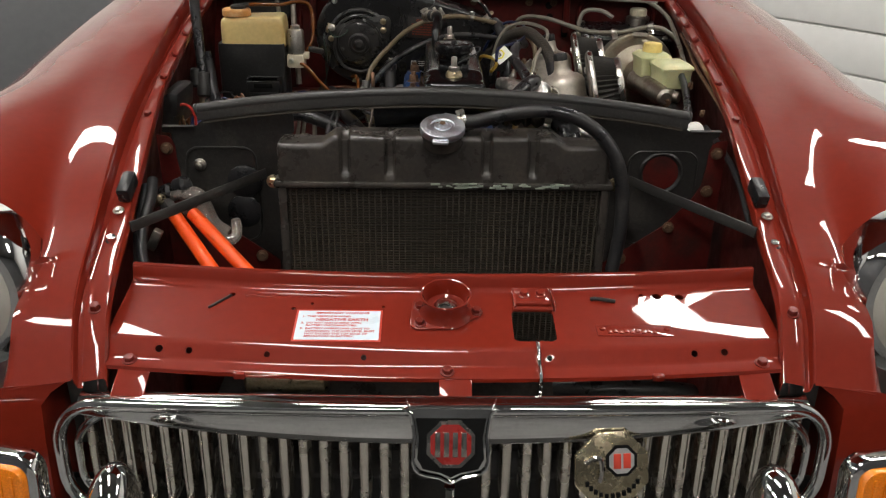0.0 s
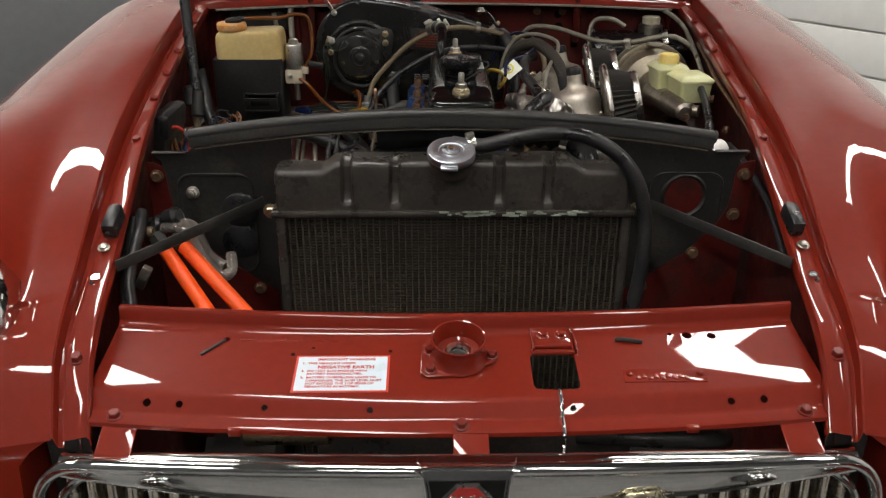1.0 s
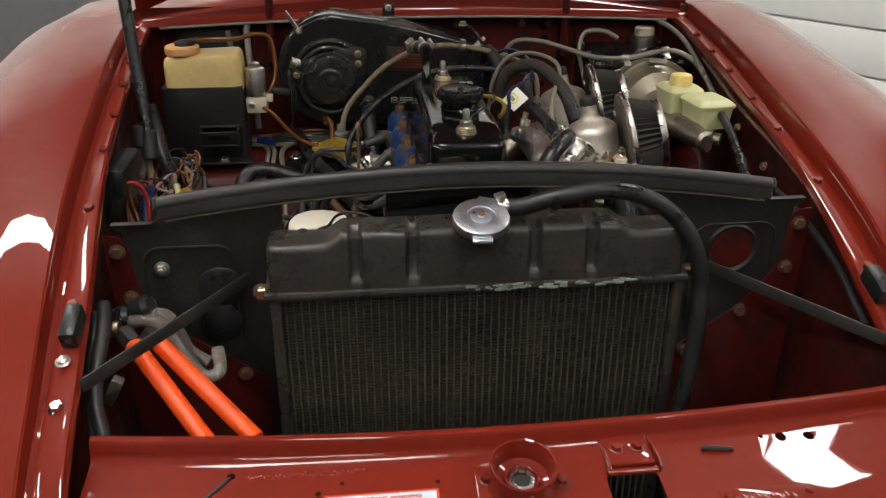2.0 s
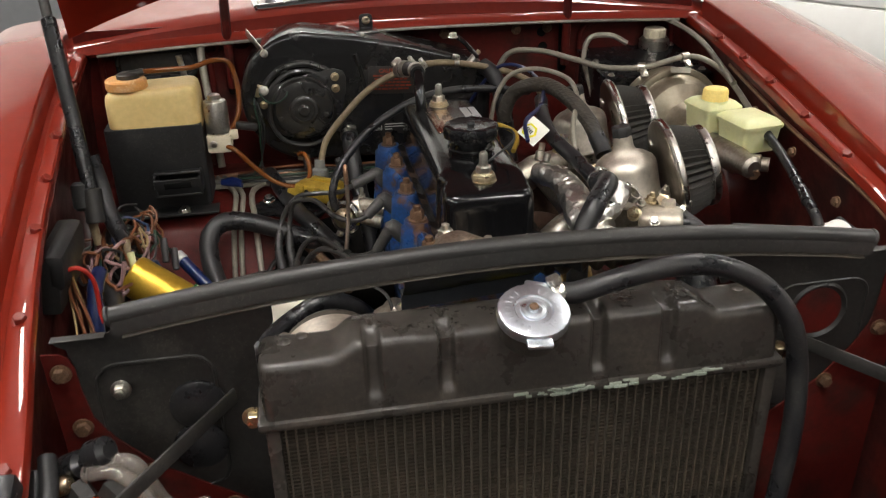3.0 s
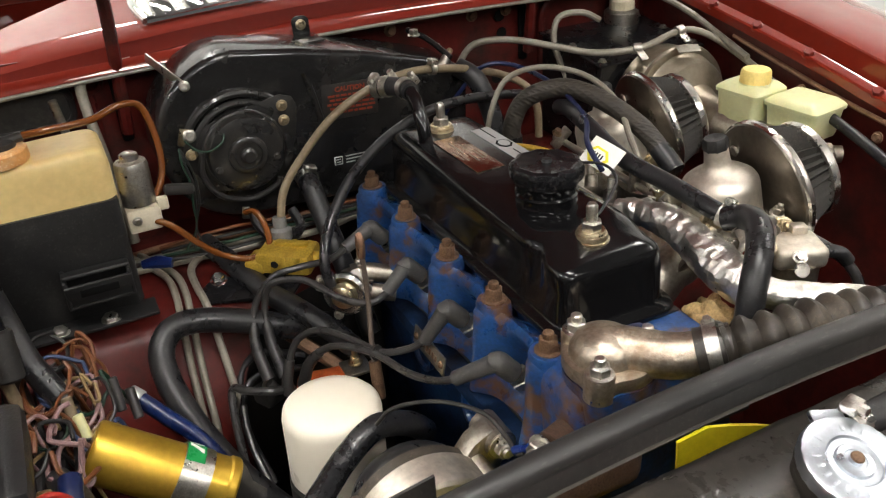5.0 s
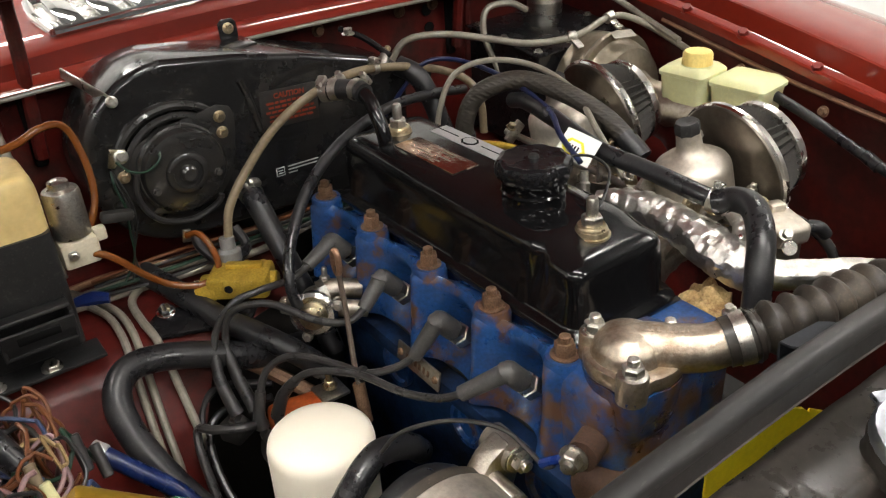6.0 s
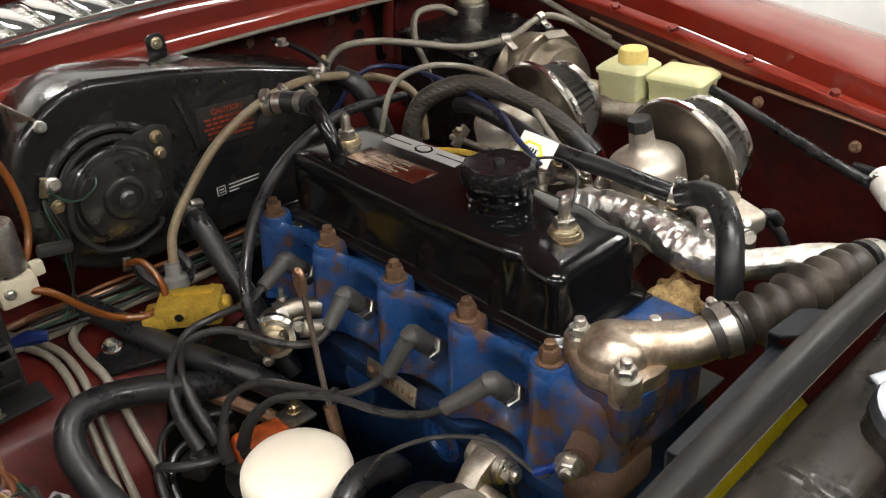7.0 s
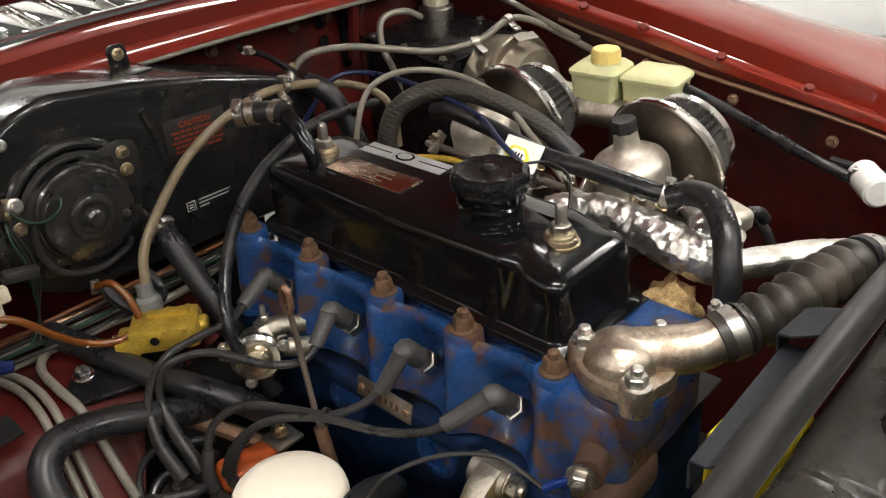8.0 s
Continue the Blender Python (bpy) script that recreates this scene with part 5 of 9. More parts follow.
def fan_and_duct():
    f = thing("cooling_fan", (0.0, 0.405, 0.640), "yellow plastic cooling fan behind the radiator", "fan")
    part("hub", lathe([(0.04, 0), (0.04, 0.02), (0.03, 0.026), (0, 0.026)], (0.0, 0.415, 0.640), (0, -1, 0), 28), FAN_YELLOW, f)
    for k in range(7):
        a = radians(79 + 51.4 * k)
        rows = []
        for i in range(8):
            r = 0.038 + 0.142 * i / 7
            w = 0.022 + 0.027 * i / 7
            row = []
            for j in range(6):
                q = (j / 5 - 0.5) * 2 * w
                tilt = 0.015 * (j / 5 - 0.5) * 2
                cut = 0.016 * (j / 2.5 - 1) ** 4 * (i / 7) ** 3
                p = V(((r - cut) * math.cos(a) - q * math.sin(a), 0, (r - cut) * math.sin(a) + q * math.cos(a)))
                row.append(V((p.x, 0.400 + tilt, 0.640 + p.z)))
            rows.append(row)
        part("blade", sheet(rows, 0.003), FAN_YELLOW, f)
    # folded deflector plate behind the seal
    d = thing("air_deflector", (-0.03, 0.37, 0.88), "worn grey sheet-metal deflector plate behind the bonnet seal", "deflector")
    rows = []
    for i in range(21):
        x = -0.115 + 0.130 * i / 20
        zs = seal_z(x)
        zb = lin(x, (-0.115, 0.015), (0.879, 0.888))
        yb = 0.387
        rows.append([V((x, 0.3465, zs - 0.016)), V((x, 0.352, zs - 0.022 - 0.3 * max(0, zs - 0.022 - zb))), V((x, yb - 0.012, zb + 0.001)), V((x, yb - 0.001, zb)), V((x, yb, zb - 0.003)), V((x, yb - 0.001, zb - 0.022))])
    part("plate", sheet(rows, 0.0018), WORN_GREY, d)
    rows = []
    for i in range(9):
        x = 0.006 + 0.052 * i / 8
        zs = seal_z(x)
        yb = 0.389 - 0.004 * i / 8 - 0.016 * max(0.0, (i - 6.5) / 1.5)
        rows.append([V((x, 0.3470, zs - 0.012)), V((x, 0.354, zs - 0.020)), V((x, yb - 0.010, 0.902)), V((x, yb - 0.001, 0.901)), V((x, yb, 0.898)), V((x, yb - 0.001, 0.886))])
    part("tab", sheet(rows, 0.0018), WORN_GREY, d)


fan_and_duct()


def alternator():
    a = thing("alternator", (-0.165, 0.52, 0.64), "alloy alternator beside the block with a black fan", "alternator")
    c = V((-0.181, 0.0, 0.710))
    part("rear_cover", lathe([(0.056, 0.0), (0.057, 0.003), (0.0555, 0.016), (0.050, 0.026), (0.040, 0.032), (0.0, 0.034)], (c.x, 0.547, c.z), (0, 1, 0), 36), RUBBER_SHINY, a, "gloss black rear cover")
    part("stator", lathe([(0.0625, 0.0), (0.0625, 0.012)], (c.x, 0.536, c.z), (0, 1, 0), 40), CORE, a)
    part("front_bracket", lathe([(0.048, 0.010), (0.0485, 0.001), (0.050, -0.001), (0.0600, -0.0015), (0.0635, 0.001), (0.0645, 0.005), (0.0645, 0.034), (0.063, 0.036)], (c.x, 0.501, c.z), (0, 1, 0), 48, close=False), DASHPOT, a)
    part("bracket_back", lathe([(0.0, 0.0), (0.0625, 0.0), (0.0625, 0.003)], (c.x, 0.533, c.z), (0, 1, 0), 40), BAY_DARK, a)
    for q in (148, 32):
        part("through_bolt", hexbolt((c.x + 0.0645 * math.cos(radians(q)), 0.503, c.z + 0.0645 * math.sin(radians(q))), (0, -1, 0), 0.006, 0.006), ZINC, a)
        part("bolt_lug", rod((c.x + 0.0645 * math.cos(radians(q)), 0.503, c.z + 0.0645 * math.sin(radians(q))), (c.x + 0.0645 * math.cos(radians(q)), 0.545, c.z + 0.0645 * math.sin(radians(q))), 0.0085, 16, None, 0.002), ALLOY, a)
    ear = [(0.0, 0.0), (0.05, -0.005), (0.075, 0.02), (0.085, 0.05), (0.07, 0.07), (0.05, 0.06), (0.03, 0.035), (0.0, 0.03)]
    part("adjusting_ear", prism(ear, 0.022, frame_at((-0.178, 0.557, 0.703), (1, 0, 0.0), (0, 0, 1)), 0.004), ALLOY, a)
    part("pivot_boss", lathe([(0.014, 0), (0.014, 0.034)], (-0.104, 0.530, 0.757), (0, 1, 0), 18), ALLOY, a)
    part("pivot_bolt", hexbolt((-0.104, 0.530, 0.757), (0, -1, 0), 0.009, 0.008, True, 0.004), ZINC, a)
    part("pulley", lathe([(0.03, 0), (0.036, 0.002), (0.030, 0.008), (0.036, 0.014), (0.03, 0.016), (0.012, 0.018), (0, 0.018)], (c.x, 0.496, c.z), (0, -1, 0), 30), ZINC, a)
    part("fan_disc", lathe([(0.0, 0.0), (0.041, 0.0), (0.0425, 0.0008), (0.043, 0.003)], (c.x, 0.4985, c.z), (0, 1, 0), 40), DASHPOT, a, "bright fan disc")
    for k in range(12):
        q = radians(30 * k + 8)
        part("fan_vane", box((c.x + 0.042 * math.cos(q), 0.510, c.z + 0.042 * math.sin(q)), (0.010, 0.016, 0.002), 0.0005, Matrix.Rotation(-q, 4, "Y")), BLACK_SATIN, a)
    # earth wire with a blue terminal
    w = thing("wire", (-0.13, 0.53, 0.79), "thin black wire with a blue crimped terminal", "wire")
    part("cable", tube([(-0.19, 0.60, 0.765), (-0.175, 0.59, 0.785), (-0.145, 0.565, 0.797), (-0.118, 0.535, 0.795), (-0.112, 0.507, 0.787), (-0.115, 0.487, 0.788), (-0.113, 0.478, 0.795)], 0.002, 8, 6), BLACK_SATIN, w)
    part("terminal", rod((-0.116, 0.490, 0.789), (-0.107, 0.472, 0.803), 0.0038, 10, None, 0.001), BLUE_PLASTIC, w, "blue crimp sleeve")
    # split conduit loom
    solo("cable_conduit", tube([(-0.128, 0.640, 0.700), (-0.150, 0.625, 0.730), (-0.185, 0.617, 0.747), (-0.2165, 0.606, 0.738), (-0.245, 0.588, 0.728), (-0.272, 0.566, 0.718), (-0.300, 0.53, 0.69), (-0.315, 0.49, 0.64)], 0.0118, 16, 6, ribs=(0.02, 0.0002)), RUBBER, "black corrugated cable conduit curving past the oil filter", "conduit")
    o = thing("oil_filter", (-0.207, 0.678, 0.60), "cream-white spin-on oil filter canister", "oil filter")
    ax = V((0.02, 0.02, 1))
    part("canister", lathe([(0.044, -0.085), (0.0485, -0.08), (0.0485, -0.012), (0.047, -0.005), (0.043, -0.0005), (0.034, 0.002), (0.018, 0.0035), (0, 0.0038)], (-0.207, 0.678, 0.742), ax, 48), CREAM, o)
    # black base added so the filter's lower end stays dark in the gap
    part("black_base", lathe([(0.05, -0.14), (0.05, -0.085)], (-0.207, 0.678, 0.742), ax, 36), BLACK_SATIN, o)


alternator()


# ---- carburettors ----
def carburettor(dx, dy):
    c = thing("carburettor", (0.2 + dx, 0.605 + dy, 0.83), "satin alloy carburettor with a domed dashpot", "carburettor", "carburettors")
    ax = V((-0.16, 0.11, 1)).normalized()
    base = V((0.205 + dx, 0.613 + dy, 0.850))
    dash = [(0.030, -0.006), (0.0405, 0.0), (0.0405, 0.003), (0.0388, 0.006), (0.0382, 0.040), (0.0372, 0.0455), (0.0345, 0.050), (0.028, 0.0545), (0.020, 0.0575), (0.0150, 0.061), (0.0128, 0.066), (0.0118, 0.076), (0.0118, 0.080)]
    part("dashpot", lathe(dash, base, ax, 40), DASHPOT, c, "domed satin dashpot")
    part("damper_cap", lathe([(0.0118, 0.079), (0.0125, 0.081), (0.0125, 0.0895), (0.011, 0.092), (0.006, 0.0915), (0, 0.0905)], base, ax, 8), PLASTIC, c, "black hexagonal damper cap")
    part("body", box(base + V((0.004, 0, -0.024)), (0.07, 0.058, 0.04), 0.008), ALLOY, c)
    part("throat", lathe([(0.028, -0.05), (0.028, 0.035), (0.034, 0.036), (0.034, 0.042)], base + V((0.01, 0, -0.024)), (1, 0, 0), 24), ALLOY, c)
    part("float_bowl", lathe([(0.027, -0.03), (0.029, -0.026), (0.029, 0.004), (0.03, 0.008), (0.02, 0.012), (0, 0.012)], base + V((0.012, -0.045, -0.03)), (0.1, 0, 1), 24), ALLOY, c)
    for q in (-0.018, 0.018):
        part("screw", hexbolt(base + V((0.014, -0.045 + q, -0.02)), (0.1, 0, 1), 0.004, 0.004), PASSIVATED, c)
    part("lever", box(base + V((0.01, -0.036, -0.004)), (0.02, 0.004, 0.016), 0.001, Matrix.Rotation(0.5, 4, "Y")), ZINC, c)
    part("spindle_nut", hexbolt(base + V((0.030, -0.032, 0.002)), (0.3, -0.5, 0.8), 0.0065, 0.007, True, 0.005), PASSIVATED, c)
    part("stub", lathe([(0.006, 0), (0.006, 0.016), (0.0075, 0.018), (0.006, 0.022)], base + V((0.036, -0.03, -0.012)), (0.4, -0.6, 0.5), 14), PASSIVATED, c)
    # air filter: steel base disc, pleated cone and end ring
    f = thing("air_filter", (0.255 + dx, 0.612 + dy, 0.82), "conical pleated air filter with a bright steel base disc", "air filter", "air filters")
    at = V((0.248 + dx, 0.610 + dy, 0.877))
    fx = V((1.0, -0.12, 0.22)).normalized()
    part("base_disc", lathe([(0.02, -0.004), (0.061, -0.003), (0.067, -0.001), (0.069, 0.002), (0.069, 0.008), (0.0675, 0.010), (0.062, 0.010)], at, fx, 64), DISC, f, "stained steel base disc")
    part("rim_bead", lathe([(0.0685, 0.001), (0.0705, 0.003), (0.0705, 0.007), (0.0685, 0.009)], at, fx, 64), STAINLESS, f, "bright rolled rim")
    n = 40
    bm = bmesh.new()
    x = Matrix.Translation(at) @ to_axis(fx)
    rings = []
    for h, r0, r1 in ((0.008, 0.061, 0.055), (0.026, 0.0565, 0.050), (0.046, 0.049, 0.043)):
        ring = []
        for i in range(n * 2):
            a = math.pi * i / n
            r = r0 if i % 2 == 0 else r1
            ring.append(bm.verts.new(x @ V((r * math.cos(a), r * math.sin(a), h))))
        rings.append(ring)
    for a, b in zip(rings, rings[1:]):
        for i in range(2 * n):
            bm.faces.new((a[i], a[(i + 1) % (2 * n)], b[(i + 1) % (2 * n)], b[i]))
    part("pleated_element", bm, GAUZE, f, "dark pleated gauze", 20)
    part("end_ring", lathe([(0.0485, 0.044), (0.051, 0.0455), (0.051, 0.0525), (0.049, 0.055), (0.042, 0.0555), (0.035, 0.053), (0, 0.053)], at, fx, 56), STAINLESS, f, "bright end ring")
    part("disc_bolt", hexbolt(at + V((-0.003, -0.03, -0.035)), -fx, 0.006, 0.004), ZINC, f)
    part("disc_bolt", hexbolt(at + V((-0.003, 0.035, 0.03)), -fx, 0.006, 0.004), ZINC, f)


carburettor(0, 0)
carburettor(0.004, 0.190)


def inlet_side():
    m = thing("inlet_manifold", (0.13, 0.66, 0.80), "grimy alloy inlet manifold between engine and carburettors", "manifold")
    for y in (0.60, 0.79):
        part("runner", tube([(0.09, y - 0.01, 0.80), (0.13, y, 0.825), (0.17, y, 0.833)], 0.022, 18, 5), ALLOY, m)
    part("balance_pipe", tube([(0.135, 0.58, 0.828), (0.135, 0.68, 0.832), (0.135, 0.81, 0.828)], 0.015, 16, 4), ALLOY, m)
    ex = thing("exhaust_manifold", (0.15, 0.66, 0.70), "rusty cast-iron exhaust manifold", "manifold")
    for y in (0.54, 0.69, 0.84):
        part("branch", tube([(0.09, y, 0.785), (0.135, y, 0.77), (0.165, (y + 0.69) / 2, 0.71), (0.165, 0.69, 0.60)], 0.024, 16, 5), RUST, ex)
    # foil-wrapped pipe
    fo = thing("foil_wrapped_pipe", (0.14, 0.52, 0.86), "pipe wrapped in crumpled silver foil", "pipe")
    def crumple(bm, f, h):
        for v in bm.verts:
            v.co += V((noise.noise(v.co * 3 * f), noise.noise(v.co * 3 * f + V((5, 0, 0))), noise.noise(v.co * 3 * f + V((0, 3, 0))))) * h * 0.35
            v.co += V((noise.noise(v.co * f), noise.noise(v.co * f + V((7, 0, 0))), noise.noise(v.co * f + V((0, 9, 0))))) * h
        return bm
    part("wrap", crumple(tube([(0.092, 0.640, 0.882), (0.106, 0.615, 0.885), (0.114, 0.585, 0.883), (0.114, 0.555, 0.879), (0.112, 0.523, 0.874), (0.114, 0.497, 0.869), (0.120, 0.482, 0.866)], lambda f: 0.0115 + 0.0085 * min(1.0, f * 1.5), 34, 20), 110, 0.0022), FOIL, fo, "crumpled silver foil", 9)
    part("pipe_wrap", crumple(tube([(0.112, 0.500, 0.866), (0.13, 0.471, 0.864), (0.159, 0.446, 0.864), (0.193, 0.423, 0.861), (0.22, 0.40, 0.855)], 0.0132, 26, 18), 110, 0.0012), FOIL, fo, "crumpled silver foil", 9)
    part("branch_wrap", crumple(tube([(0.118, 0.508, 0.872), (0.130, 0.503, 0.882), (0.142, 0.510, 0.893), (0.148, 0.522, 0.902)], lambda f: 0.0125 + 0.005 * f * f, 26, 14), 110, 0.0018), FOIL, fo, "crumpled silver foil", 9)
    part("wrap_mouth", lathe([(0.0185, -0.003), (0.0195, 0.0), (0.0185, 0.002), (0.0165, 0.001), (0.0150, -0.006)], (0.147, 0.521, 0.901), (0.35, 0.75, 0.6), 28, close=False), FOIL, fo, "open foil mouth", 9)
    # scorched wadding below
    bm = bmesh.new()
    bmesh.ops.create_icosphere(bm, subdivisions=4, radius=1)
    for v in bm.verts:
        k = 1 + 0.45 * noise.noise(v.co * 1.9) + 0.16 * noise.noise(v.co * 4.5) + 0.05 * noise.noise(v.co * 11)
        v.co = V((0.100 + v.co.x * 0.018 * k, 0.514 + v.co.y * 0.025 * k, 0.814 + v.co.z * 0.030 * k))
    solo("heat_wadding", bm, INSULATION, "scorched yellow-brown wadding by the exhaust", "wadding", angle=80)
    # black breather hose with the paper tag, and its elbow
    h = thing("breather_hose", (0.12, 0.58, 0.92), "shiny black rubber breather hose with metal clips", "hose")
    part("straight", tube([(0.150, 0.83, 0.918), (0.143, 0.80, 0.926), (0.124, 0.73, 0.929), (0.117, 0.667, 0.920), (0.125, 0.605, 0.914), (0.132, 0.55, 0.907), (0.142, 0.530, 0.903)], 0.0088, 16, 6), RUBBER_SHINY, h)
    part("elbow", tube([(0.132, 0.540, 0.905), (0.138, 0.522, 0.912), (0.128, 0.499, 0.916), (0.109, 0.477, 0.906), (0.093, 0.464, 0.884), (0.086, 0.458, 0.855), (0.084, 0.455, 0.81)], 0.0115, 18, 6), RUBBER_SHINY, h)
    clamp("hose_clip", (0.134, 0.543, 0.906), (0.35, -0.9, -0.2), 0.0100, turn=1.2)
    clamp("hose_clip", (0.168, 0.522, 0.893), (0.5, -0.4, 0.8), 0.008, turn=0.3)
    # paper tag hung on the hose
    t = thing("paper_tag", (0.085, 0.67, 0.93), "white paper oil-change tag with a yellow mark", "tag")
    x = frame_at((0.0945, 0.671, 0.927), (0.39, -0.86, -0.34), (0.75, 0.1, 0.64))
    rows = []
    for i in range(9):
        u = -0.018 + 0.036 * i / 8
        rows.append([x @ V((u, v, 0.002 - 26.0 * (u - 0.018) ** 2 * 0.12)) for v in (-0.0145, -0.005, 0.005, 0.0145)])
    part("paper", sheet(rows, 0.0004), PAPER, t)
    hexa = [(0.0125 * math.cos(a * math.pi / 3), 0.010 * math.sin(a * math.pi / 3)) for a in range(6)]
    p = part("mark", prism(hexa, 0.0003, x @ Matrix.Translation((-0.003, -0.003, 0.0016))), INK_YELLOW, t)
    part("mark_field", prism([(a * 0.72, b * 0.72) for a, b in hexa], 0.0003, x @ Matrix.Translation((-0.003, -0.003, 0.0021))), PAPER, p)
    for k in range(4):
        part("bar", box((-0.0075 + 0.003 * k, -0.003, 0.0026), (0.0016, 0.005, 0.0003), 0), INK_BLACK, p).matrix_basis = x
    # braided fuel hose looping to the rear carburettor
    fh = thing("fuel_hose", (0.15, 0.80, 0.92), "thick black braided rubber hose looping over the carburettors", "hose")
    run = [(0.108, 0.862, 0.860), (0.106, 0.862, 0.895), (0.120, 0.852, 0.928), (0.152, 0.822, 0.943), (0.172, 0.77, 0.936), (0.186, 0.72, 0.916), (0.192, 0.675, 0.885)]
    part("hose", tube(run, 0.0106, 18, 7), BRAID, fh)
    part("end_sleeve", tube([(0.189, 0.70, 0.903), (0.1915, 0.683, 0.891), (0.192, 0.675, 0.885)], 0.0114, 16, 3), RUBBER, fh)
    part("end_sleeve", tube([(0.108, 0.862, 0.86), (0.107, 0.862, 0.872), (0.1065, 0.862, 0.882)], 0.0114, 16, 3), RUBBER, fh)
    solo("fuel_hose", tube([(0.232, 0.556, 0.862), (0.245, 0.540, 0.853), (0.259, 0.522, 0.842), (0.271, 0.503, 0.822), (0.279, 0.490, 0.785)], 0.0052, 12, 6), LEAD, "grey rubber fuel hose", "hose")
    clamp("hose_clip", (0.243, 0.543, 0.8565), (0.5, -0.7, -0.3), 0.0066, turn=0.4, w=0.007)
    solo("vacuum_pipe", tube([(0.075, 1.0, 0.86), (0.095, 0.975, 0.905), (0.122, 0.96, 0.938), (0.150, 0.93, 0.942), (0.157, 0.85, 0.937), (0.128, 0.75, 0.936), (0.09, 0.69, 0.935), (0.083, 0.655, 0.92)], 0.0028, 10, 7), BLUE_WIRE, "dark blue thin pipe arching over the manifold", "pipe")
    solo("choke_cable", tube([(0.092, 0.905, 0.84), (0.100, 0.902, 0.90), (0.122, 0.90, 0.938), (0.158, 0.88, 0.951), (0.192, 0.84, 0.945), (0.185, 0.77, 0.935), (0.16, 0.71, 0.915), (0.15, 0.66, 0.88)], 0.0034, 10, 7), GREY_PIPE, "brown-grey choke cable arching to the carburettors", "cable")
    solo("yellow_cable", tube([(0.062, 0.812, 0.890), (0.067, 0.796, 0.900), (0.080, 0.772, 0.903), (0.090, 0.745, 0.902), (0.088, 0.725, 0.896), (0.078, 0.705, 0.89)], 0.0034, 10, 6), YELLOW_CAST, "yellow sleeved cable beside the rocker cover", "cable")
    fc = thing("float_chamber", (0.205, 0.525, 0.84), "alloy float chamber with a lever and brass unions", "float chamber")
    turn = Matrix.Rotation(radians(-24), 4, "Z")
    part("lid", box((0.207, 0.524, 0.858), (0.050, 0.042, 0.022), 0.007, turn, 3), DASHPOT, fc)
    part("bowl", lathe([(0.020, -0.035), (0.024, -0.030), (0.024, 0.0)], (0.207, 0.524, 0.850), (0, 0, 1), 26), ALLOY, fc)
    part("lid_boss", box((0.221, 0.536, 0.871), (0.016, 0.014, 0.010), 0.003, turn), DASHPOT, fc)
    part("tickler_lever", lathe([(0.0072, 0), (0.0072, 0.002), (0.0064, 0.003), (0, 0.003)], (0.188, 0.497, 0.856), (-0.5, -0.7, 0.4), 20), STAINLESS, fc)
    part("lever_screw", hexbolt((0.190, 0.503, 0.866), (-0.4, -0.6, 0.7), 0.0048, 0.005), ZINC, fc)
    for q, d, r_, m_ in (((0.222, 0.553, 0.866), (-0.4, -0.7, 0.5), 0.0068, PASSIVATED), ((0.232, 0.572, 0.868), (0, -0.3, 1), 0.0055, ZINC), ((0.203, 0.547, 0.871), (0.1, -0.2, 1), 0.0055, PASSIVATED),
                        ((0.189, 0.541, 0.872), (-0.2, -0.2, 1), 0.0045, ZINC), ((0.176, 0.528, 0.866), (-0.6, -0.6, 0.5), 0.0065, PASSIVATED), ((0.183, 0.553, 0.878), (0, 0, 1), 0.004, ZINC)):
        part("union_nut", hexbolt(q, d, r_, r_ * 1.2, True, r_ * 0.9), m_, fc)
    part("outlet_elbow", tube([(0.226, 0.512, 0.858), (0.241, 0.502, 0.856), (0.250, 0.498, 0.846)], 0.0062, 14, 5), RUBBER, fc, "black rubber elbow")
    part("return_spring", tube([(0.178, 0.56 + 0.0022 * k, 0.872) if k % 2 else (0.182, 0.56 + 0.0022 * k, 0.876) for k in range(14)], 0.0009, 6, 2), ZINC, fc, "coiled return spring")
    # linkage clutter
    k = thing("throttle_linkage", (0.15, 0.70, 0.87), "zinc-plated throttle rods and levers", "linkage")
    part("shaft", rod((0.158, 0.55, 0.866), (0.165, 0.86, 0.868), 0.004), ZINC, k)
    for i, y in enumerate((0.56, 0.585, 0.64, 0.66, 0.70, 0.76, 0.84)):
        part("lever", box((0.16, y, 0.874), (0.028, 0.005, 0.014), 0.0015, Matrix.Rotation(0.4 * i, 4, "Y")), (ZINC, PASSIVATED)[i % 2], k)
        part("screw", hexbolt((0.152 + 0.006 * (i % 3), y - 0.003, 0.882), (0.2, -0.4, 1), 0.0045, 0.005), (PASSIVATED, ZINC)[i % 2], k)
    for i, y in enumerate((0.60, 0.63, 0.68, 0.72)):
        part("fitting", lathe([(0.007, 0), (0.007, 0.012), (0.0045, 0.014), (0.0045, 0.024)], (0.112 + 0.006 * (i % 2), y, 0.868), (0.3, 0.2 * (i - 1), 1), 12), (PASSIVATED, ALLOY, ZINC, ALLOY)[i], k)


inlet_side()


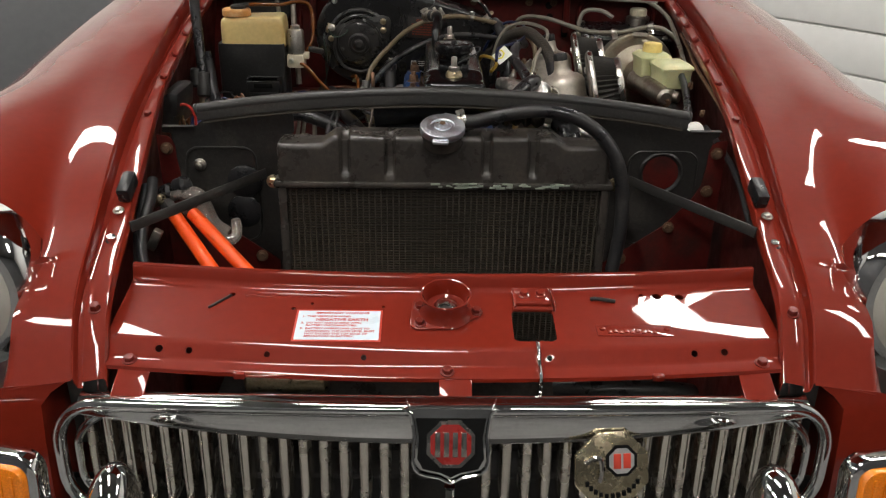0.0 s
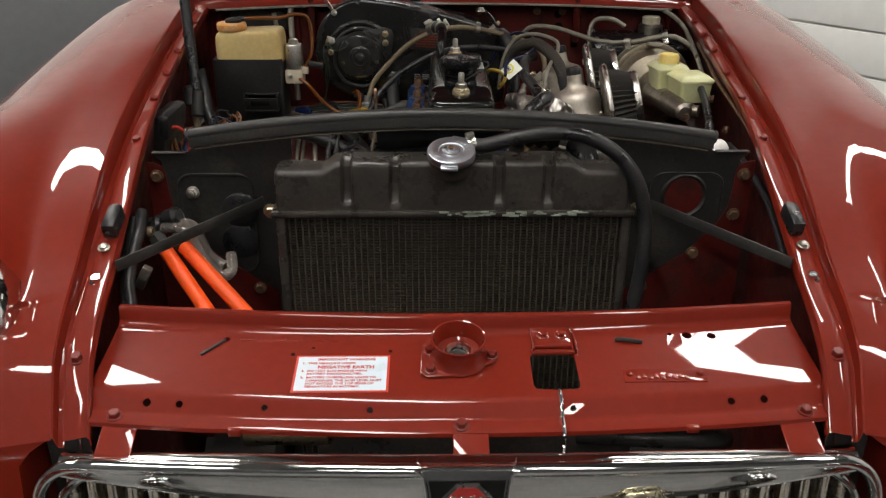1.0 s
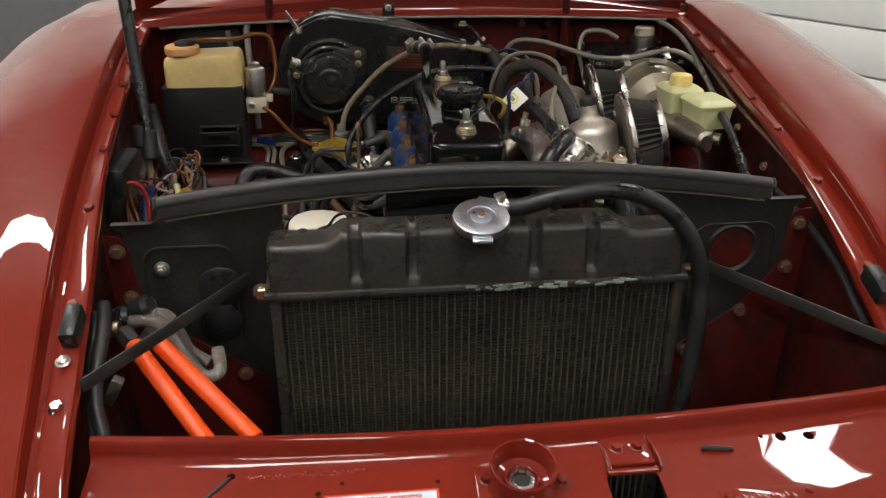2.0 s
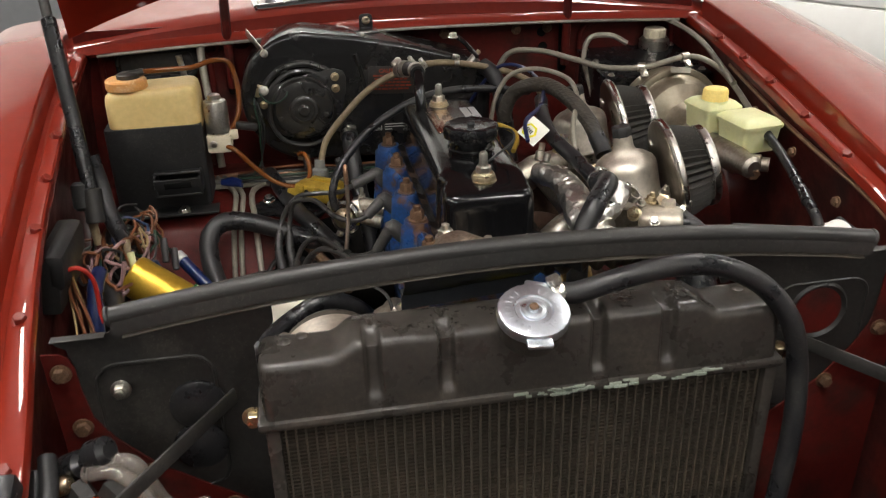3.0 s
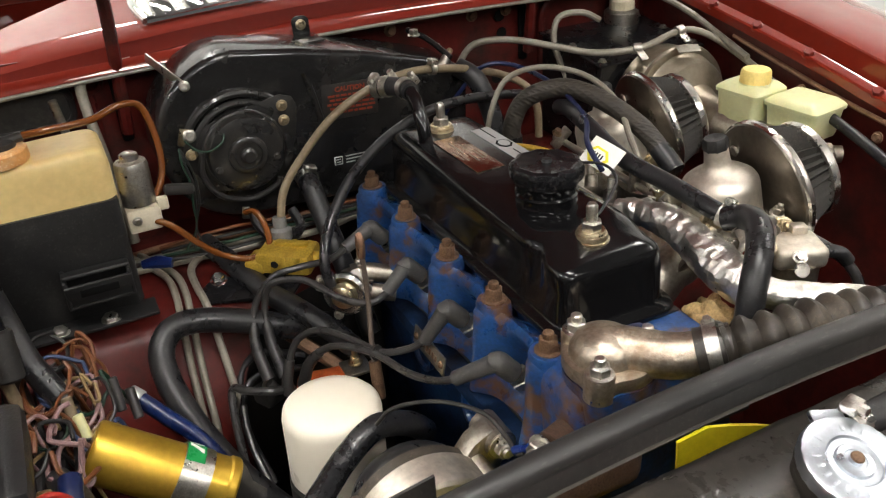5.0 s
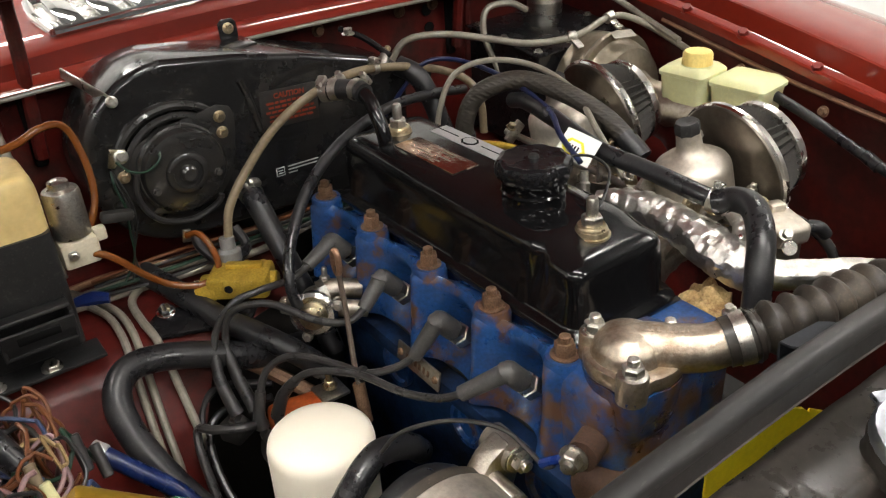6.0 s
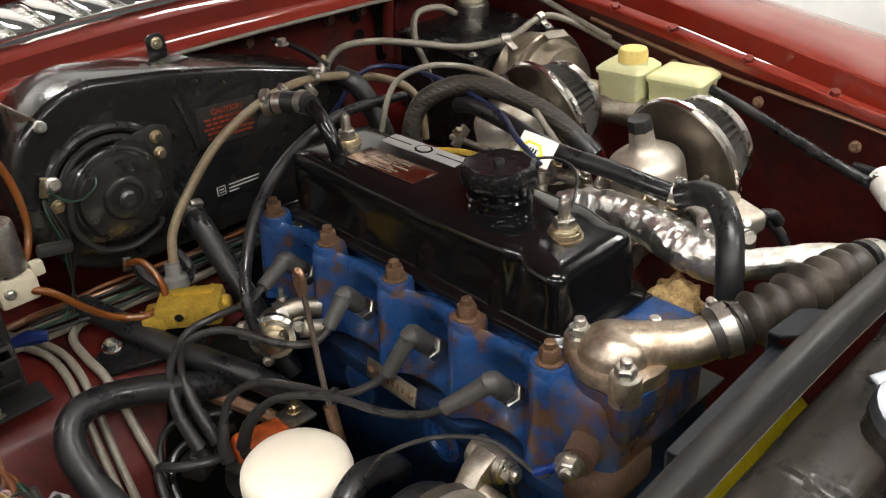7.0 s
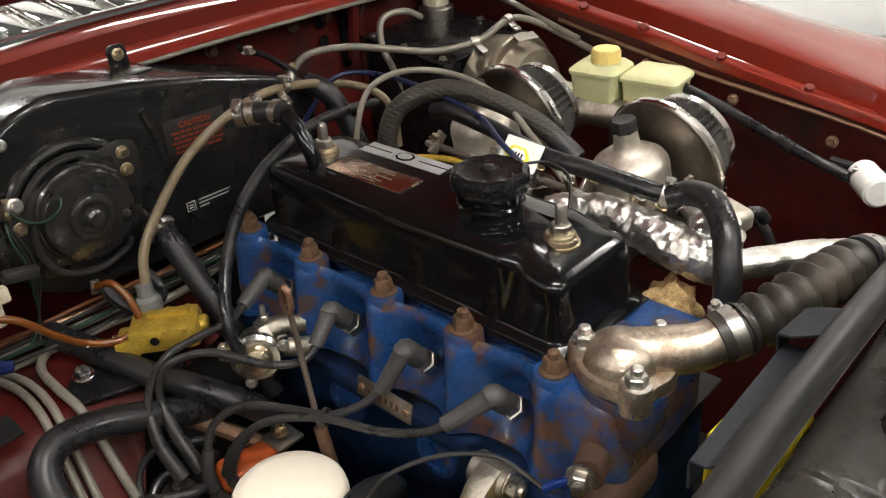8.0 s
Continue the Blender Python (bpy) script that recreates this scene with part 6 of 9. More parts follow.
# ---- brakes ----
def brakes():
    s = thing("brake_servo", (0.365, 0.88, 0.80), "dull gold-plated round brake servo", "brake servo")
    c = V((0.392, 0.905, 0.848))
    ax = V((0.05, -1, 0.05))
    part("drum", lathe([(0.05, -0.05), (0.072, -0.046), (0.0765, -0.040), (0.0775, -0.006), (0.081, -0.003), (0.0825, 0.001), (0.081, 0.005), (0.0765, 0.0065), (0.072, 0.006), (0.069, 0.010), (0.066, 0.022), (0.062, 0.028), (0.048, 0.033), (0.036, 0.038), (0.031, 0.046), (0.027, 0.060), (0.025, 0.095)], c, ax, 48), mat("dull_gold_plating", (0.34, 0.30, 0.23), 0.36, 0.85, dirt=(0.2, 0.155, 0.10), dirt_amount=0.6, scale=18, grain=0.1, bump=0.08), s)
    part("label", box(Z0, (0.03, 0.018, 0.0008), 0.0002, frame_at((0.392, 0.892, 0.9295), (0.9, -0.4, 0), (0.1, 0.4, 0.1))), GREY_PIPE, s, "small worn label")
    m = thing("master_cylinder", (0.40, 0.70, 0.82), "cast alloy brake master cylinder", "master cylinder")
    part("body", lathe([(0.02, 0), (0.022, 0.01), (0.019, 0.02), (0.019, 0.12), (0.015, 0.13), (0.015, 0.15), (0.01, 0.155)], (0.372, 0.80, 0.858), (0.12, -1, 0.0), 24), ALLOY, m)
    part("outlet", lathe([(0.013, 0), (0.013, 0.018), (0.010, 0.02), (0.010, 0.03)], (0.392, 0.672, 0.858), (0.7, -0.5, 0.0), 18), ALLOY, m)
    part("union", hexbolt((0.395, 0.66, 0.852), (-0.2, -1, -0.3), 0.009, 0.014, False), BOLT_RUST, m)
    r = thing("fluid_reservoir", (0.40, 0.745, 0.87), "yellowed translucent two-chamber brake fluid reservoir with a yellow cap", "reservoir")

    def tank(c, sx, sy, z0, z1, rot):
        q = Matrix.Translation((c[0], c[1], 0)) @ Matrix.Rotation(rot, 4, "Z")
        secs = []
        for z, f in ((z0, 0.84), (z0 + 0.004, 0.88), (z1 - 0.006, 0.97), (z1 - 0.005, 1.04), (z1 - 0.001, 1.05), (z1 + 0.001, 1.0), (z1 + 0.006, 0.8), (z1 + 0.007, 0.55)):
            secs.append([q @ V((a * f, b * f, z)) for a, b in rounded(sx, sy, 0.007, 4)])
        return loft(secs)
    part("front_chamber", tank((0.413, 0.712), 0.060, 0.070, 0.866, 0.905, 0.12), RESERVOIR, r)
    part("rear_chamber", tank((0.390, 0.775), 0.058, 0.060, 0.868, 0.911, 0.12), RESERVOIR, r)
    part("cap", lathe([(0.016, 0), (0.018, 0.002), (0.0175, 0.014), (0.0155, 0.0175), (0.010, 0.0185), (0, 0.0185)], (0.388, 0.768, 0.917), (0, 0, 1), 36, ripple=18, depth=0.02), YELLOW_CAP, r, "yellow screw cap")
    part("cap_collar", lathe([(0.02, 0), (0.018, 0.005)], (0.388, 0.768, 0.914), (0, 0, 1), 28), RESERVOIR, r)
    # pedal box cover
    b = thing("pedal_box", (0.38, 1.02, 0.78), "black steel pedal box cover with screws", "pedal box")
    poly = [(-0.085, 0.955), (0.085, 0.955), (0.085, 1.10), (-0.085, 1.10)]
    secs = []
    for z0, dz, ins in ((0.77, 0, 0), (0.900, 0.015, 0), (0.904, 0.015, 0.003)):
        secs.append([V((0.385 + (px * (1 - ins * 10)), py, z0 + dz * (1 if py > 1.0 else 0))) for px, py in poly])
    part("cover", loft(secs), BLACK, b)
    part("lid", box((0.385, 1.028, 0.9135), (0.18, 0.155, 0.003), 0.001, Matrix.Rotation(radians(5.5), 4, "X")), BLACK, b)
    for px, py in ((-0.078, 0.962), (0.0, 0.962), (0.078, 0.962), (-0.078, 1.09), (0.078, 1.09), (-0.08, 1.03), (0.08, 1.03)):
        part("screw", hexbolt((0.385 + px, py, 0.9155 + (py - 1.028) * 0.096), (0, 0, 1), 0.0045, 0.003), ZINC, b)
    t = thing("clutch_reservoir", (0.43, 1.085, 0.89), "tin clutch fluid reservoir with a cream plastic cap", "reservoir")
    part("tin", lathe([(0.026, 0), (0.026, 0.05), (0.023, 0.053), (0.016, 0.055)], (0.43, 1.085, 0.885), (0, 0, 1), 28), ZINC, t)
    part("cap", lathe([(0.0175, 0), (0.0185, 0.003), (0.0185, 0.015), (0.0155, 0.018), (0, 0.018)], (0.43, 1.085, 0.937), (0, 0, 1), 32, ripple=16, depth=0.03), PUMP_BASE, t)
    # servo vacuum pipe held by clips
    v = thing("vacuum_pipe", (0.3, 0.96, 0.92), "grey-green coated pipe held by metal clips", "pipe")
    part("pipe", tube([(0.130, 1.08, 0.86), (0.148, 1.078, 0.905), (0.170, 1.068, 0.934), (0.214, 1.04, 0.938), (0.26, 1.005, 0.929), (0.302, 0.97, 0.921), (0.356, 0.943, 0.925), (0.420, 0.948, 0.935), (0.452, 0.94, 0.932), (0.472, 0.90, 0.915), (0.462, 0.80, 0.89), (0.455, 0.72, 0.86)], 0.0046, 12, 7), GREY_PIPE, v)
    for q, d in (((0.350, 0.945, 0.9245), (0.9, -0.4, 0)), ((0.424, 0.948, 0.9352), (1, 0.1, 0.1))):
        part("clip", lathe([(0.006, -0.006), (0.0075, -0.006), (0.0075, 0.006), (0.006, 0.006)], q, d, 16), ZINC, v)
        part("clip_foot", box(V(q) + V((0.0, -0.012, -0.006)), (0.012, 0.018, 0.002), 0.0006, Matrix.Rotation(radians(30), 4, "X")), ZINC, v)
    solo("wiring_harness", tube([(0.42, 0.50, 0.845), (0.418, 0.42, 0.84), (0.41, 0.3, 0.825), (0.40, 0.2, 0.79)], 0.005, 10, 6), TAPE, "taped wiring harness along the inner wing", "wiring")
    # pipes along the right inner wing
    solo("brake_pipe", tube([(0.478, 0.90, 0.93), (0.468, 0.80, 0.915), (0.455, 0.70, 0.903), (0.446, 0.60, 0.893), (0.437, 0.50, 0.884), (0.43, 0.42, 0.872)], 0.0032, 8, 6), COPPER, "dull thin pipe clipped along the inner wing", "pipe")
    solo("brake_pipe", tube([(0.442, 1.105, 0.972), (0.462, 1.05, 0.962), (0.472, 0.99, 0.948), (0.472, 0.93, 0.930), (0.466, 0.86, 0.912)], 0.0045, 8, 6), GREY_PIPE, "grey pipe bending over the pedal box", "pipe")
    solo("brake_pipe", tube([(0.368, 1.055, 0.938), (0.340, 1.060, 0.952), (0.306, 1.068, 0.948), (0.294, 1.06, 0.915), (0.302, 1.04, 0.87), (0.31, 1.02, 0.82)], 0.0046, 8, 6), GREY_PIPE, "grey bent pipe by the bulkhead", "pipe")
    hs = thing("breather_duct", (0.40, 0.55, 0.86), "black corrugated hose with a taped joint on the inner wing", "hose")
    part("hose", tube([(0.425, 0.69, 0.893), (0.418, 0.63, 0.880), (0.405, 0.56, 0.863), (0.39, 0.50, 0.852), (0.372, 0.465, 0.852)], 0.0062, 14, 6), RUBBER, hs)
    part("joint", tube([(0.404, 0.553, 0.862), (0.398, 0.533, 0.857)], 0.0072, 14, 2), RUBBER_SHINY, hs)
    w = thing("washer_motor", (0.345, 0.44, 0.84), "white plastic flasher can with a metal clip", "relay")
    part("can", rod((0.394, 0.46, 0.850), (0.352, 0.428, 0.852), 0.016, 28, None, 0.003), mat("white_plastic", (0.75, 0.74, 0.7), 0.35, scale=20, grain=0.03), w)
    part("clip", box((0.378, 0.459, 0.853), (0.012, 0.010, 0.02), 0.002), ZINC, w)
    for y in (0.50, 0.62, 0.74):
        x, z = rail(y)
        part("clip_nut", hexbolt((CX + x - 0.03, y, z - 0.035), (-1, 0, 0.2), 0.005, 0.004), BOLT_RUST, hs)


brakes()


# ---- heater and bulkhead fittings ----
def heater():
    h = thing("heater", (-0.1, 1.04, 0.77), "gloss black heater box with a round blower motor", "heater")
    yf = 0.990
    out = []
    cxm, czm, R = -0.178, 0.902, 0.101
    for i in range(19):
        a = radians(262 - 172 * i / 18)
        out.append((cxm + R * math.cos(a), czm + R * math.sin(a)))
    out += [(-0.10, 0.992), (-0.02, 0.975), (0.06, 0.953), (0.098, 0.940), (0.112, 0.930), (0.116, 0.915), (0.112, 0.80), (0.10, 0.79)]
    m = frame_at((0, yf + 0.09, 0), (1, 0, 0), (0, 0, 1))
    part("casing", prism(out, 0.09, m, 0.008, 4), HEATER_BLACK, h, "gloss black pressed casing")
    # pressed groove and dimples
    part("groove", tube([(-0.100, yf - 0.001, 0.965), (-0.092, yf - 0.001, 0.935), (-0.085, yf - 0.001, 0.90)], 0.004, 8, 4), HEATER_BLACK, h)
    for x in (-0.045, -0.032):
        part("rivet", lathe([(0.003, 0), (0.002, 0.0015), (0, 0.002)], (x, yf - 0.0005, 0.970), (0, -1, 0), 10), HEATER_BLACK, h)
    # mounting clips
    def strap(a, b, w):
        a, b = V(a), V(b)
        x = frame_at((a + b) / 2, b - a, (0, 0.0, 1) if abs((b - a).z) < 0.5 * (b - a).length else (0, 1, 0))
        return box(Z0, ((b - a).length, w, 0.002), 0.0006, x)
    part("spring_clip", strap((-0.262, 1.055, 0.996), (-0.236, 0.988, 0.975), 0.011), ZINC, h)
    part("clip_screw", hexbolt((-0.236, 0.988, 0.975), (-0.2, -1, 0.2), 0.0045, 0.005), ZINC, h)
    part("spring_clip", tube([(0.062, 1.05, 0.975), (0.078, 1.02, 0.966), (0.092, 0.988, 0.948)], 0.004, 6, 4), HEATER_BLACK, h)
    part("clip_screw", hexbolt((0.062, 1.03, 0.972), (0, 0, 1), 0.006, 0.006), ZINC, h)
    part("bracket", box((-0.0725, 1.046, 0.9875), (0.030, 0.040, 0.003), 0.001), HEATER_BLACK, h)
    part("bracket_plate", prism(rounded(0.022, 0.026, 0.007), 0.003, frame_at((-0.0735, 1.0665, 0.998), (1, 0, 0), (0, 0.1, 1)), 0.0008), HEATER_BLACK, h)
    part("bracket_bolt", hexbolt((-0.0735, 1.0635, 1.001), (0, -1, 0.1), 0.0048, 0.004), PASSIVATED, h)
    # blower motor
    c = V((-0.185, yf, 0.891))
    mo = part("blower_motor", lathe([(a * 1.04, b * 0.78) for a, b in ((0.044, 0.0), (0.044, 0.030), (0.0415, 0.036), (0.036, 0.0385), (0.022, 0.0395), (0.021, 0.044), (0.0185, 0.046), (0.0155, 0.046), (0.0145, 0.043), (0.009, 0.043), (0.0085, 0.049), (0.006, 0.052), (0, 0.0525))], c + V((0, 0.004, 0)), (0, -1, 0), 48), MOTOR_BLACK, h, "round black blower motor")
    part("scroll_rim", tube([c + V((0.066 * math.cos(radians(a)), -0.003, 0.066 * math.sin(radians(a)))) for a in range(20, 185, 12)], 0.005, 8, 2), MOTOR_BLACK, h)
    part("scroll_rim", tube([c + V((0.056 * math.cos(radians(a)), -0.008, 0.056 * math.sin(radians(a)))) for a in range(30, 165, 12)], 0.004, 8, 2), MOTOR_BLACK, h)
    part("motor_plate", prism([(0.064, 0.052), (0.068, 0.042), (0.066, 0.020), (0.056, -0.022), (0.036, -0.046), (-0.010, -0.052), (-0.044, -0.040), (-0.062, -0.012), (-0.070, 0.004), (-0.066, 0.020), (-0.050, 0.034), (-0.010, 0.047), (0.050, 0.057)], 0.003, frame_at(c + V((0, -0.0085, 0)), (1, 0, 0), (0, 0, 1)), 0.001), MOTOR_BLACK, h)
    part("motor_flange", lathe([(0.049, 0.0), (0.049, 0.004), (0.047, 0.006), (0.042, 0.0065)], c + V((0, -0.011, 0)), (0, -1, 0), 40), MOTOR_BLACK, h)
    for dx, dz in ((0.051, 0.044), (0.051, 0.026), (-0.060, 0.008)):
        part("screw", hexbolt(c + V((dx, -0.0112, dz)), (0, -1, 0), 0.005, 0.005), PASSIVATED, h, "bright screw")
    for dx, dz in ((0.030, -0.010), (-0.032, -0.012), (0.0, 0.0)):
        part("rivet", hexbolt(c + V((dx * 1.1, -0.0255, dz)), (0, -1, 0), 0.0035, 0.003), BLACK_SATIN, mo)
    part("earth_tag", box(c + V((-0.062, -0.008, 0.028)), (0.016, 0.004, 0.020), 0.001, Matrix.Rotation(0.3, 4, "Y")), PASSIVATED, h)
    part("tag_screw", hexbolt(c + V((-0.058, -0.011, 0.030)), (0, -1, 0.2), 0.0055, 0.005), ZINC, h)
    part("motor_lead", tube([c + V((-0.05, -0.02, 0.012)), c + V((-0.052, -0.014, -0.02)), c + V((-0.035, -0.012, -0.05)), c + V((0.0, -0.010, -0.062)), c + V((0.03, -0.012, -0.052)), c + V((0.036, -0.014, -0.042))], 0.0035, 8, 6), LEAD, h)
    part("p_clip", box(c + V((-0.012, -0.012, -0.078)), (0.009, 0.004, 0.015), 0.001, Matrix.Rotation(0.2, 4, "Y")), ZINC, h)
    # outlet spigots with hoses
    part("spigot", rod((-0.118, 0.992, 0.846), (-0.119, 0.968, 0.846), 0.011, 18), HEATER_BLACK, h)
    # caution label and maker's mark
    x = frame_at((-0.046, yf - 0.0006, 0.921), (1, 0, -0.05), (0, 0, 1))
    lab = part("caution_label", box(Z0, (0.072, 0.044, 0.0006), 0.0002, x), BLACK_SATIN, h, "black label with orange lettering")
    part("lettering", text_mesh("CAUTION", 0.0085, x @ Matrix.Translation((0, 0.0145, 0.0006))), INK_ORANGE, lab)
    rg = random.Random(8)
    for k in range(5):
        yy = 0.007 - 0.0052 * k
        px = -0.030 + rg.uniform(0, 0.006)
        while px < 0.026:
            w = rg.uniform(0.004, 0.009)
            part("bar", box((px + w / 2, yy, 0.0006), (w, 0.0026, 0.0003), 0), INK_ORANGE, lab).matrix_basis = x
            px += w + 0.0016
    x = frame_at((-0.070, yf - 0.0006, 0.846), (1, 0, -0.02), (0, 0, 1))
    lg = part("maker_mark", box((0, 0, 0), (0.011, 0.011, 0.0005), 0.0002, x), INK_WHITE, h, "white maker's mark")
    part("mark_field", box((0, 0, 0.0004), (0.0085, 0.0085, 0.0004), 0, None), HEATER_BLACK, lg).matrix_basis = x
    part("mark_bar", box((0, 0.0016, 0.0008), (0.006, 0.0012, 0.0003), 0, None), INK_WHITE, lg).matrix_basis = x
    part("mark_bar", box((0, -0.0016, 0.0008), (0.006, 0.0012, 0.0003), 0, None), INK_WHITE, lg).matrix_basis = x
    for k, w in enumerate((0.040, 0.038, 0.012)):
        part("bar", box((0.010 + w / 2, 0.004 - 0.0042 * k, 0), (w, 0.0014, 0.0004), 0, None), INK_WHITE, lg).matrix_basis = x
    return h


heater()


def heater_hoses():
    solo("heater_hose", tube([(-0.119, 0.978, 0.846), (-0.120, 0.955, 0.838), (-0.117, 0.925, 0.805), (-0.112, 0.895, 0.765), (-0.105, 0.87, 0.72), (-0.1, 0.85, 0.68)], 0.0125, 16, 6), RUBBER, "black rubber heater hose running down from the heater", "hose")
    clamp("hose_clip", (-0.1195, 0.967, 0.843), (0, -0.9, -0.35), 0.0128, turn=1.2)
    solo("heater_hose", tube([(0.100, 0.985, 0.935), (0.112, 0.965, 0.925), (0.120, 0.95, 0.90), (0.124, 0.93, 0.86), (0.125, 0.90, 0.80)], 0.0125, 16, 6), RUBBER, "black rubber heater hose behind the rocker cover", "hose")
    hv = thing("bleed_valve", (0.09, 0.99, 0.945), "small brass and steel bleed valve", "valve")
    part("body", rod((0.075, 0.985, 0.936), (0.090, 0.995, 0.948), 0.006, 12, None, 0.001), ZINC, hv)
    part("tip", rod((0.090, 0.995, 0.948), (0.098, 1.0, 0.955), 0.004, 10, None, 0.001), PASSIVATED, hv)
    # pale hose from the yellow switch over to the manifold
    solo("pale_hose", tube([(-0.169, 0.929, 0.812), (-0.156, 0.940, 0.848), (-0.123, 0.945, 0.886), (-0.082, 0.945, 0.923), (-0.032, 0.945, 0.946), (0.015, 0.952, 0.952), (0.055, 0.962, 0.947), (0.105, 0.968, 0.936), (0.15, 0.962, 0.922), (0.178, 0.948, 0.905), (0.186, 0.935, 0.88), (0.186, 0.93, 0.84)], 0.0049, 14, 7), PALE_HOSE, "pale grey braided hose arching across the bulkhead", "hose")
    clamp("hose_clip", (0.052, 0.961, 0.948), (1, 0.2, -0.1), 0.0063, w=0.008, turn=1.6)
    g = thing("pipe_grommet", (-0.168, 0.943, 0.788), "grey rubber connector on the yellow switch", "connector")
    part("cuff", lathe([(0.012, 0), (0.0128, 0.002), (0.0128, 0.012), (0.0115, 0.0135), (0.0085, 0.0155), (0.008, 0.028)], (-0.171, 0.926, 0.793), (0.05, 0.15, 1), 22), GREY_CUFF, g)
    # tee piece joining the breather pipe
    t = thing("breather_joint", (-0.022, 0.88, 0.96), "short black hose joining the breather pipe", "hose")
    part("hose", tube([(-0.040, 0.905, 0.958), (-0.032, 0.893, 0.961), (-0.023, 0.872, 0.963), (-0.022, 0.86, 0.962)], 0.0105, 16, 5), RUBBER, t)
    clamp("hose_clip", (-0.034, 0.896, 0.9605), (0.45, -0.8, 0.1), 0.0108, turn=0.5)
    clamp("hose_clip", (-0.0225, 0.871, 0.963), (0.1, -1, 0), 0.0108, turn=0.6)
    clamp("hose_clip", (-0.040, 0.906, 0.958), (0.5, -0.8, 0.1), 0.0108, turn=2.0)
    # thinner black vent hose
    solo("vent_hose", tube([(-0.156, 0.80, 0.79), (-0.158, 0.806, 0.815), (-0.143, 0.825, 0.845), (-0.105, 0.855, 0.878), (-0.055, 0.878, 0.904), (0.0, 0.892, 0.920), (0.055, 0.91, 0.920), (0.115, 0.93, 0.910), (0.165, 0.94, 0.9)], 0.0058, 12, 7), RUBBER, "thin black rubber hose looping over the engine's rear", "hose")
    # large hose on the near side
    h = thing("demister_hose", (-0.3, 0.82, 0.72), "thick black rubber hose bent beside the footwell", "hose")
    part("hose", tube([(-0.14, 0.842, 0.715), (-0.19, 0.836, 0.730), (-0.240, 0.842, 0.750), (-0.287, 0.848, 0.765), (-0.318, 0.844, 0.768), (-0.336, 0.828, 0.756), (-0.338, 0.802, 0.736), (-0.328, 0.766, 0.707), (-0.302, 0.727, 0.66), (-0.262, 0.69, 0.61), (-0.22, 0.66, 0.56)], 0.0135, 18, 6), RUBBER, h)
    part("joint", tube([(-0.21, 0.836, 0.737), (-0.185, 0.836, 0.728)], 0.0148, 18, 2), RUBBER, h)
    # dark hose down to the tap under the yellow switch
    solo("heater_hose", tube([(-0.250, 0.985, 0.784), (-0.230, 0.930, 0.774), (-0.210, 0.874, 0.762), (-0.188, 0.838, 0.752), (-0.162, 0.80, 0.735), (-0.14, 0.785, 0.71)], 0.0125, 16, 6), RUBBER, "black rubber hose lying on the shelf", "hose")
    # mounting plate with a bright bolt
    mp = thing("mounting_bracket", (-0.22, 0.90, 0.75), "black steel bracket with a bright bolt", "bracket")
    part("plate", prism([(-0.035, -0.02), (0.06, -0.026), (0.075, 0.0), (0.05, 0.025), (-0.03, 0.018), (-0.045, 0)], 0.006, frame_at((-0.235, 0.905, 0.755), (1, -0.25, -0.02), (0.2, 1, 0.2)), 0.002), BLACK, mp)
    part("bolt", hexbolt((-0.252, 0.922, 0.765), (-0.1, -0.3, 1), 0.0075, 0.006), CHROME, mp)


heater_hoses()


def low_cables():
    """Black cables in the dark beside the oil filter."""
    c = thing("low_tension_cables", (-0.25, 0.74, 0.66), "black cables looping low beside the oil filter", "cables")
    part("cable", tube([(-0.20, 0.80, 0.70), (-0.245, 0.825, 0.69), (-0.268, 0.81, 0.675), (-0.275, 0.77, 0.65), (-0.27, 0.72, 0.62)], 0.004, 10, 6), RUBBER_SHINY, c)
    part("cable", tube([(-0.19, 0.82, 0.70), (-0.235, 0.85, 0.70), (-0.262, 0.845, 0.68), (-0.272, 0.80, 0.64), (-0.262, 0.75, 0.60)], 0.0045, 10, 6), RUBBER_SHINY, c)
    part("terminal_block", box((-0.235, 0.815, 0.672), (0.036, 0.026, 0.022), 0.004, Matrix.Rotation(0.5, 4, "Z")), BLACK_SATIN, c)
    part("terminal_screw", hexbolt((-0.24, 0.81, 0.684), (0, 0, 1), 0.0045, 0.004), ZINC, c)
    part("earth_strap", tube([(-0.16, 0.79, 0.69), (-0.185, 0.82, 0.71), (-0.20, 0.85, 0.715)], 0.008, 10, 5), BOLT_RUST, c)


low_cables()


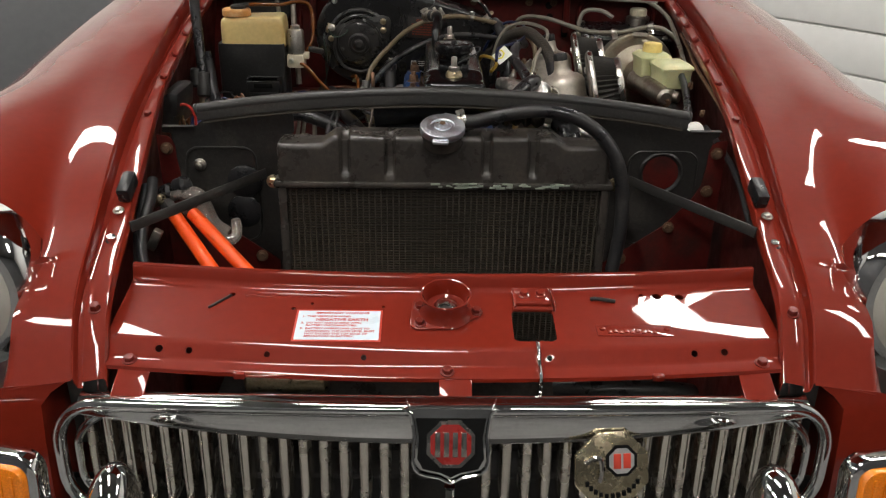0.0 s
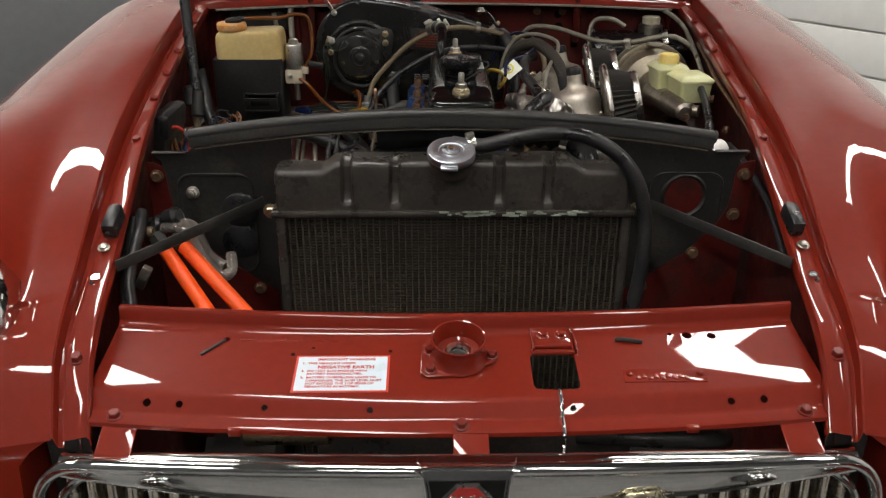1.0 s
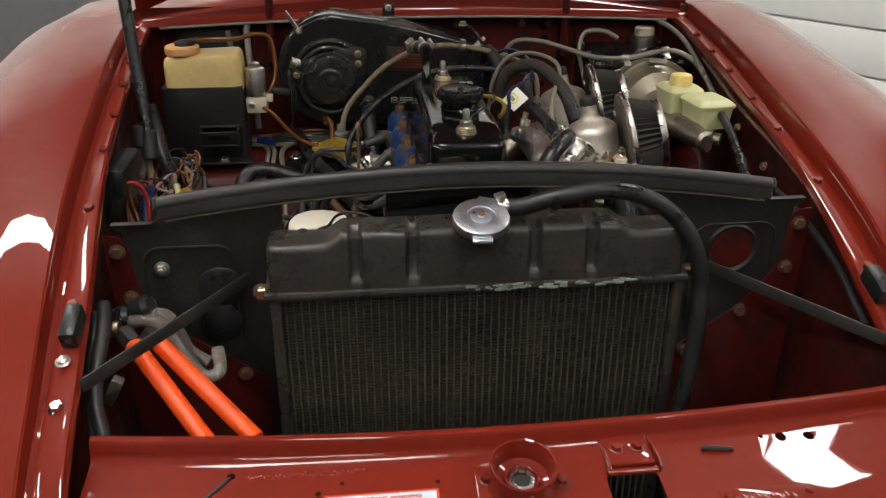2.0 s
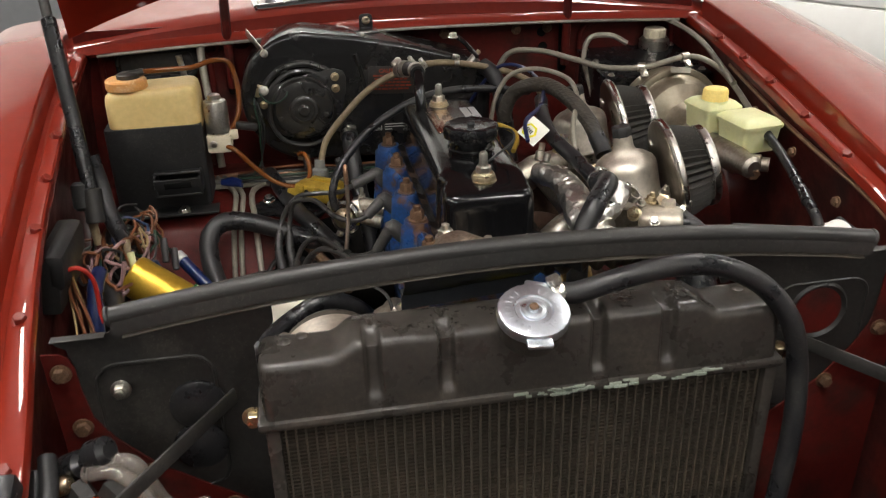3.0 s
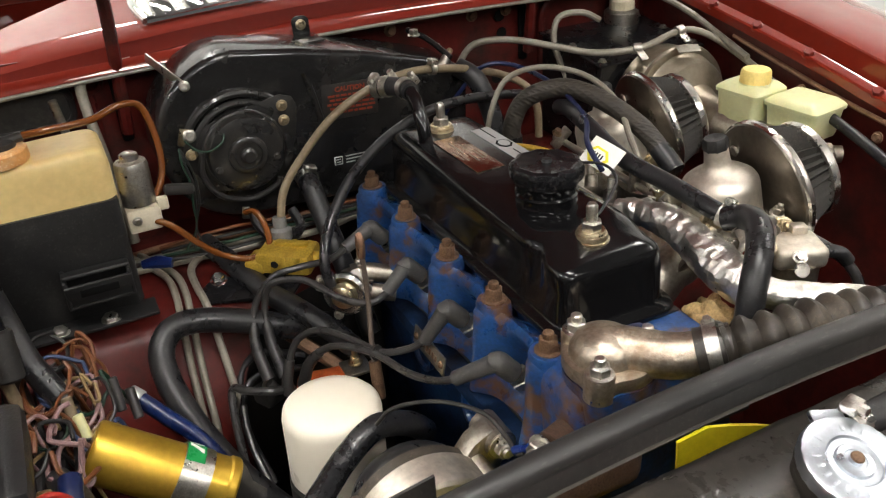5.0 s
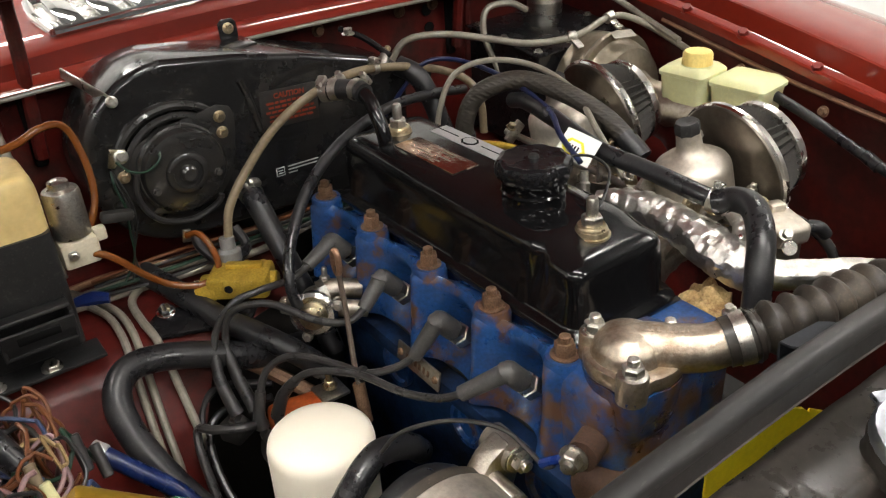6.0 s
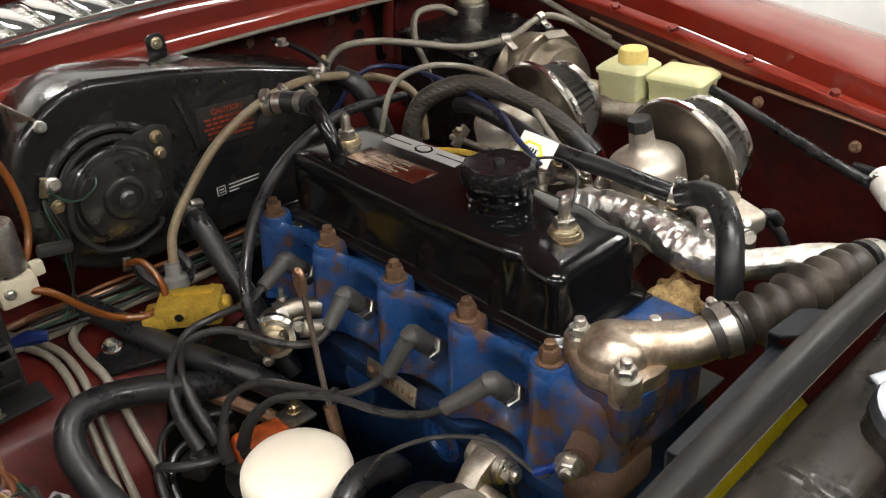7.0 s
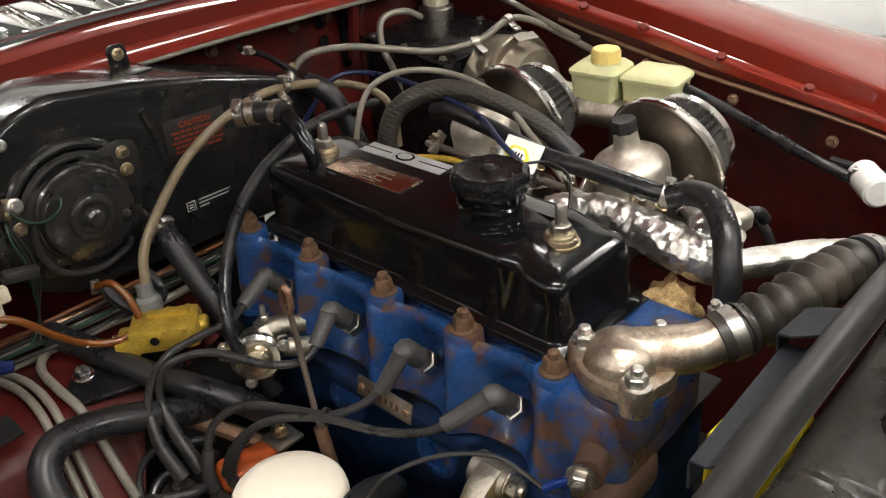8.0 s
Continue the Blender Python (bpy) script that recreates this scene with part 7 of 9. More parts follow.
def yellow_switch():
    y = thing("brake_switch", (-0.175, 0.905, 0.76), "dirty yellow-plated brake pressure switch block", "switch")
    x = Matrix.Translation((-0.174, 0.896, 0.785)) @ Matrix.Rotation(radians(-38), 4, "Z")
    part("block", box(Z0, (0.066, 0.044, 0.026), 0.006, x), YELLOW_CAST, y)
    part("lug", box(Z0, (0.024, 0.034, 0.016), 0.004, x @ Matrix.Translation((-0.034, -0.006, -0.005))), YELLOW_CAST, y)
    part("ridge", box(Z0, (0.04, 0.010, 0.006), 0.002, x @ Matrix.Translation((0.004, 0.006, 0.0145))), YELLOW_CAST, y)
    for k in range(3):
        part("rib", box(Z0, (0.006, 0.046, 0.020), 0.0015, x @ Matrix.Translation((-0.016 + 0.018 * k, 0, 0.0015))), YELLOW_CAST, y)
    part("side_boss", rod(x @ V((0.030, 0, 0.0)), x @ V((0.040, 0, 0.0)), 0.009, 14, None, 0.002), YELLOW_CAST, y)
    part("side_boss", rod(x @ V((-0.042, -0.006, -0.004)), x @ V((-0.050, -0.006, -0.004)), 0.007, 6), PASSIVATED, y)
    part("screw", hexbolt(x @ V((-0.028, -0.012, 0.003)), (0, 0, 1), 0.0045, 0.003), PASSIVATED, y)
    part("hole", lathe([(0.0045, 0), (0.0045, 0.0006)], x @ V((-0.008, -0.0225, 0.002)), x.to_3x3() @ V((0, -1, 0)), 12), INK_BLACK, y)


yellow_switch()


def pipes_on_shelf():
    for k, (o, z) in enumerate(((0.0, 0.0), (0.011, 0.001))):
        solo("brake_pipe", tube([(-0.335 + o, 1.02, 0.772), (-0.316 + o, 0.985, 0.769), (-0.304 + o, 0.95, 0.768), (-0.303 + o, 0.91, 0.765), (-0.306 + o, 0.880, 0.748), (-0.31 + o, 0.846, 0.70), (-0.312 + o, 0.815, 0.645), (-0.313 + o, 0.830, 0.60)], 0.004, 10, 6), GREY_PIPE, "grey brake pipe over the red footwell edge", "pipe", "brake pipes")
    solo("brake_pipe", tube([(-0.235, 0.985, 0.770), (-0.26, 0.975, 0.772), (-0.276, 0.955, 0.770), (-0.278, 0.92, 0.766), (-0.275, 0.888, 0.756), (-0.273, 0.855, 0.715), (-0.271, 0.820, 0.655), (-0.270, 0.835, 0.60)], 0.0045, 10, 6), GREY_PIPE, "grey brake pipe over the red footwell edge", "pipe", "brake pipes")
    for k in range(3):
        y = 0.965 + 0.02 * k
        solo("brake_pipe", tube([(-0.345, y + 0.02, 0.770), (-0.28, y + 0.012, 0.772 + 0.002 * k), (-0.2, y + 0.005, 0.772), (-0.12, y - 0.005, 0.774 + 0.003 * k), (-0.04, y + 0.01, 0.776), (0.02, y + 0.02, 0.77)], 0.0044, 10, 5), (GREY_PIPE, GREY_PIPE, COPPER)[k], "pale pipe running along the shelf below the heater", "pipe", "shelf pipes")
    for k, wm in enumerate((WIRES[3], WIRES[1], WIRES[3], WIRES[7])):
        y = 0.955 + 0.012 * k
        solo("wire", tube([(-0.3, y + 0.02, 0.779), (-0.22, y, 0.784 + 0.003 * k), (-0.13, y + 0.01, 0.783), (-0.05, y, 0.787), (0.02, y + 0.02, 0.78)], 0.0022, 8, 5), wm, "thin coloured wire along the shelf below the heater", "wire", "shelf wires")
    # blue cloth tape, clip and small black hose loop
    solo("blue_tape", tube([(-0.325, 0.985, 0.776), (-0.308, 0.98, 0.778), (-0.293, 0.972, 0.776)], lambda f: 0.008 - 0.004 * abs(f - 0.5), 8, 3), BLUE_PLASTIC, "scrap of blue tape wrapped on a pipe", "tape")
    solo("drain_hose", tube([(-0.188, 0.978, 0.812), (-0.188, 0.965, 0.80), (-0.175, 0.95, 0.785), (-0.150, 0.955, 0.778), (-0.135, 0.97, 0.782), (-0.14, 0.985, 0.80)], 0.006, 10, 6), RUBBER, "small looped black drain hose under the heater", "hose")
    solo("amber_tube", tube([(-0.308, 0.925, 0.858), (-0.290, 0.915, 0.850), (-0.265, 0.915, 0.820), (-0.240, 0.918, 0.796), (-0.212, 0.908, 0.789), (-0.190, 0.915, 0.795), (-0.186, 0.935, 0.812), (-0.192, 0.95, 0.825), (-0.2, 0.965, 0.82)], 0.0038, 12, 7), AMBER_TUBE, "amber plastic washer tube looping down to the shelf", "tube")


pipes_on_shelf()


def bulkhead_trim():
    b = bpy.data.objects["bulkhead"]
    # pressed swages and holes
    for s in (-1, 1):
        pts = [V((CX + s * 0.40 + a, 1.108, 0.895 + q)) for a, q in rounded(0.17, 0.15, 0.03)]
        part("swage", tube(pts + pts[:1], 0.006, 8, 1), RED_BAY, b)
    for x in (0.075, 0.20, 0.255):
        part("bolt", hexbolt((CX + x, 1.108, 0.962), (0, -1, 0), 0.0065, 0.005), BOLT_RUST, b)
    for x, z in ((0.245, 0.955), (0.248, 0.93), (0.238, 0.865), (0.245, 0.84)):
        part("slot", lathe([(0.008, 0), (0.008, 0.001)], (CX + x, 1.1085, z), (0, -1, 0), 16), INK_BLACK, b)
    # grommet pipes on the near side
    for x, z in ((-0.275, 0.974), (-0.325, 0.965)):
        part("boss", lathe([(0.016, 0), (0.014, 0.006), (0.009, 0.008), (0.006, 0.003), (0, 0.003)], (x, 1.110, z), (0, -1, 0), 22), RED_BAY, b)
    solo("breather_pipe", tube([(-0.275, 1.09, 0.985), (-0.315, 1.085, 0.982), (-0.335, 1.08, 0.975), (-0.337, 1.07, 0.945), (-0.33, 1.04, 0.87), (-0.325, 1.02, 0.79)], 0.006, 12, 6), GREY_PIPE, "grey pipe bent down the bulkhead", "pipe")
    # rubber blanking plate behind the bottle
    bp = thing("blanking_plate", (-0.42, 1.10, 0.95), "black rubber blanking plate on the bulkhead", "cover plate")
    part("plate", prism(rounded(0.125, 0.05, 0.015), 0.004, frame_at((-0.41, 1.104, 0.945), (1, 0, 0), (0, 0, 1)), 0.001), BLACK_SATIN, bp)
    pts = [V((-0.41 + a, 1.098, 0.945 + q)) for a, q in rounded(0.12, 0.045, 0.015)]
    part("rim", tube(pts + pts[:1], 0.004, 8, 1), RUBBER, bp)
    part("stud", rod((-0.365, 1.06, 0.925), (-0.37, 1.06, 0.965), 0.005, 10), ZINC, bp)
    # scuttle intake grille in chrome
    g = thing("scuttle_grille", (CX, 1.3, 1.04), "chromed air intake grille on the scuttle", "grille")

    def top(y, x=0.0):
        return lin(y, (1.112, 1.16, 1.25, 1.4, 1.62), (1.014, 1.02, 1.03, 1.05, 1.09)) + 0.006 - 0.05 * (x / 0.6) ** 2
    for y in (1.128, 1.238):
        pts = [(CX - 0.23 + 0.46 * i / 8, y, top(y, -0.23 + 0.46 * i / 8) + 0.004) for i in range(9)]
        part("rim", tube(pts, 0.006, 10, 2), CHROME, g)
    for s in (-1, 1):
        part("rim", tube([(CX + s * 0.23, 1.128, top(1.128, 0.23) + 0.004), (CX + s * 0.236, 1.183, top(1.183, 0.23) + 0.005), (CX + s * 0.23, 1.238, top(1.238, 0.23) + 0.004)], 0.006, 10, 4), CHROME, g)
    part("mesh_base", sheet([[V((CX - 0.23 + 0.46 * i / 8, y, top(y, -0.23 + 0.46 * i / 8) + 0.002)) for i in range(9)] for y in (1.128, 1.183, 1.238)], 0.001, flip=True), STAINLESS, g)
    for i in range(11):
        x = -0.205 + 0.41 * i / 10
        part("vane", box((CX + x, 1.183, top(1.183, x) + 0.0055), (0.026, 0.100, 0.007), 0.0022, Matrix.Rotation(radians(7), 4, "X")), CHROME, g)
    # raised bonnet, hinged at the scuttle
    bo = thing("bonnet", (CX, 1.1, 1.06), "raised dark red bonnet seen from below", "bonnet")
    ax = Matrix.Translation((CX, 1.085, 1.082)) @ Matrix.Rotation(radians(-56), 4, "X")
    rows = []
    for i in range(15):
        v = -1.08 * i / 14
        half = lin(i / 14, (0, 1), (0.52, 0.43))
        rows.append([ax @ V((half * (2 * j / 16 - 1), v + 0.075 * (2 * j / 16 - 1) ** 2 * (1 - i / 14), 0.03 - 0.075 * (2 * j / 16 - 1) ** 2 - 0.03 * (i / 14) ** 2)) for j in range(17)])
    part("skin", sheet(rows, 0.002, flip=True), RED, bo, "glossy outer skin")
    pts = []
    for a, q in rounded(0.9, 1.0, 0.06):
        pts.append(ax @ V((a * (1 + 0.08 * q), q - 0.54, 0.006 - 0.06 * (a / 0.5) ** 2)))
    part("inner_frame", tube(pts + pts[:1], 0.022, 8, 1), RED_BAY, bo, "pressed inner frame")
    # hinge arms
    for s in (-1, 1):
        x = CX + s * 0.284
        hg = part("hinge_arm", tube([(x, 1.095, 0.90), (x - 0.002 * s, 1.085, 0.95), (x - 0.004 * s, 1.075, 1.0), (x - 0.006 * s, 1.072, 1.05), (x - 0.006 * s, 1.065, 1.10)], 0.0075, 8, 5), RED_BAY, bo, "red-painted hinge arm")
        part("hinge_slot", box((x, 1.109, 0.93), (0.014, 0.004, 0.09), 0.004), INK_BLACK, bo)
    # prop rod
    pr = thing("bonnet_stay", (-0.47, 0.72, 0.88), "black telescopic bonnet stay", "stay")
    d0, d1 = V((-0.462, 0.745, 0.86)), V((-0.512, 0.905, 1.245))
    part("lower_tube", rod(d0, d0.lerp(d1, 0.55), 0.0095, 14, None, 0.002), BLACK, pr)
    part("upper_rod", rod(d0.lerp(d1, 0.5), d1, 0.0065, 12), BLACK_SATIN, pr)
    part("foot", rod(d0 - V((0.0, 0.01, 0.03)), d0 + V((0, 0.006, 0.012)), 0.012, 14, None, 0.002), BLACK_SATIN, pr)


bulkhead_trim()


# ---- near-side bay ----
def washer():
    w = thing("washer_bottle", (-0.403, 0.95, 0.77), "yellowed plastic washer bottle in a black holder", "washer bottle")
    x0, x1, y0, y1 = -0.471, -0.335, 0.908, 0.99
    cx, cy = (x0 + x1) / 2, (y0 + y1) / 2
    W, D = x1 - x0, y1 - y0
    secs = [[V((cx + a * f, cy + b * f, z)) for a, b in rounded(W, D, 0.008, 4)] for z, f in ((0.772, 0.97), (0.774, 1.0), (0.895, 1.0), (0.897, 0.99))]
    part("holder", loft(secs), PLASTIC, w, "black plastic holder")
    secs = []
    for z, f in ((0.89, 0.955), (0.93, 0.955), (0.938, 0.945), (0.945, 0.92), (0.949, 0.86), (0.950, 0.7)):
        secs.append([V((cx + 0.004 + a * f, cy + 0.002 + b * f, z + (0.004 * (a / W) if z > 0.94 else 0))) for a, b in rounded(W, D, 0.016, 6)])
    part("bottle", loft(secs), BOTTLE, w, "yellowed translucent bottle", 60)
    cap = part("cap", lathe([(0.028, 0), (0.029, 0.002), (0.0285, 0.012), (0.026, 0.0145), (0.0, 0.015)], (-0.432, 0.938, 0.950), (0, 0, 1), 40, ripple=30, depth=0.012), ORANGE_CAP, w, "faded orange screw cap")
    part("nozzle", lathe([(0.016, 0), (0.016, 0.006), (0.012, 0.008), (0, 0.009)], (-0.428, 0.938, 0.964), (0, 0, 1), 18), BLACK_SATIN, cap)
    part("nozzle_arm", rod((-0.428, 0.938, 0.969), (-0.405, 0.938, 0.972), 0.005, 10), BLACK_SATIN, cap)
    # holder strap pocket
    part("pocket_floor", box((-0.376, 0.893, 0.803), (0.066, 0.034, 0.004), 0.001), PLASTIC, w)
    part("pocket_front", box((-0.376, 0.8775, 0.816), (0.066, 0.004, 0.026), 0.0012, Matrix.Rotation(radians(12), 4, "X")), PLASTIC, w)
    for q in (-0.0315, 0.0315):
        part("pocket_cheek", box((-0.376 + q, 0.892, 0.818), (0.004, 0.032, 0.030), 0.001), PLASTIC, w)
    part("pocket_lip", box((-0.376, 0.893, 0.833), (0.066, 0.024, 0.004), 0.001, Matrix.Rotation(radians(-14), 4, "X")), PLASTIC, w)
    part("pocket_slot", box((-0.376, 0.8755, 0.819), (0.038, 0.003, 0.010), 0.001, Matrix.Rotation(radians(12), 4, "X")), INK_BLACK, w)
    part("foot_flange", box((-0.40, 0.897, 0.770), (0.15, 0.035, 0.004), 0.0015), PLASTIC, w)
    for x in (-0.425, -0.374):
        part("bolt", hexbolt((x, 0.89, 0.772), (0, -0.2, 1), 0.0075, 0.005), ZINC, w)
    solo("amber_tube", tube([(-0.408, 0.938, 0.972), (-0.38, 0.937, 0.973), (-0.34, 0.945, 0.972), (-0.31, 0.962, 0.976), (-0.288, 0.972, 0.968), (-0.280, 0.965, 0.935), (-0.282, 0.955, 0.90), (-0.295, 0.945, 0.875), (-0.304, 0.938, 0.868)], 0.0038, 12, 7), AMBER_TUBE, "amber plastic washer tube from bottle to pump", "tube")
    p = thing("washer_pump", (-0.313, 0.935, 0.85), "small metal washer pump on a cream plastic base", "pump")
    part("motor", lathe([(0.0175, 0), (0.0175, 0.043), (0.016, 0.047), (0.010, 0.049), (0.0095, 0.055), (0.006, 0.057), (0, 0.057)], (-0.314, 0.937, 0.876), (0, 0.02, 1), 30), ZINC, p)
    part("base", box((-0.314, 0.936, 0.861), (0.036, 0.034, 0.028), 0.004), PUMP_BASE, p, "cream plastic base")
    part("terminal", box((-0.292, 0.93, 0.872), (0.012, 0.01, 0.014), 0.002), PUMP_BASE, p)
    part("plug", box((-0.272, 0.93, 0.883), (0.032, 0.012, 0.012), 0.004, Matrix.Rotation(0.2, 4, "Y")), BLACK_SATIN, p)
    part("screw", hexbolt((-0.322, 0.919, 0.862), (0, -1, 0), 0.004, 0.003), ZINC, p)
    wr = thing("pump_wiring", (-0.25, 0.94, 0.86), "thin green and black wires from pump to blower", "wiring")
    for wm, o in ((WIRES[3], 0.0), (WIRES[3], 0.004), (WIRES[1], -0.003)):
        part("strand", tube([(-0.258, 0.972, 0.912), (-0.256 + o, 0.966, 0.895), (-0.252 + o, 0.962, 0.872), (-0.254 + o, 0.963, 0.845), (-0.258, 0.968, 0.815), (-0.266 + 3 * o, 0.965, 0.79)], 0.0012, 6, 5), wm, wr)
    part("strand", tube([(-0.250, 0.976, 0.918), (-0.240, 0.968, 0.907), (-0.226, 0.962, 0.905), (-0.212, 0.960, 0.913), (-0.207, 0.966, 0.922)], 0.0013, 6, 6), WIRES[1], wr)


washer()


def coil():
    c = thing("ignition_coil", (-0.365, 0.66, 0.70), "gold-coloured ignition coil in a grey clamp", "ignition coil")
    a, b = V((-0.418, 0.670, 0.785)), V((-0.318, 0.637, 0.719))
    ax = b - a
    L = ax.length
    part("can", lathe([(0.0235, 0), (0.0255, 0.0015), (0.0265, 0.004), (0.0265, L - 0.01), (0.028, L - 0.008), (0.028, L - 0.002), (0.0265, L)], a, ax, 44), GOLD, c)
    part("end_dish", lathe([(0.021, 0), (0.018, 0.0025), (0.0, 0.003)], a - ax.normalized() * 0.0005, ax, 32), GOLD, c)
    part("top", lathe([(0.026, 0), (0.022, 0.006), (0.012, 0.016), (0.009, 0.03), (0, 0.031)], b, ax, 26), BLACK_SATIN, c)
    mid = a + ax * 0.72
    part("clamp_band", lathe([(0.0268, -0.016), (0.0280, -0.016), (0.0280, 0.010), (0.0268, 0.010)], mid, ax, 40), ZINC, c, "grey clamp band")
    part("clamp_foot", box(mid + V((-0.02, -0.035, -0.02)), (0.03, 0.03, 0.022), 0.004, Matrix.Rotation(0.4, 4, "Z")), ZINC, c)
    # green and white sticker round the upper half of the band
    rot = Matrix.Translation(mid) @ to_axis(ax)
    side = rot.to_3x3().inverted() @ V((0.25, 0.35, 1.0))
    a0 = math.atan2(side.y, side.x)

    def patch(lo, hi, skew, r, z0, z1):
        return sheet([[rot @ V((r * math.cos(a0 + lo + (hi - lo) * i / 14 + skew * f), r * math.sin(a0 + lo + (hi - lo) * i / 14 + skew * f), z0 + (z1 - z0) * f)) for f in (0, 0.5, 1)] for i in range(15)], 0.0003, flip=True)
    label = part("label", patch(-0.95, 0.75, 0.0, 0.0285, -0.0155, 0.001), GREEN, c, "green and white sticker")
    for lo in (-0.62, -0.1):
        part("label_mark", patch(lo, lo + 0.20, 0.30, 0.0288, -0.0135, -0.001), PAPER, label)
    solo("blue_sleeve", tube([(-0.372, 0.765, 0.755), (-0.352, 0.745, 0.738), (-0.325, 0.72, 0.712), (-0.305, 0.702, 0.67)], 0.0078, 14, 5), BLUE_SLEEVE, "blue plastic sleeved cable behind the coil", "cable")
    solo("sleeve_cuff", rod((-0.377, 0.77, 0.758), (-0.368, 0.761, 0.752), 0.009, 16, None, 0.001), SILVER_PLATE, "silvery cuff on the blue cable", "cuff")


coil()


def fuse_corner():
    """Tangled wiring round the fuse box in the corner of the bay."""
    f = thing("fuse_box", (-0.455, 0.60, 0.83), "black fuse box on the inner wing", "fuse box")
    part("body", box((-0.450, 0.570, 0.853), (0.024, 0.110, 0.066), 0.006, Matrix.Rotation(0.12, 4, "Y")), PLASTIC, f)
    part("cover", box((-0.441, 0.567, 0.868), (0.022, 0.104, 0.042), 0.008, Matrix.Rotation(0.12, 4, "Y")), PLASTIC, f)
    r = thing("relay", (-0.455, 0.74, 0.83), "black plastic relay among wires", "relay")
    part("can", rod((-0.462, 0.745, 0.845), (-0.462, 0.756, 0.880), 0.0135, 18, None, 0.004), PLASTIC, r)
    part("stub", rod((-0.452, 0.735, 0.80), (-0.458, 0.745, 0.848), 0.0055, 14), PALE_HOSE, r)
    b = thing("bullet_connectors", (-0.375, 0.74, 0.77), "grey and cream bullet connectors in a tangle", "connectors")
    for k, (p, q, m_) in enumerate((((-0.374, 0.735, 0.765), (-0.376, 0.76, 0.805), LEAD), ((-0.362, 0.73, 0.755), (-0.364, 0.755, 0.79), LEAD), ((-0.412, 0.70, 0.79), (-0.414, 0.72, 0.822), PALE_HOSE), ((-0.405, 0.69, 0.78), (-0.41, 0.705, 0.81), RESERVOIR), ((-0.425, 0.73, 0.79), (-0.42, 0.75, 0.82), TAPE))):
        part("connector", rod(p, V(p).lerp(V(q), 0.7), 0.0046, 12, None, 0.0012), m_, b)
    rng = random.Random(11)
    palette = [0, 7, 4, 0, 2, 2, 1, 7, 3, 4, 0, 3, 5, 7, 2, 3, 3, 0]
    loom = thing("wiring_loom", (-0.41, 0.74, 0.79), "tangled brown, pink and green wires of the loom", "wiring")
    for k in range(44):
        c = V((rng.uniform(-0.445, -0.375), rng.uniform(0.66, 0.80), rng.uniform(0.775, 0.812)))
        pts = []
        ang = rng.uniform(0, 6.28)
        R = rng.uniform(0.012, 0.028)
        tilt = rng.uniform(-0.7, 0.7)
        n = rng.randint(5, 8)
        for i in range(n):
            a = ang + i * rng.uniform(0.5, 0.8)
            pts.append(c + V((R * math.cos(a), R * math.sin(a) * 1.3, R * 0.5 * math.sin(a + tilt) + rng.uniform(-0.003, 0.003))))
        pts.append(pts[-1] + V((rng.uniform(-0.02, 0.02), rng.uniform(-0.03, 0.03), -0.05)))
        part("wire", tube(pts, rng.choice((0.0016, 0.0019, 0.0023)), 7, 5), WIRES[palette[k % len(palette)]], loom)
    # grey and black trunks under the tangle
    for k in range(3):
        x = -0.44 + 0.016 * k
        part("taped_trunk", tube([(x, 0.80, 0.785), (x + 0.01, 0.73, 0.775 + 0.004 * (k % 3)), (x + 0.006, 0.67, 0.765), (x + 0.002, 0.635, 0.742), (x, 0.62, 0.66)], 0.0055, 10, 5), (TAPE, RUBBER, TAPE)[k % 3], loom)
    # loops hanging beside the panel
    for k, (wm, r_) in enumerate(((WIRES[4], 0.0013), (WIRES[7], 0.0017), (WIRES[0], 0.0015), (WIRES[7], 0.0018), (WIRES[4], 0.0014))):
        o = (0.0, 0.011, 0.005, 0.019, 0.014)[k]
        j = (0.004, -0.010, 0.013, -0.004, 0.008)[k]
        part("wire", tube([(-0.437 + 0.3 * o, 0.575, 0.835), (-0.434 + 0.5 * o, 0.553 + j, 0.834 + 0.3 * j), (-0.427 + 0.8 * o, 0.530 + j, 0.815), (-0.424 + o, 0.512 + 0.5 * j, 0.790 - 0.3 * j), (-0.430 + 0.7 * o, 0.500 - j, 0.765), (-0.440 + 0.4 * o, 0.497, 0.742), (-0.446, 0.500, 0.70)], r_, 8, 5), wm, loom)
    part("wire", tube([(-0.423, 0.530, 0.865), (-0.411, 0.531, 0.866), (-0.401, 0.534, 0.853), (-0.399, 0.535, 0.828), (-0.401, 0.528, 0.79)], 0.0025, 10, 6), WIRES[6], loom, "thick red wire")
    part("wire", rod((-0.432, 0.530, 0.864), (-0.422, 0.530, 0.865), 0.0042, 10), BLUE_PLASTIC, loom, "blue sleeve")
    part("sleeved_cable", tube([(-0.402, 0.575, 0.838), (-0.404, 0.555, 0.832), (-0.406, 0.535, 0.805), (-0.406, 0.52, 0.76), (-0.405, 0.51, 0.70)], 0.0085, 12, 5), BLUE_WIRE, loom, "dark blue sleeved cable")
    part("taped_trunk", tube([(-0.415, 0.60, 0.765), (-0.40, 0.575, 0.76), (-0.36, 0.56, 0.735), (-0.31, 0.555, 0.71), (-0.26, 0.55, 0.68)], 0.011, 12, 6), TAPE, loom, "black taped trunk")
    part("taped_trunk", tube([(-0.42, 0.66, 0.775), (-0.405, 0.62, 0.775), (-0.40, 0.58, 0.77), (-0.40, 0.54, 0.75), (-0.41, 0.48, 0.70)], 0.010, 12, 6), TAPE, loom, "black taped trunk")
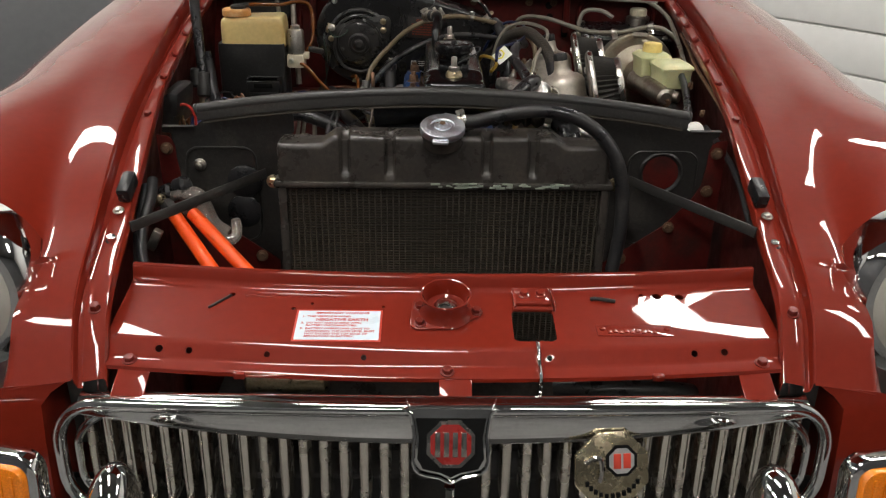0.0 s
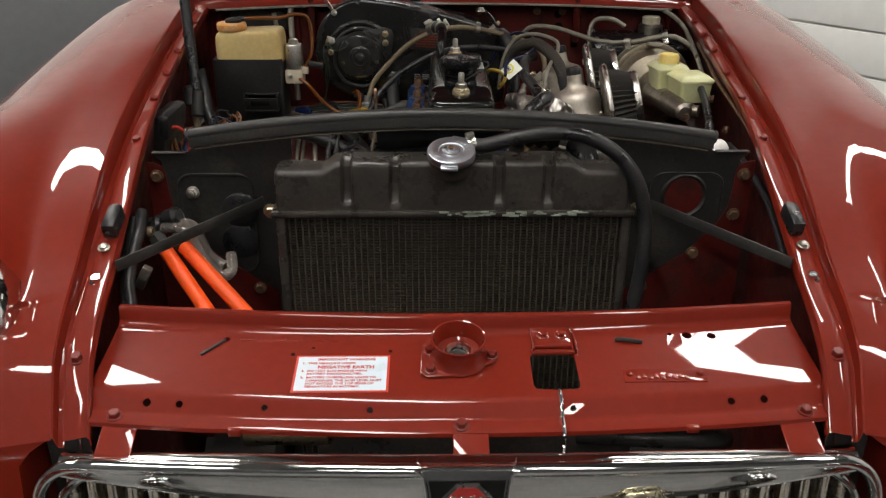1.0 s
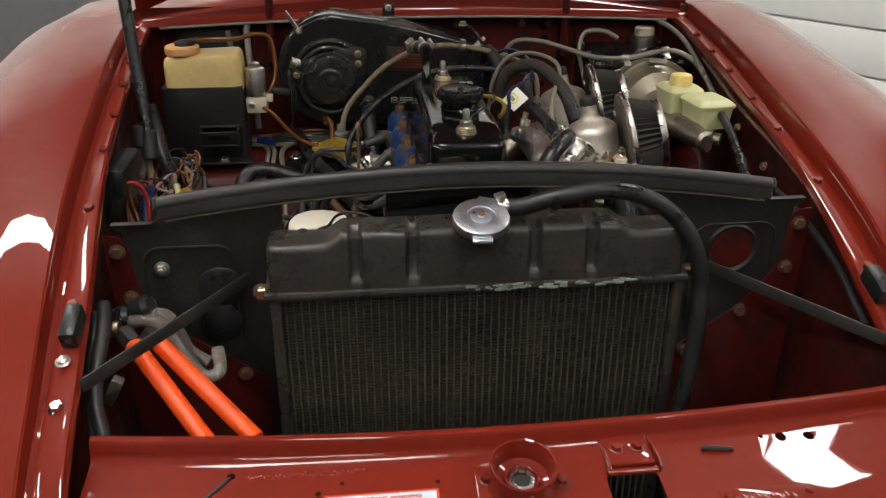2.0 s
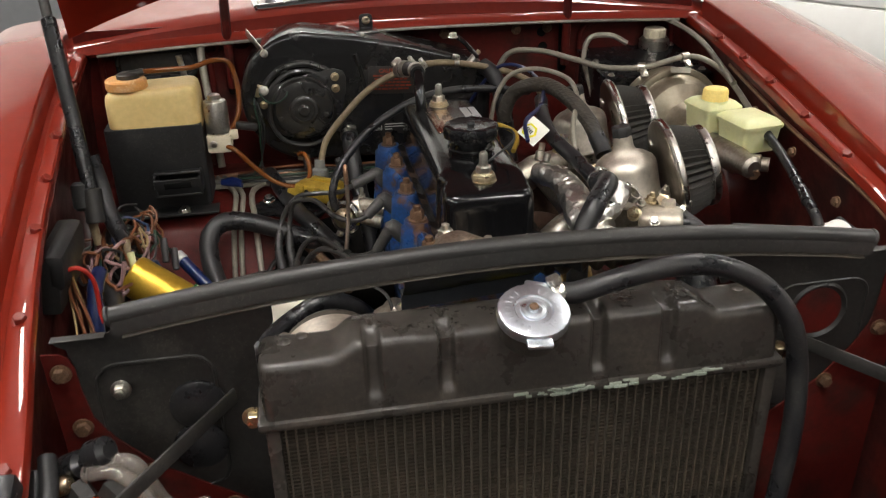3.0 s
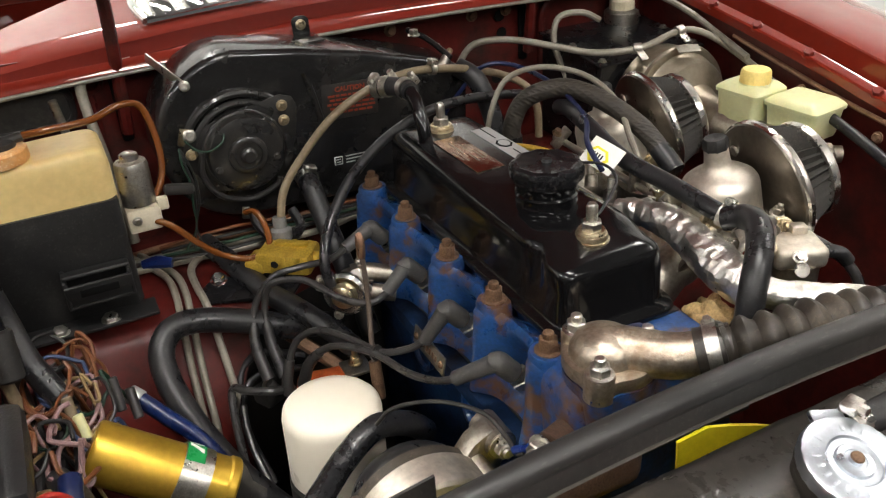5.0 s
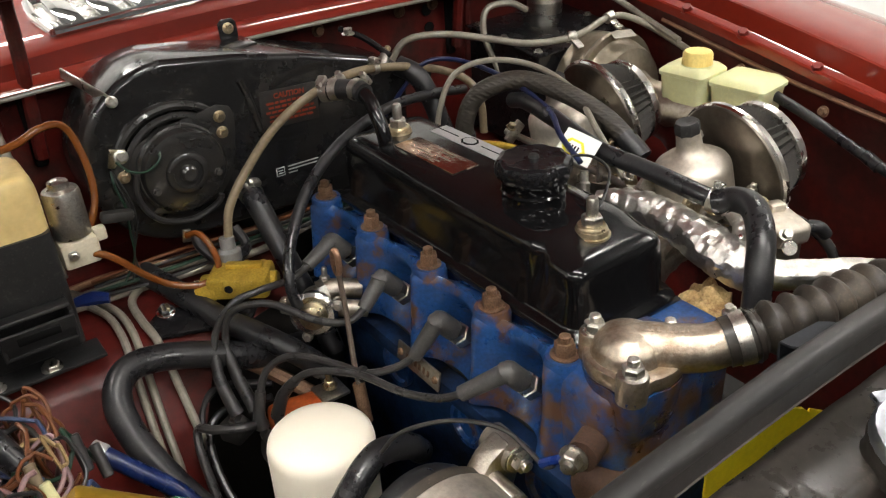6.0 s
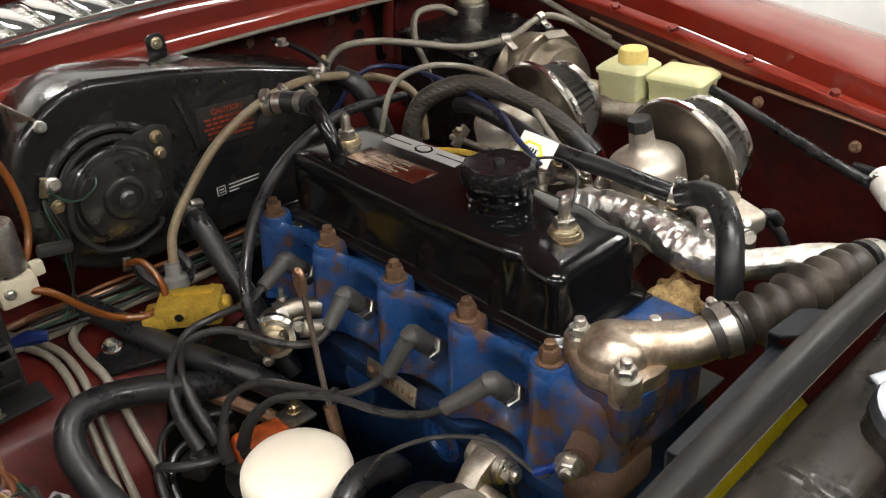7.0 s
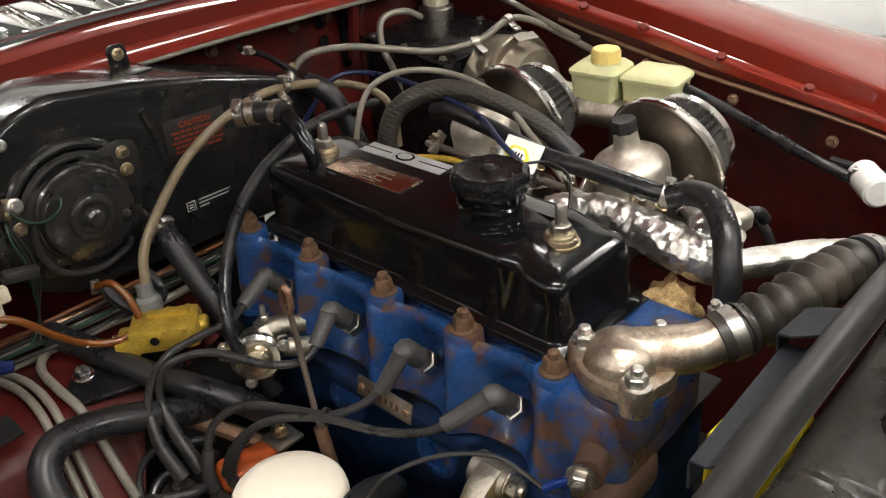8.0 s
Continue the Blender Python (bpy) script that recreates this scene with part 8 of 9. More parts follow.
    part("trunk_band", rod((-0.318, 0.5555, 0.714), (-0.311, 0.555, 0.7105), 0.0125, 14), SILVER_PLATE, loom)
    solo("wing_hose", tube([(-0.463, 0.78, 0.905), (-0.455, 0.77, 0.865), (-0.447, 0.75, 0.835), (-0.43, 0.73, 0.80)], 0.011, 12, 5), RUBBER, "dark rubber hose in the corner of the bay", "hose")
    for ob, dx in ((f, -0.016), (r, -0.012), (b, -0.012), (loom, -0.026)):
        ob.location.x += dx
    # unseen chassis legs, tray and valance, added to keep the bay floor dark
    fl = thing("chassis", (CX, 0.5, 0.3), "added grimy black chassis members closing the engine bay below", "chassis")
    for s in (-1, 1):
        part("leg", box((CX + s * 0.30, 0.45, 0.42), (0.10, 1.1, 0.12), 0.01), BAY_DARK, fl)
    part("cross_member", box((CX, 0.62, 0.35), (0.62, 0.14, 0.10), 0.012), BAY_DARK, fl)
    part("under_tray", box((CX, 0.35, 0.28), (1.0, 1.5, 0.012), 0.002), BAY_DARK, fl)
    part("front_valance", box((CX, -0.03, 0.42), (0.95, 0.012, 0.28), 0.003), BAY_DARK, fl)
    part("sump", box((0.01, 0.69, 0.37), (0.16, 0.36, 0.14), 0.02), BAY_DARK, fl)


fuse_corner()


# ---- nose ----
def grille_y(x):
    return -0.114 + 0.050 * (x / 0.43) ** 2


def grille():
    g = thing("radiator_grille", (CX, -0.08, 0.53), "chromed front grille with vertical slats", "grille")
    top, bot = 0.698, 0.552
    # outer surround as a rounded frame
    ring = rounded(0.866, top - bot, 0.055, 8)
    fine = []
    for (ax, ay), (bx, by) in zip(ring, ring[1:] + ring[:1]):
        k = 26 if abs(ax - bx) > 0.2 else 1
        fine += [(ax + (bx - ax) * j / k, ay + (by - ay) * j / k) for j in range(k)]

    def at(u, v, d=0.0):
        return V((CX + u, grille_y(u) + d + 0.035 * (v + 0.02), (top + bot) / 2 + v + 0.012 - 0.030 * (u / 0.45) ** 2))
    outer = [at(u, v) for u, v in fine]
    part("surround", tube(outer + outer[:1], 0.0075, 12, 1), CHROME, g, "polished chrome surround")
    inner = [at(u * 0.955, v * 0.80 - 0.004, 0.006 + (0.022 * lin(abs(u), (0.36, 0.41), (1, 0)) if v > 0.02 else 0.0)) for u, v in fine]
    part("inner_bead", tube(inner + inner[:1], 0.0045, 10, 1), CHROME, g)
    # broad top moulding tapering to the ends
    rows = []
    for i in range(61):
        u = -0.402 + 0.804 * i / 60
        h = 0.012 + 0.030 * (1 - abs(u / 0.402) ** 2.2)
        row = []
        for f, dy, dz in ((0, 0.024, 0.004), (0, 0.019, 0.0065), (0, 0.008, 0.0055), (0, 0.003, 0.003), (0.06, 0.0005, 0), (0.35, -0.0010, 0), (0.65, -0.0012, 0), (0.92, -0.0004, 0), (0.985, 0.0015, 0), (1.0, 0.006, 0.0), (1.0, 0.012, 0.001)):
            p = at(u, (top - bot) / 2 - h * f, 0.0)
            row.append(V((p.x, p.y + dy - 0.004, p.z + dz)))
        rows.append(row)
    part("top_moulding", sheet(rows, 0.0015, flip=True), CHROME, g, "broad polished top moulding", 50)
    # slats
    n = 37
    for i in range(n):
        u = -0.410 + 0.820 * (i + 0.5) / n
        if abs(u) < 0.034:
            continue
        h = 0.012 + 0.030 * (1 - min(1.0, abs(u / 0.402)) ** 2.2)
        lift = 0.012 - 0.030 * (u / 0.45) ** 2
        z1 = top - h - 0.002 + lift
        z0 = bot + 0.012 + lift
        y = grille_y(u)
        sec = [(-0.0064, 0.032), (-0.0062, 0.010), (-0.0045, 0.002), (-0.0015, 0.0), (0.0015, 0.0), (0.0045, 0.002), (0.0062, 0.010), (0.0064, 0.032)]
        rings = []
        for z in (z0, (z0 + z1) / 2, z1):
            rings.append([V((CX + u + a, y + 0.012 + b + 0.035 * (z - 0.63), z)) for a, b in sec])
        part("slat", loft(rings), SLAT, g)
    # badge on the middle
    x = frame_at((CX + 0.004, -0.128, 0.684), (1, 0, 0), (0, 0.32, 0.95))
    shield = [(-0.047, 0.045), (-0.044, 0.038), (0.044, 0.038), (0.047, 0.045), (0.043, 0.030), (0.039, 0.005), (0.041, -0.022), (0.034, -0.035), (0.012, -0.040), (0.0, -0.046), (-0.012, -0.040), (-0.034, -0.035), (-0.041, -0.022), (-0.039, 0.005), (-0.043, 0.030)]
    bd = part("badge", prism(shield, 0.010, x @ Matrix.Translation((0, 0, -0.006)), 0.0015), CHROME, g, "chrome shield badge with a red octagon")
    part("shield_field", prism([(a * 0.84, b * 0.82) for a, b in shield[4:]], 0.002, x @ Matrix.Translation((0, 0, 0.0035))), INK_BLACK, bd)
    part("shield_rim", tube([x @ V((a * 0.955, b * 0.95, 0.0045)) for a, b in shield[1:3] + shield[4:] + shield[1:3]], 0.0022, 8, 2), CHROME, bd)
    octa = [(0.027 * math.cos(radians(22.5 + 45 * k)), 0.027 * math.sin(radians(22.5 + 45 * k))) for k in range(8)]
    part("octagon", prism(octa, 0.002, x @ Matrix.Translation((0, -0.002, 0.0052))), STAINLESS, bd)
    part("octagon_field", prism([(a * 0.84, b * 0.84) for a, b in octa], 0.001, x @ Matrix.Translation((0, -0.002, 0.0068))), ENAMEL_RED, bd)
    for q, w in ((-0.0135, 0.0055), (-0.0045, 0.0055), (0.0045, 0.0055), (0.0135, 0.0055)):
        part("emblem_bar", box((q, -0.002, 0.0082), (w, 0.026, 0.0010), 0.0003), STAINLESS, bd).matrix_basis = x
    part("badge_tail", tube([(CX + 0.004, -0.125, 0.622), (CX + 0.004, -0.118, 0.59), (CX + 0.004, -0.112, 0.56)], 0.006, 10, 4), CHROME, g)
    # club badge on the slats
    x = frame_at((0.162, -0.122, 0.645), (1, 0.10, 0.0), (0, 0.35, 0.95))
    octb = [(0.043 * math.cos(radians(22.5 + 45 * k)), 0.043 * math.sin(radians(22.5 + 45 * k))) for k in range(8)]
    cb = thing("club_badge", (0.162, -0.118, 0.60), "octagonal nickel club badge fixed to the grille slats", "badge")
    part("plate", prism(octb, 0.005, x, 0.001), mat("nickel", (0.62, 0.54, 0.37), 0.24, 1.0, dirt=(0.3, 0.25, 0.17), dirt_amount=0.6, scale=60, grain=0.1, bump=0.3), cb)
    part("enamel", prism([(a * 0.42 + 0.010, b * 0.42 + 0.009) for a, b in octb], 0.0016, x @ Matrix.Translation((0, 0, 0.0048))), INK_BLACK, cb)
    part("enamel_field", prism([(a * 0.34 + 0.010, b * 0.34 + 0.009) for a, b in octb], 0.0012, x @ Matrix.Translation((0, 0, 0.0058))), SILVER_PLATE, cb)
    for q in (0.005, 0.0155):
        part("enamel_bar", box((q, 0.009, 0.0073), (0.008, 0.016, 0.0010), 0.0003), INK_RED, cb).matrix_basis = x
    for k in range(11):
        a = radians(214 + 11.2 * k)
        part("letter_bar", box((0.033 * math.cos(a), 0.033 * math.sin(a) + 0.004, 0.0056), (0.0042, 0.0052, 0.0012), 0.0003, None), INK_BLACK, cb).matrix_basis = x
    part("relief", tube([x @ V((-0.030, 0.008, 0.006)), x @ V((-0.015, 0.014, 0.008)), x @ V((-0.012, 0.0, 0.008)), x @ V((-0.014, -0.012, 0.006))], 0.003, 8, 5), STAINLESS, cb)
    # overrider tops
    for s in (-1, 1):
        o = thing("overrider", (CX + s * 0.40, -0.16, 0.50), "chrome bumper overrider in front of the grille", "overrider", "overriders")
        secs = []
        for z, w, d in ((0.46, 0.030, 0.045), (0.58, 0.030, 0.045), (0.615, 0.0285, 0.042), (0.636, 0.025, 0.037), (0.651, 0.020, 0.029), (0.661, 0.013, 0.019), (0.666, 0.006, 0.009)):
            secs.append([V((CX + s * 0.340 + a, -0.185 + b + 0.20 * (z - 0.5), z)) for a, b in [(w * math.cos(q), d * math.sin(q)) for q in [2 * math.pi * i / 40 for i in range(40)]]])
        part("shell", loft(secs), CHROME, o)
    # dark depths behind the grille: pipes of the oil cooler and horn
    h = thing("oil_cooler", (CX, 0.10, 0.62), "dark oil cooler matrix low behind the grille", "oil cooler")
    part("matrix", box((CX + 0.02, 0.06, 0.60), (0.36, 0.05, 0.11), 0.004), BLACK_DUSTY, h)
    part("end_tank", rod((CX - 0.24, 0.03, 0.66), (CX - 0.14, 0.03, 0.66), 0.02, 18, None, 0.004), PASSIVATED, h)
    solo("cooler_hose", tube([(0.12, 0.02, 0.655), (0.2, -0.005, 0.668), (0.26, 0.0, 0.662), (0.29, 0.03, 0.64)], 0.011, 14, 6), LEAD, "grey hose looping behind the grille", "hose")
    for s in (-1, 1):
        hl = thing("headlamp", (CX + s * 0.625, 0.15, 0.6), "round chromed headlamp with a ribbed glass lens", "headlamp", "headlamps")
        c = V((CX + s * 0.590, 0.062, 0.760))
        d = V((0.0, -1, 0.06))
        part("rim", lathe([(0.080, 0.024), (0.092, 0.026), (0.102, 0.018), (0.107, 0.006), (0.108, -0.02), (0.104, -0.05)], c, d, 56), CHROME, hl, "polished chrome rim")
        part("bowl", lathe([(0.0, -0.05), (0.04, -0.04), (0.07, -0.012), (0.085, 0.016)], c, d, 48, close=False), CAP_STEEL, hl)
        part("lens", lathe([(0.086, 0.018), (0.08, 0.026), (0.06, 0.036), (0.03, 0.042), (0, 0.044)], c, d, 56, close=False), mat("headlamp_glass", (0.85, 0.82, 0.72), 0.06, alpha=0.35, ior=1.5, scale=30, bump=0.15, bump_scale=40, grain=0.0, dirt_amount=0), hl, "clear ribbed glass")
        il = thing("indicator_lamp", (CX + s * 0.52, -0.07, 0.5), "amber indicator lamp in a chrome bezel", "indicator lamp", "indicator lamps")
        m = frame_at((CX + s * 0.490, -0.114, 0.624), (1, 0.18 * s, 0), (0, 0.1, 1))
        part("bezel", prism(rounded(0.150, 0.088, 0.022), 0.022, m, 0.004), CHROME, il)
        part("lens", prism(rounded(0.128, 0.068, 0.016), 0.014, m @ Matrix.Translation((0, 0, 0.016)), 0.005), mat("amber_lens", (0.8, 0.22, 0.01), 0.15, dirt=(0.6, 0.12, 0.005), dirt_amount=0.4, scale=60, bump=0.5, bump_scale=200, coat=0.6), il, "amber ribbed lens")
        for k in range(9):
            part("lens_rib", box((-0.052 + 0.013 * k, 0, 0.0305), (0.004, 0.052, 0.003), 0.0012), bpy.data.materials["amber_lens"], il).matrix_basis = m


grille()


def cut_holes(ob, cutter):
    """Takes the closed shapes of a bmesh out of a mesh object."""
    me = bpy.data.meshes.new("cutter")
    cutter.to_mesh(me)
    cutter.free()
    tool = new("cutter", me)
    mod = ob.modifiers.new("cut", "BOOLEAN")
    mod.object, mod.operation, mod.solver = tool, "DIFFERENCE", "EXACT"
    done = bpy.data.meshes.new_from_object(ob.evaluated_get(bpy.context.evaluated_depsgraph_get()))
    ob.modifiers.clear()
    ob.data = done
    for p in done.polygons:
        p.use_smooth = True
    done.set_sharp_from_angle(angle=radians(40))
    bpy.data.objects.remove(tool)


def slam_fittings():
    up = V((0, -0.176, 1)).normalized()
    tip = Matrix.Rotation(math.atan(0.176), 4, "X")

    def on(x, y, h=0.0):
        return V((x, y, slam_z(y))) + up * h

    def lay(x, y, h=0.0, turn=0.0):
        return Matrix.Translation(on(x, y, h)) @ tip @ Matrix.Rotation(turn, 4, "Z")
    # bonnet latch cup on its three-cornered plate
    l = thing("bonnet_latch", on(-0.013, 0.036), "red-painted round bonnet latch cup on the slam panel", "latch")
    plate = [(-0.040, 0.018), (-0.034, 0.027), (0.0, 0.034), (0.036, 0.010), (0.043, 0.002), (0.040, -0.007), (0.006, -0.030), (-0.034, -0.032), (-0.041, -0.026)]
    part("base_plate", prism(plate, 0.003, lay(-0.013, 0.034, 0.0004), 0.001), RED, l)
    part("cup", lathe([(0.033, 0), (0.0300, 0.003), (0.0265, 0.010), (0.0272, 0.020), (0.0292, 0.0245), (0.0300, 0.0258), (0.0292, 0.0268), (0.0278, 0.0262), (0.0255, 0.021), (0.0235, 0.008), (0.0165, 0.004), (0.0155, 0.009), (0.0135, 0.0095), (0.0125, 0.002), (0, 0.002)], on(-0.013, 0.036, 0.002), up, 44), RED, l)
    part("socket_ring", lathe([(0.0122, 0.0025), (0.0118, 0.006), (0.0085, 0.0065), (0.008, 0.003)], on(-0.013, 0.036, 0.002), up, 28), STAINLESS, l, "worn bright socket ring")
    part("socket", lathe([(0.0078, 0), (0.0075, 0.003), (0, 0.003)], on(-0.013, 0.036, 0.003), up, 20), BLACK_SATIN, l)
    for x, y in ((0.0235, 0.034), (-0.043, 0.012), (-0.044, 0.042)):
        part("bolt", hexbolt(on(x, y, 0.003), up, 0.0052, 0.005), RED_BOLT, l)
    # safety catch bracket behind its opening
    c = thing("safety_catch", on(0.0905, 0.06), "red safety catch bracket with a bright hanging wire", "catch")
    part("bracket", box(Z0, (0.044, 0.036, 0.004), 0.0015, lay(0.0905, 0.063, 0.003)), RED, c)
    for x in (0.0670, 0.1140):
        part("cheek", prism([(0.0, -0.001), (0.046, -0.001), (0.046, 0.004), (0.006, 0.010), (0.0, 0.008)], 0.0025, frame_at(on(x + 0.00125, 0.040), (0, 1, 0.176), up), 0.0008), RED, c)
    part("front_fold", rod(on(0.0665, 0.0415, 0.002), on(0.1145, 0.0415, 0.002), 0.0035, 12, None, 0.0008), RED, c)
    part("hinge_pin", rod(on(0.069, 0.047, 0.006), on(0.112, 0.047, 0.006), 0.0028, 10), RED, c)
    for x in (0.082, 0.102):
        part("screw", hexbolt(on(x, 0.066, 0.005), up, 0.0052, 0.004), RED, c)
    part("shackle", tube([on(0.0905, 0.010, -0.012), on(0.0905, -0.004, -0.006), on(0.0905, -0.0165, 0.0015), (0.0905, -0.031, 0.7345), (0.0905, -0.043, 0.723), (0.0905, -0.060, 0.7185), (0.0905, -0.0635, 0.705), (0.0905, -0.0630, 0.692)], 0.0022, 8, 5), CHROME, c, "bright wire catch")
    # warning sticker
    x = lay(-0.1375, 0.0109, 0.0006)
    w, h = 0.101, 0.0575
    s = thing("warning_sticker", x.translation, "pale blue warning sticker with red lettering on the slam panel", "sticker")
    part("border", box(Z0, (w, h, 0.0006), 0.0002, x), INK_RED, s)
    part("field", box(Z0, (w - 0.005, h - 0.005, 0.0006), 0.0002, x @ Matrix.Translation((0, 0, 0.0004))), STICKER, s)
    lines = (("IMPORTANT WARNING", 0.0055, 0.0245, 0), ("1.  THIS VEHICLE IS WIRED", 0.0046, 0.0175, 1), ("NEGATIVE EARTH", 0.0072, 0.0105, 0), ("2.  DO NOT RUN ENGINE WITH", 0.0046, 0.0038, 1),
             ("BATTERY DISCONNECTED.", 0.0046, -0.0014, 2), ("3.  BATTERY OVERFILLING LEADS TO", 0.0046, -0.0078, 1), ("CORROSION. THE ACID LEVEL MUST", 0.0046, -0.0132, 2), ("NOT EXCEED THE TOP EDGE OF", 0.0046, -0.0184, 2), ("SEPARATORS IN BATTERY.", 0.0046, -0.0236, 2))
    for t, sz, y, mode in lines:
        q = x @ Matrix.Translation((0.004 if mode == 0 else -0.043 if mode == 1 else -0.037, y * 0.88, 0.0009)) @ Matrix.Diagonal((1.05, 0.9, 1, 1))
        part("lettering", text_mesh(t, sz, q, 0.0001, "CENTER" if mode == 0 else "LEFT"), LETTER_RED, s)
    # drilled holes, the catch's opening and small fixings on the panel
    car_ = bpy.data.objects["car_body"]
    slam = [o for o in car_.children if o.name.startswith("slam_panel")][0]
    cut = bmesh.new()
    prism(rounded(0.049, 0.056, 0.007), 0.03, lay(0.0893, 0.0135, -0.015), bm=cut)
    for x, y, r in ((-0.193, 0.0425, 0.0026), (0.2265, 0.073, 0.0024), (0.2456, 0.0708, 0.0055), (0.2731, 0.070, 0.0052), (-0.2705, 0.0685, 0.0038), (-0.087, 0.0465, 0.0022), (-0.172, 0.052, 0.0022)):
        prism([(r * math.cos(a), r * math.sin(a)) for a in [k * math.pi / 7 for k in range(14)]], 0.03, lay(x, y, -0.015), bm=cut)
    for x, r in ((-0.335, 0.0042), (-0.301, 0.0038), (-0.213, 0.0034), (-0.105, 0.0033), (0.103, 0.0032), (0.268, 0.0038), (0.303, 0.0040)):
        y = -0.0150 + slam_bow(x - CX)
        z = 0.7290 + 0.176 * slam_bow(x - CX)
        prism([(r * math.cos(a), r * math.sin(a)) for a in [k * math.pi / 7 for k in range(14)]], 0.03, Matrix.Translation((x, y, z)) @ to_axis((0, -0.74, 0.67)) @ Matrix.Translation((0, 0, -0.015)), bm=cut)
    bmesh.ops.recalc_face_normals(cut, faces=cut.faces[:])
    cut_holes(slam, cut)
    part("catch_lever", box(Z0, (0.034, 0.0032, 0.003), 0.001, lay(-0.282, 0.054, 0.0012, radians(48))), BLACK_SATIN, slam, "thin dark lever in its slot")
    part("lever", tube([on(0.163, 0.062, 0.002), on(0.168, 0.0605, 0.004), on(0.180, 0.0590, 0.0035), on(0.192, 0.058, 0.002)], 0.0024, 8, 4), BLACK_SATIN, slam, "thin dark lever")
    for x in (-0.365, 0.343, -0.012):
        q = V((x, -0.030 + slam_bow(x - CX), 0.7208 + 0.176 * slam_bow(x - CX)))
        part("bolt", hexbolt(q, (0, -0.2, 1), 0.0060, 0.005), RED_BOLT, slam)
    for x in (-0.240, 0.222):
        part("clip", box((x, -0.0395 + slam_bow(x - CX), 0.7155 + 0.176 * slam_bow(x - CX)), (0.013, 0.006, 0.008), 0.0015), RED, slam)
    # stamped maker's plate and sealer beads under the paint
    part("stamped_plate", box(Z0, (0.088, 0.020, 0.0014), 0.0006, lay(0.205, 0.005, 0.0004)), RED, slam)
    for k in range(9):
        part("stamped_bar", box(Z0, (0.0050, 0.007, 0.0012), 0.0003, lay(0.176 + 0.0065 * k, 0.002 + 0.002 * (k % 2), 0.0012)), RED, slam)
    for x in (0.168, 0.243):
        part("rivet", lathe([(0.004, 0), (0.003, 0.002), (0, 0.0028)], on(x, 0.007, 0.001), up, 12), RED, slam)
    rng = random.Random(6)
    bm = bmesh.new()
    for k in range(46):
        q = on(-0.255 + 0.0024 * k + rng.uniform(-0.001, 0.001), 0.0655 + rng.uniform(-0.0025, 0.0025), 0.0)
        lathe([(0.0012, 0), (0.0009, 0.0008), (0, 0.001)], q, up, 6, bm)
    tagged(part("sealer_bead", bm, RED, slam, "pimpled sealer under the paint"), kind="stuff")


slam_fittings()


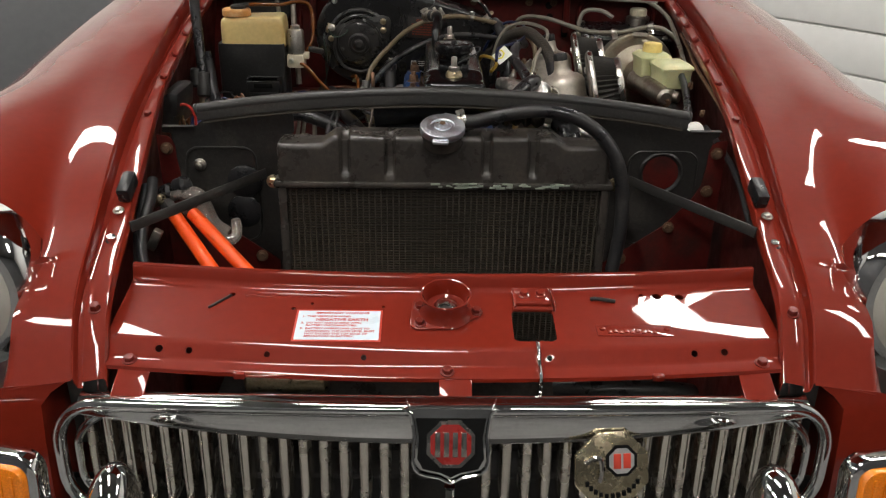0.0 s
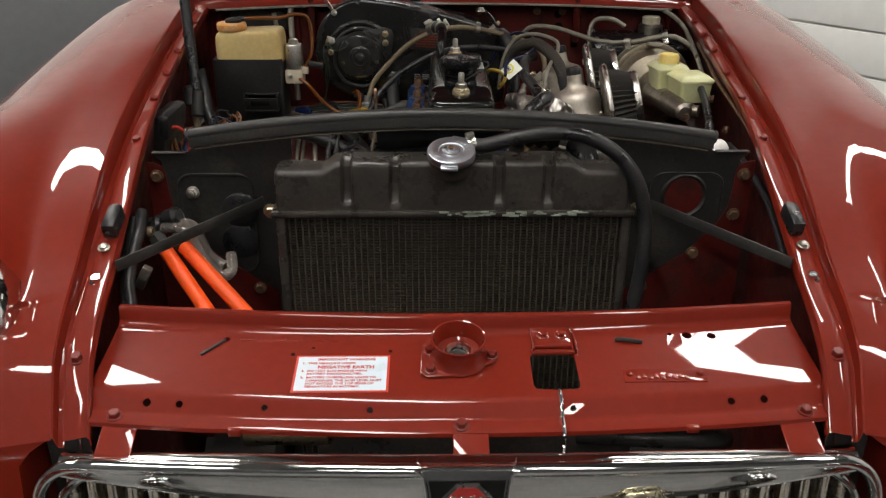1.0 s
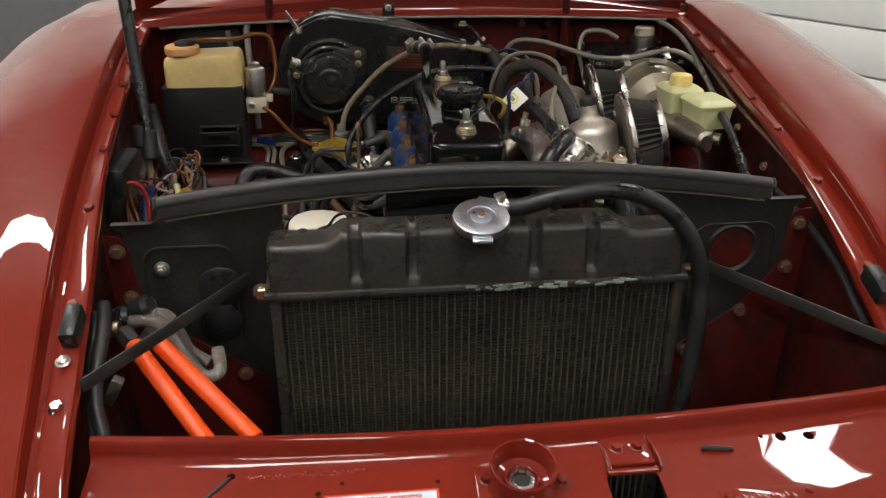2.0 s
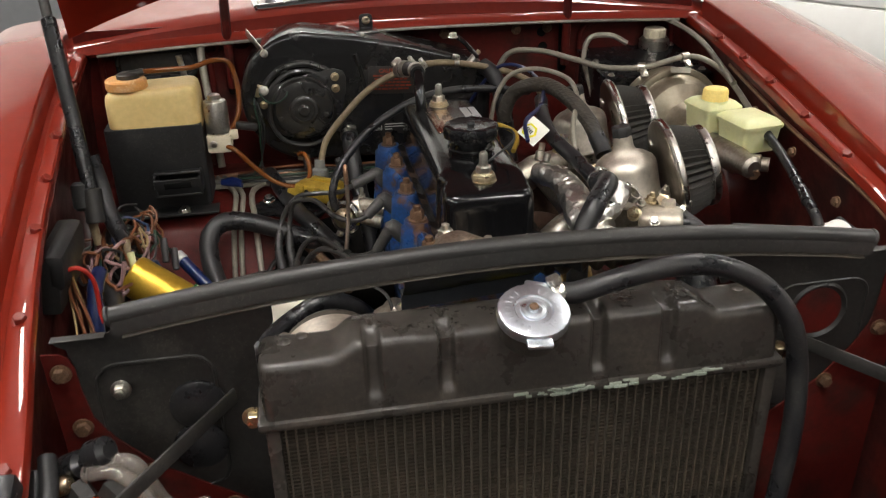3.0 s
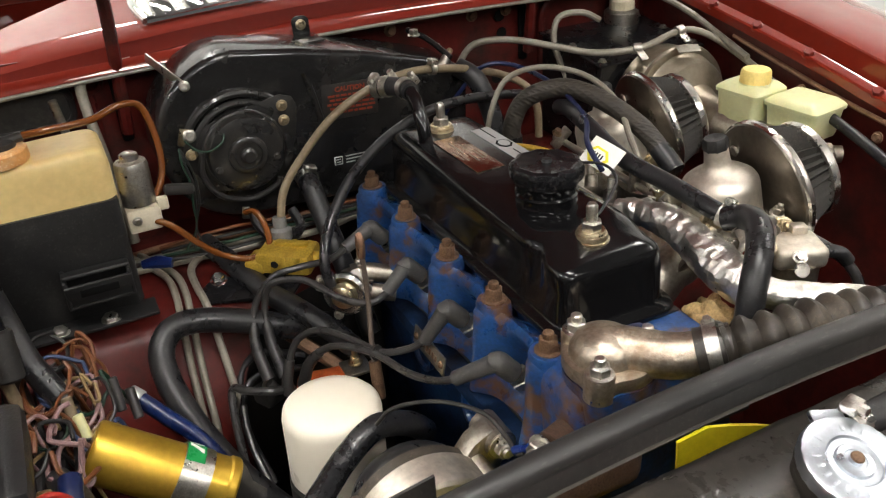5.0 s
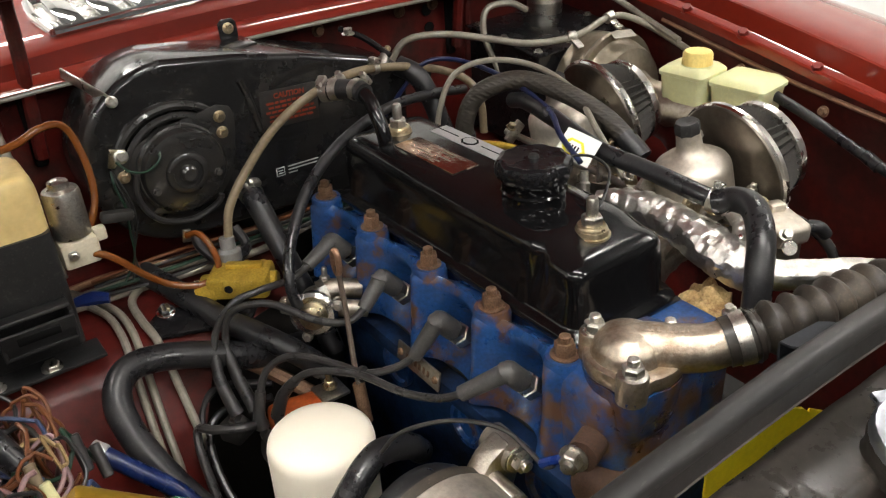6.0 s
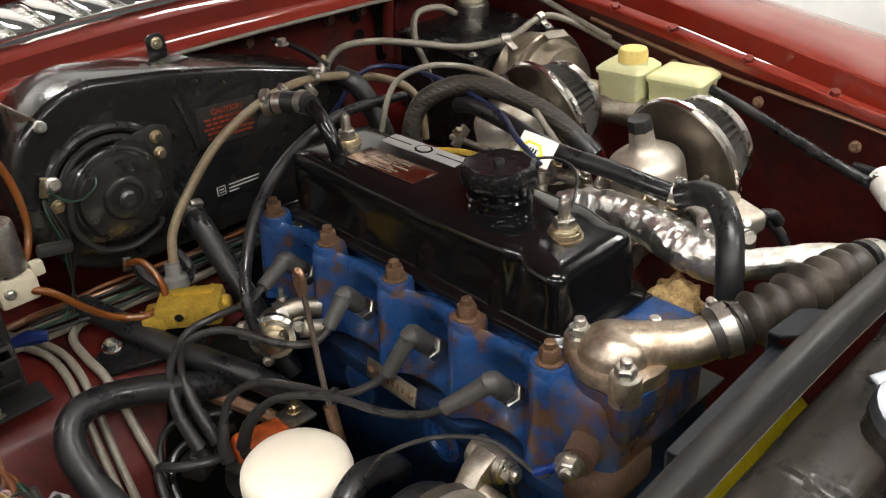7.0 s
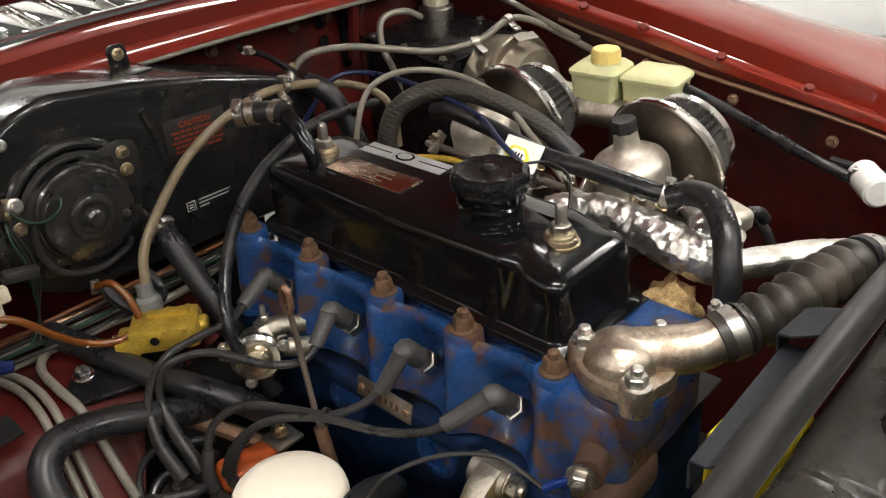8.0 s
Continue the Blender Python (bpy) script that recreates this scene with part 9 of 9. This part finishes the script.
def front_bay():
    # steel ties between radiator panel and wings
    for s in (-1, 1):
        a, b = V((CX + s * 0.262, 0.345, 0.812)), V((CX + s * 0.398, 0.145, 0.806))
        st = thing("radiator_tie", (a + b) / 2, "flat black steel tie bar beside the radiator", "tie bar", "tie bars")
        m = frame_at((a + b) / 2, b - a, (0.0, 0.25, 1))
        part("bar", box(Z0, ((b - a).length, 0.014, 0.003), 0.001, m), BLACK_SATIN, st)
        for f in (0.06, 0.5, 0.94):
            q = a.lerp(b, f)
            part("rivet", hexbolt(q + V((0, -0.002, 0)), m.to_3x3() @ V((0, 0, -1)) if s > 0 else m.to_3x3() @ V((0, 0, 1)), 0.0035, 0.002, False), BLACK_SATIN, st)
    # overflow hose round the radiator
    o = thing("overflow_hose", (0.15, 0.295, 0.90), "black rubber overflow hose arching round the radiator", "hose")
    part("hose", tube([(0.012, 0.302, 0.905), (0.030, 0.298, 0.906), (0.07, 0.295, 0.917), (0.115, 0.295, 0.923), (0.158, 0.294, 0.918), (0.198, 0.289, 0.897), (0.226, 0.281, 0.862), (0.241, 0.279, 0.81), (0.241, 0.270, 0.752), (0.232, 0.26, 0.694), (0.22, 0.25, 0.63)], 0.0098, 16, 7), RUBBER, o)
    part("spigot", rod((-0.01, 0.292, 0.897), (0.018, 0.302, 0.905), 0.006, 12), ZINC, o)
    clamp("hose_clip", (0.012, 0.302, 0.905), (0.9, 0.1, 0.25), 0.0102, turn=1.5, w=0.011)
    # air-horn style orange sleeves with clear tubes
    for k, (p0, p1) in enumerate((((-0.392, 0.258, 0.782), (-0.305, 0.155, 0.722)), ((-0.364, 0.256, 0.782), (-0.258, 0.155, 0.724)))):
        t = thing("orange_sleeve", p0, "bright orange sleeved pipe rising behind the slam panel", "pipe", "orange pipes")
        part("sleeve", rod(p0, p1, 0.0095, 20, None, 0.001), ORANGE_RED, t)
        q0, q1 = V(p0), V(p1)
        part("fitting", rod(q0 - (q1 - q0).normalized() * 0.02, q0, 0.011, 6), BLACK_SATIN, t)
    solo("clear_hose", tube([(-0.395, 0.275, 0.80), (-0.372, 0.27, 0.803), (-0.352, 0.262, 0.79), (-0.338, 0.25, 0.768), (-0.318, 0.235, 0.752), (-0.302, 0.24, 0.754), (-0.305, 0.26, 0.77)], 0.0072, 14, 7), CLEAR, "clear plastic hose looping by the orange pipes", "hose")
    solo("clear_hose", tube([(-0.375, 0.28, 0.806), (-0.357, 0.275, 0.806), (-0.346, 0.27, 0.79), (-0.336, 0.268, 0.765), (-0.316, 0.262, 0.752)], 0.0065, 14, 7), CLEAR, "clear plastic hose beside the orange pipes", "hose")
    j = thing("pipe_joint", (-0.385, 0.28, 0.80), "black and brass pipe joints in the corner", "fitting")
    for q, r_, m_ in (((-0.405, 0.285, 0.802), 0.012, RUBBER_SHINY), ((-0.383, 0.284, 0.812), 0.013, RUBBER_SHINY), ((-0.415, 0.27, 0.795), 0.008, PASSIVATED)):
        part("elbow", lathe([(r_ * 0.7, -0.012), (r_, -0.008), (r_, 0.008), (r_ * 0.6, 0.012)], q, (0.8, -0.3, 0.4), 18), m_, j)
    part("bracket", box((-0.398, 0.19, 0.77), (0.012, 0.012, 0.03), 0.002, Matrix.Rotation(0.5, 4, "Y")), ZINC, j)
    solo("wiring_sleeve", tube([(-0.418, 0.27, 0.825), (-0.413, 0.24, 0.812), (-0.415, 0.21, 0.79), (-0.412, 0.175, 0.765), (-0.398, 0.14, 0.742), (-0.39, 0.12, 0.70)], 0.0075, 12, 6), TAPE, "dark blue-black wiring sleeve along the inner wing", "wiring")
    solo("wiring_sleeve", tube([(-0.425, 0.26, 0.82), (-0.423, 0.23, 0.80), (-0.42, 0.19, 0.772), (-0.41, 0.15, 0.74)], 0.0065, 12, 6), TAPE, "black taped wiring along the inner wing", "wiring")


front_bay()
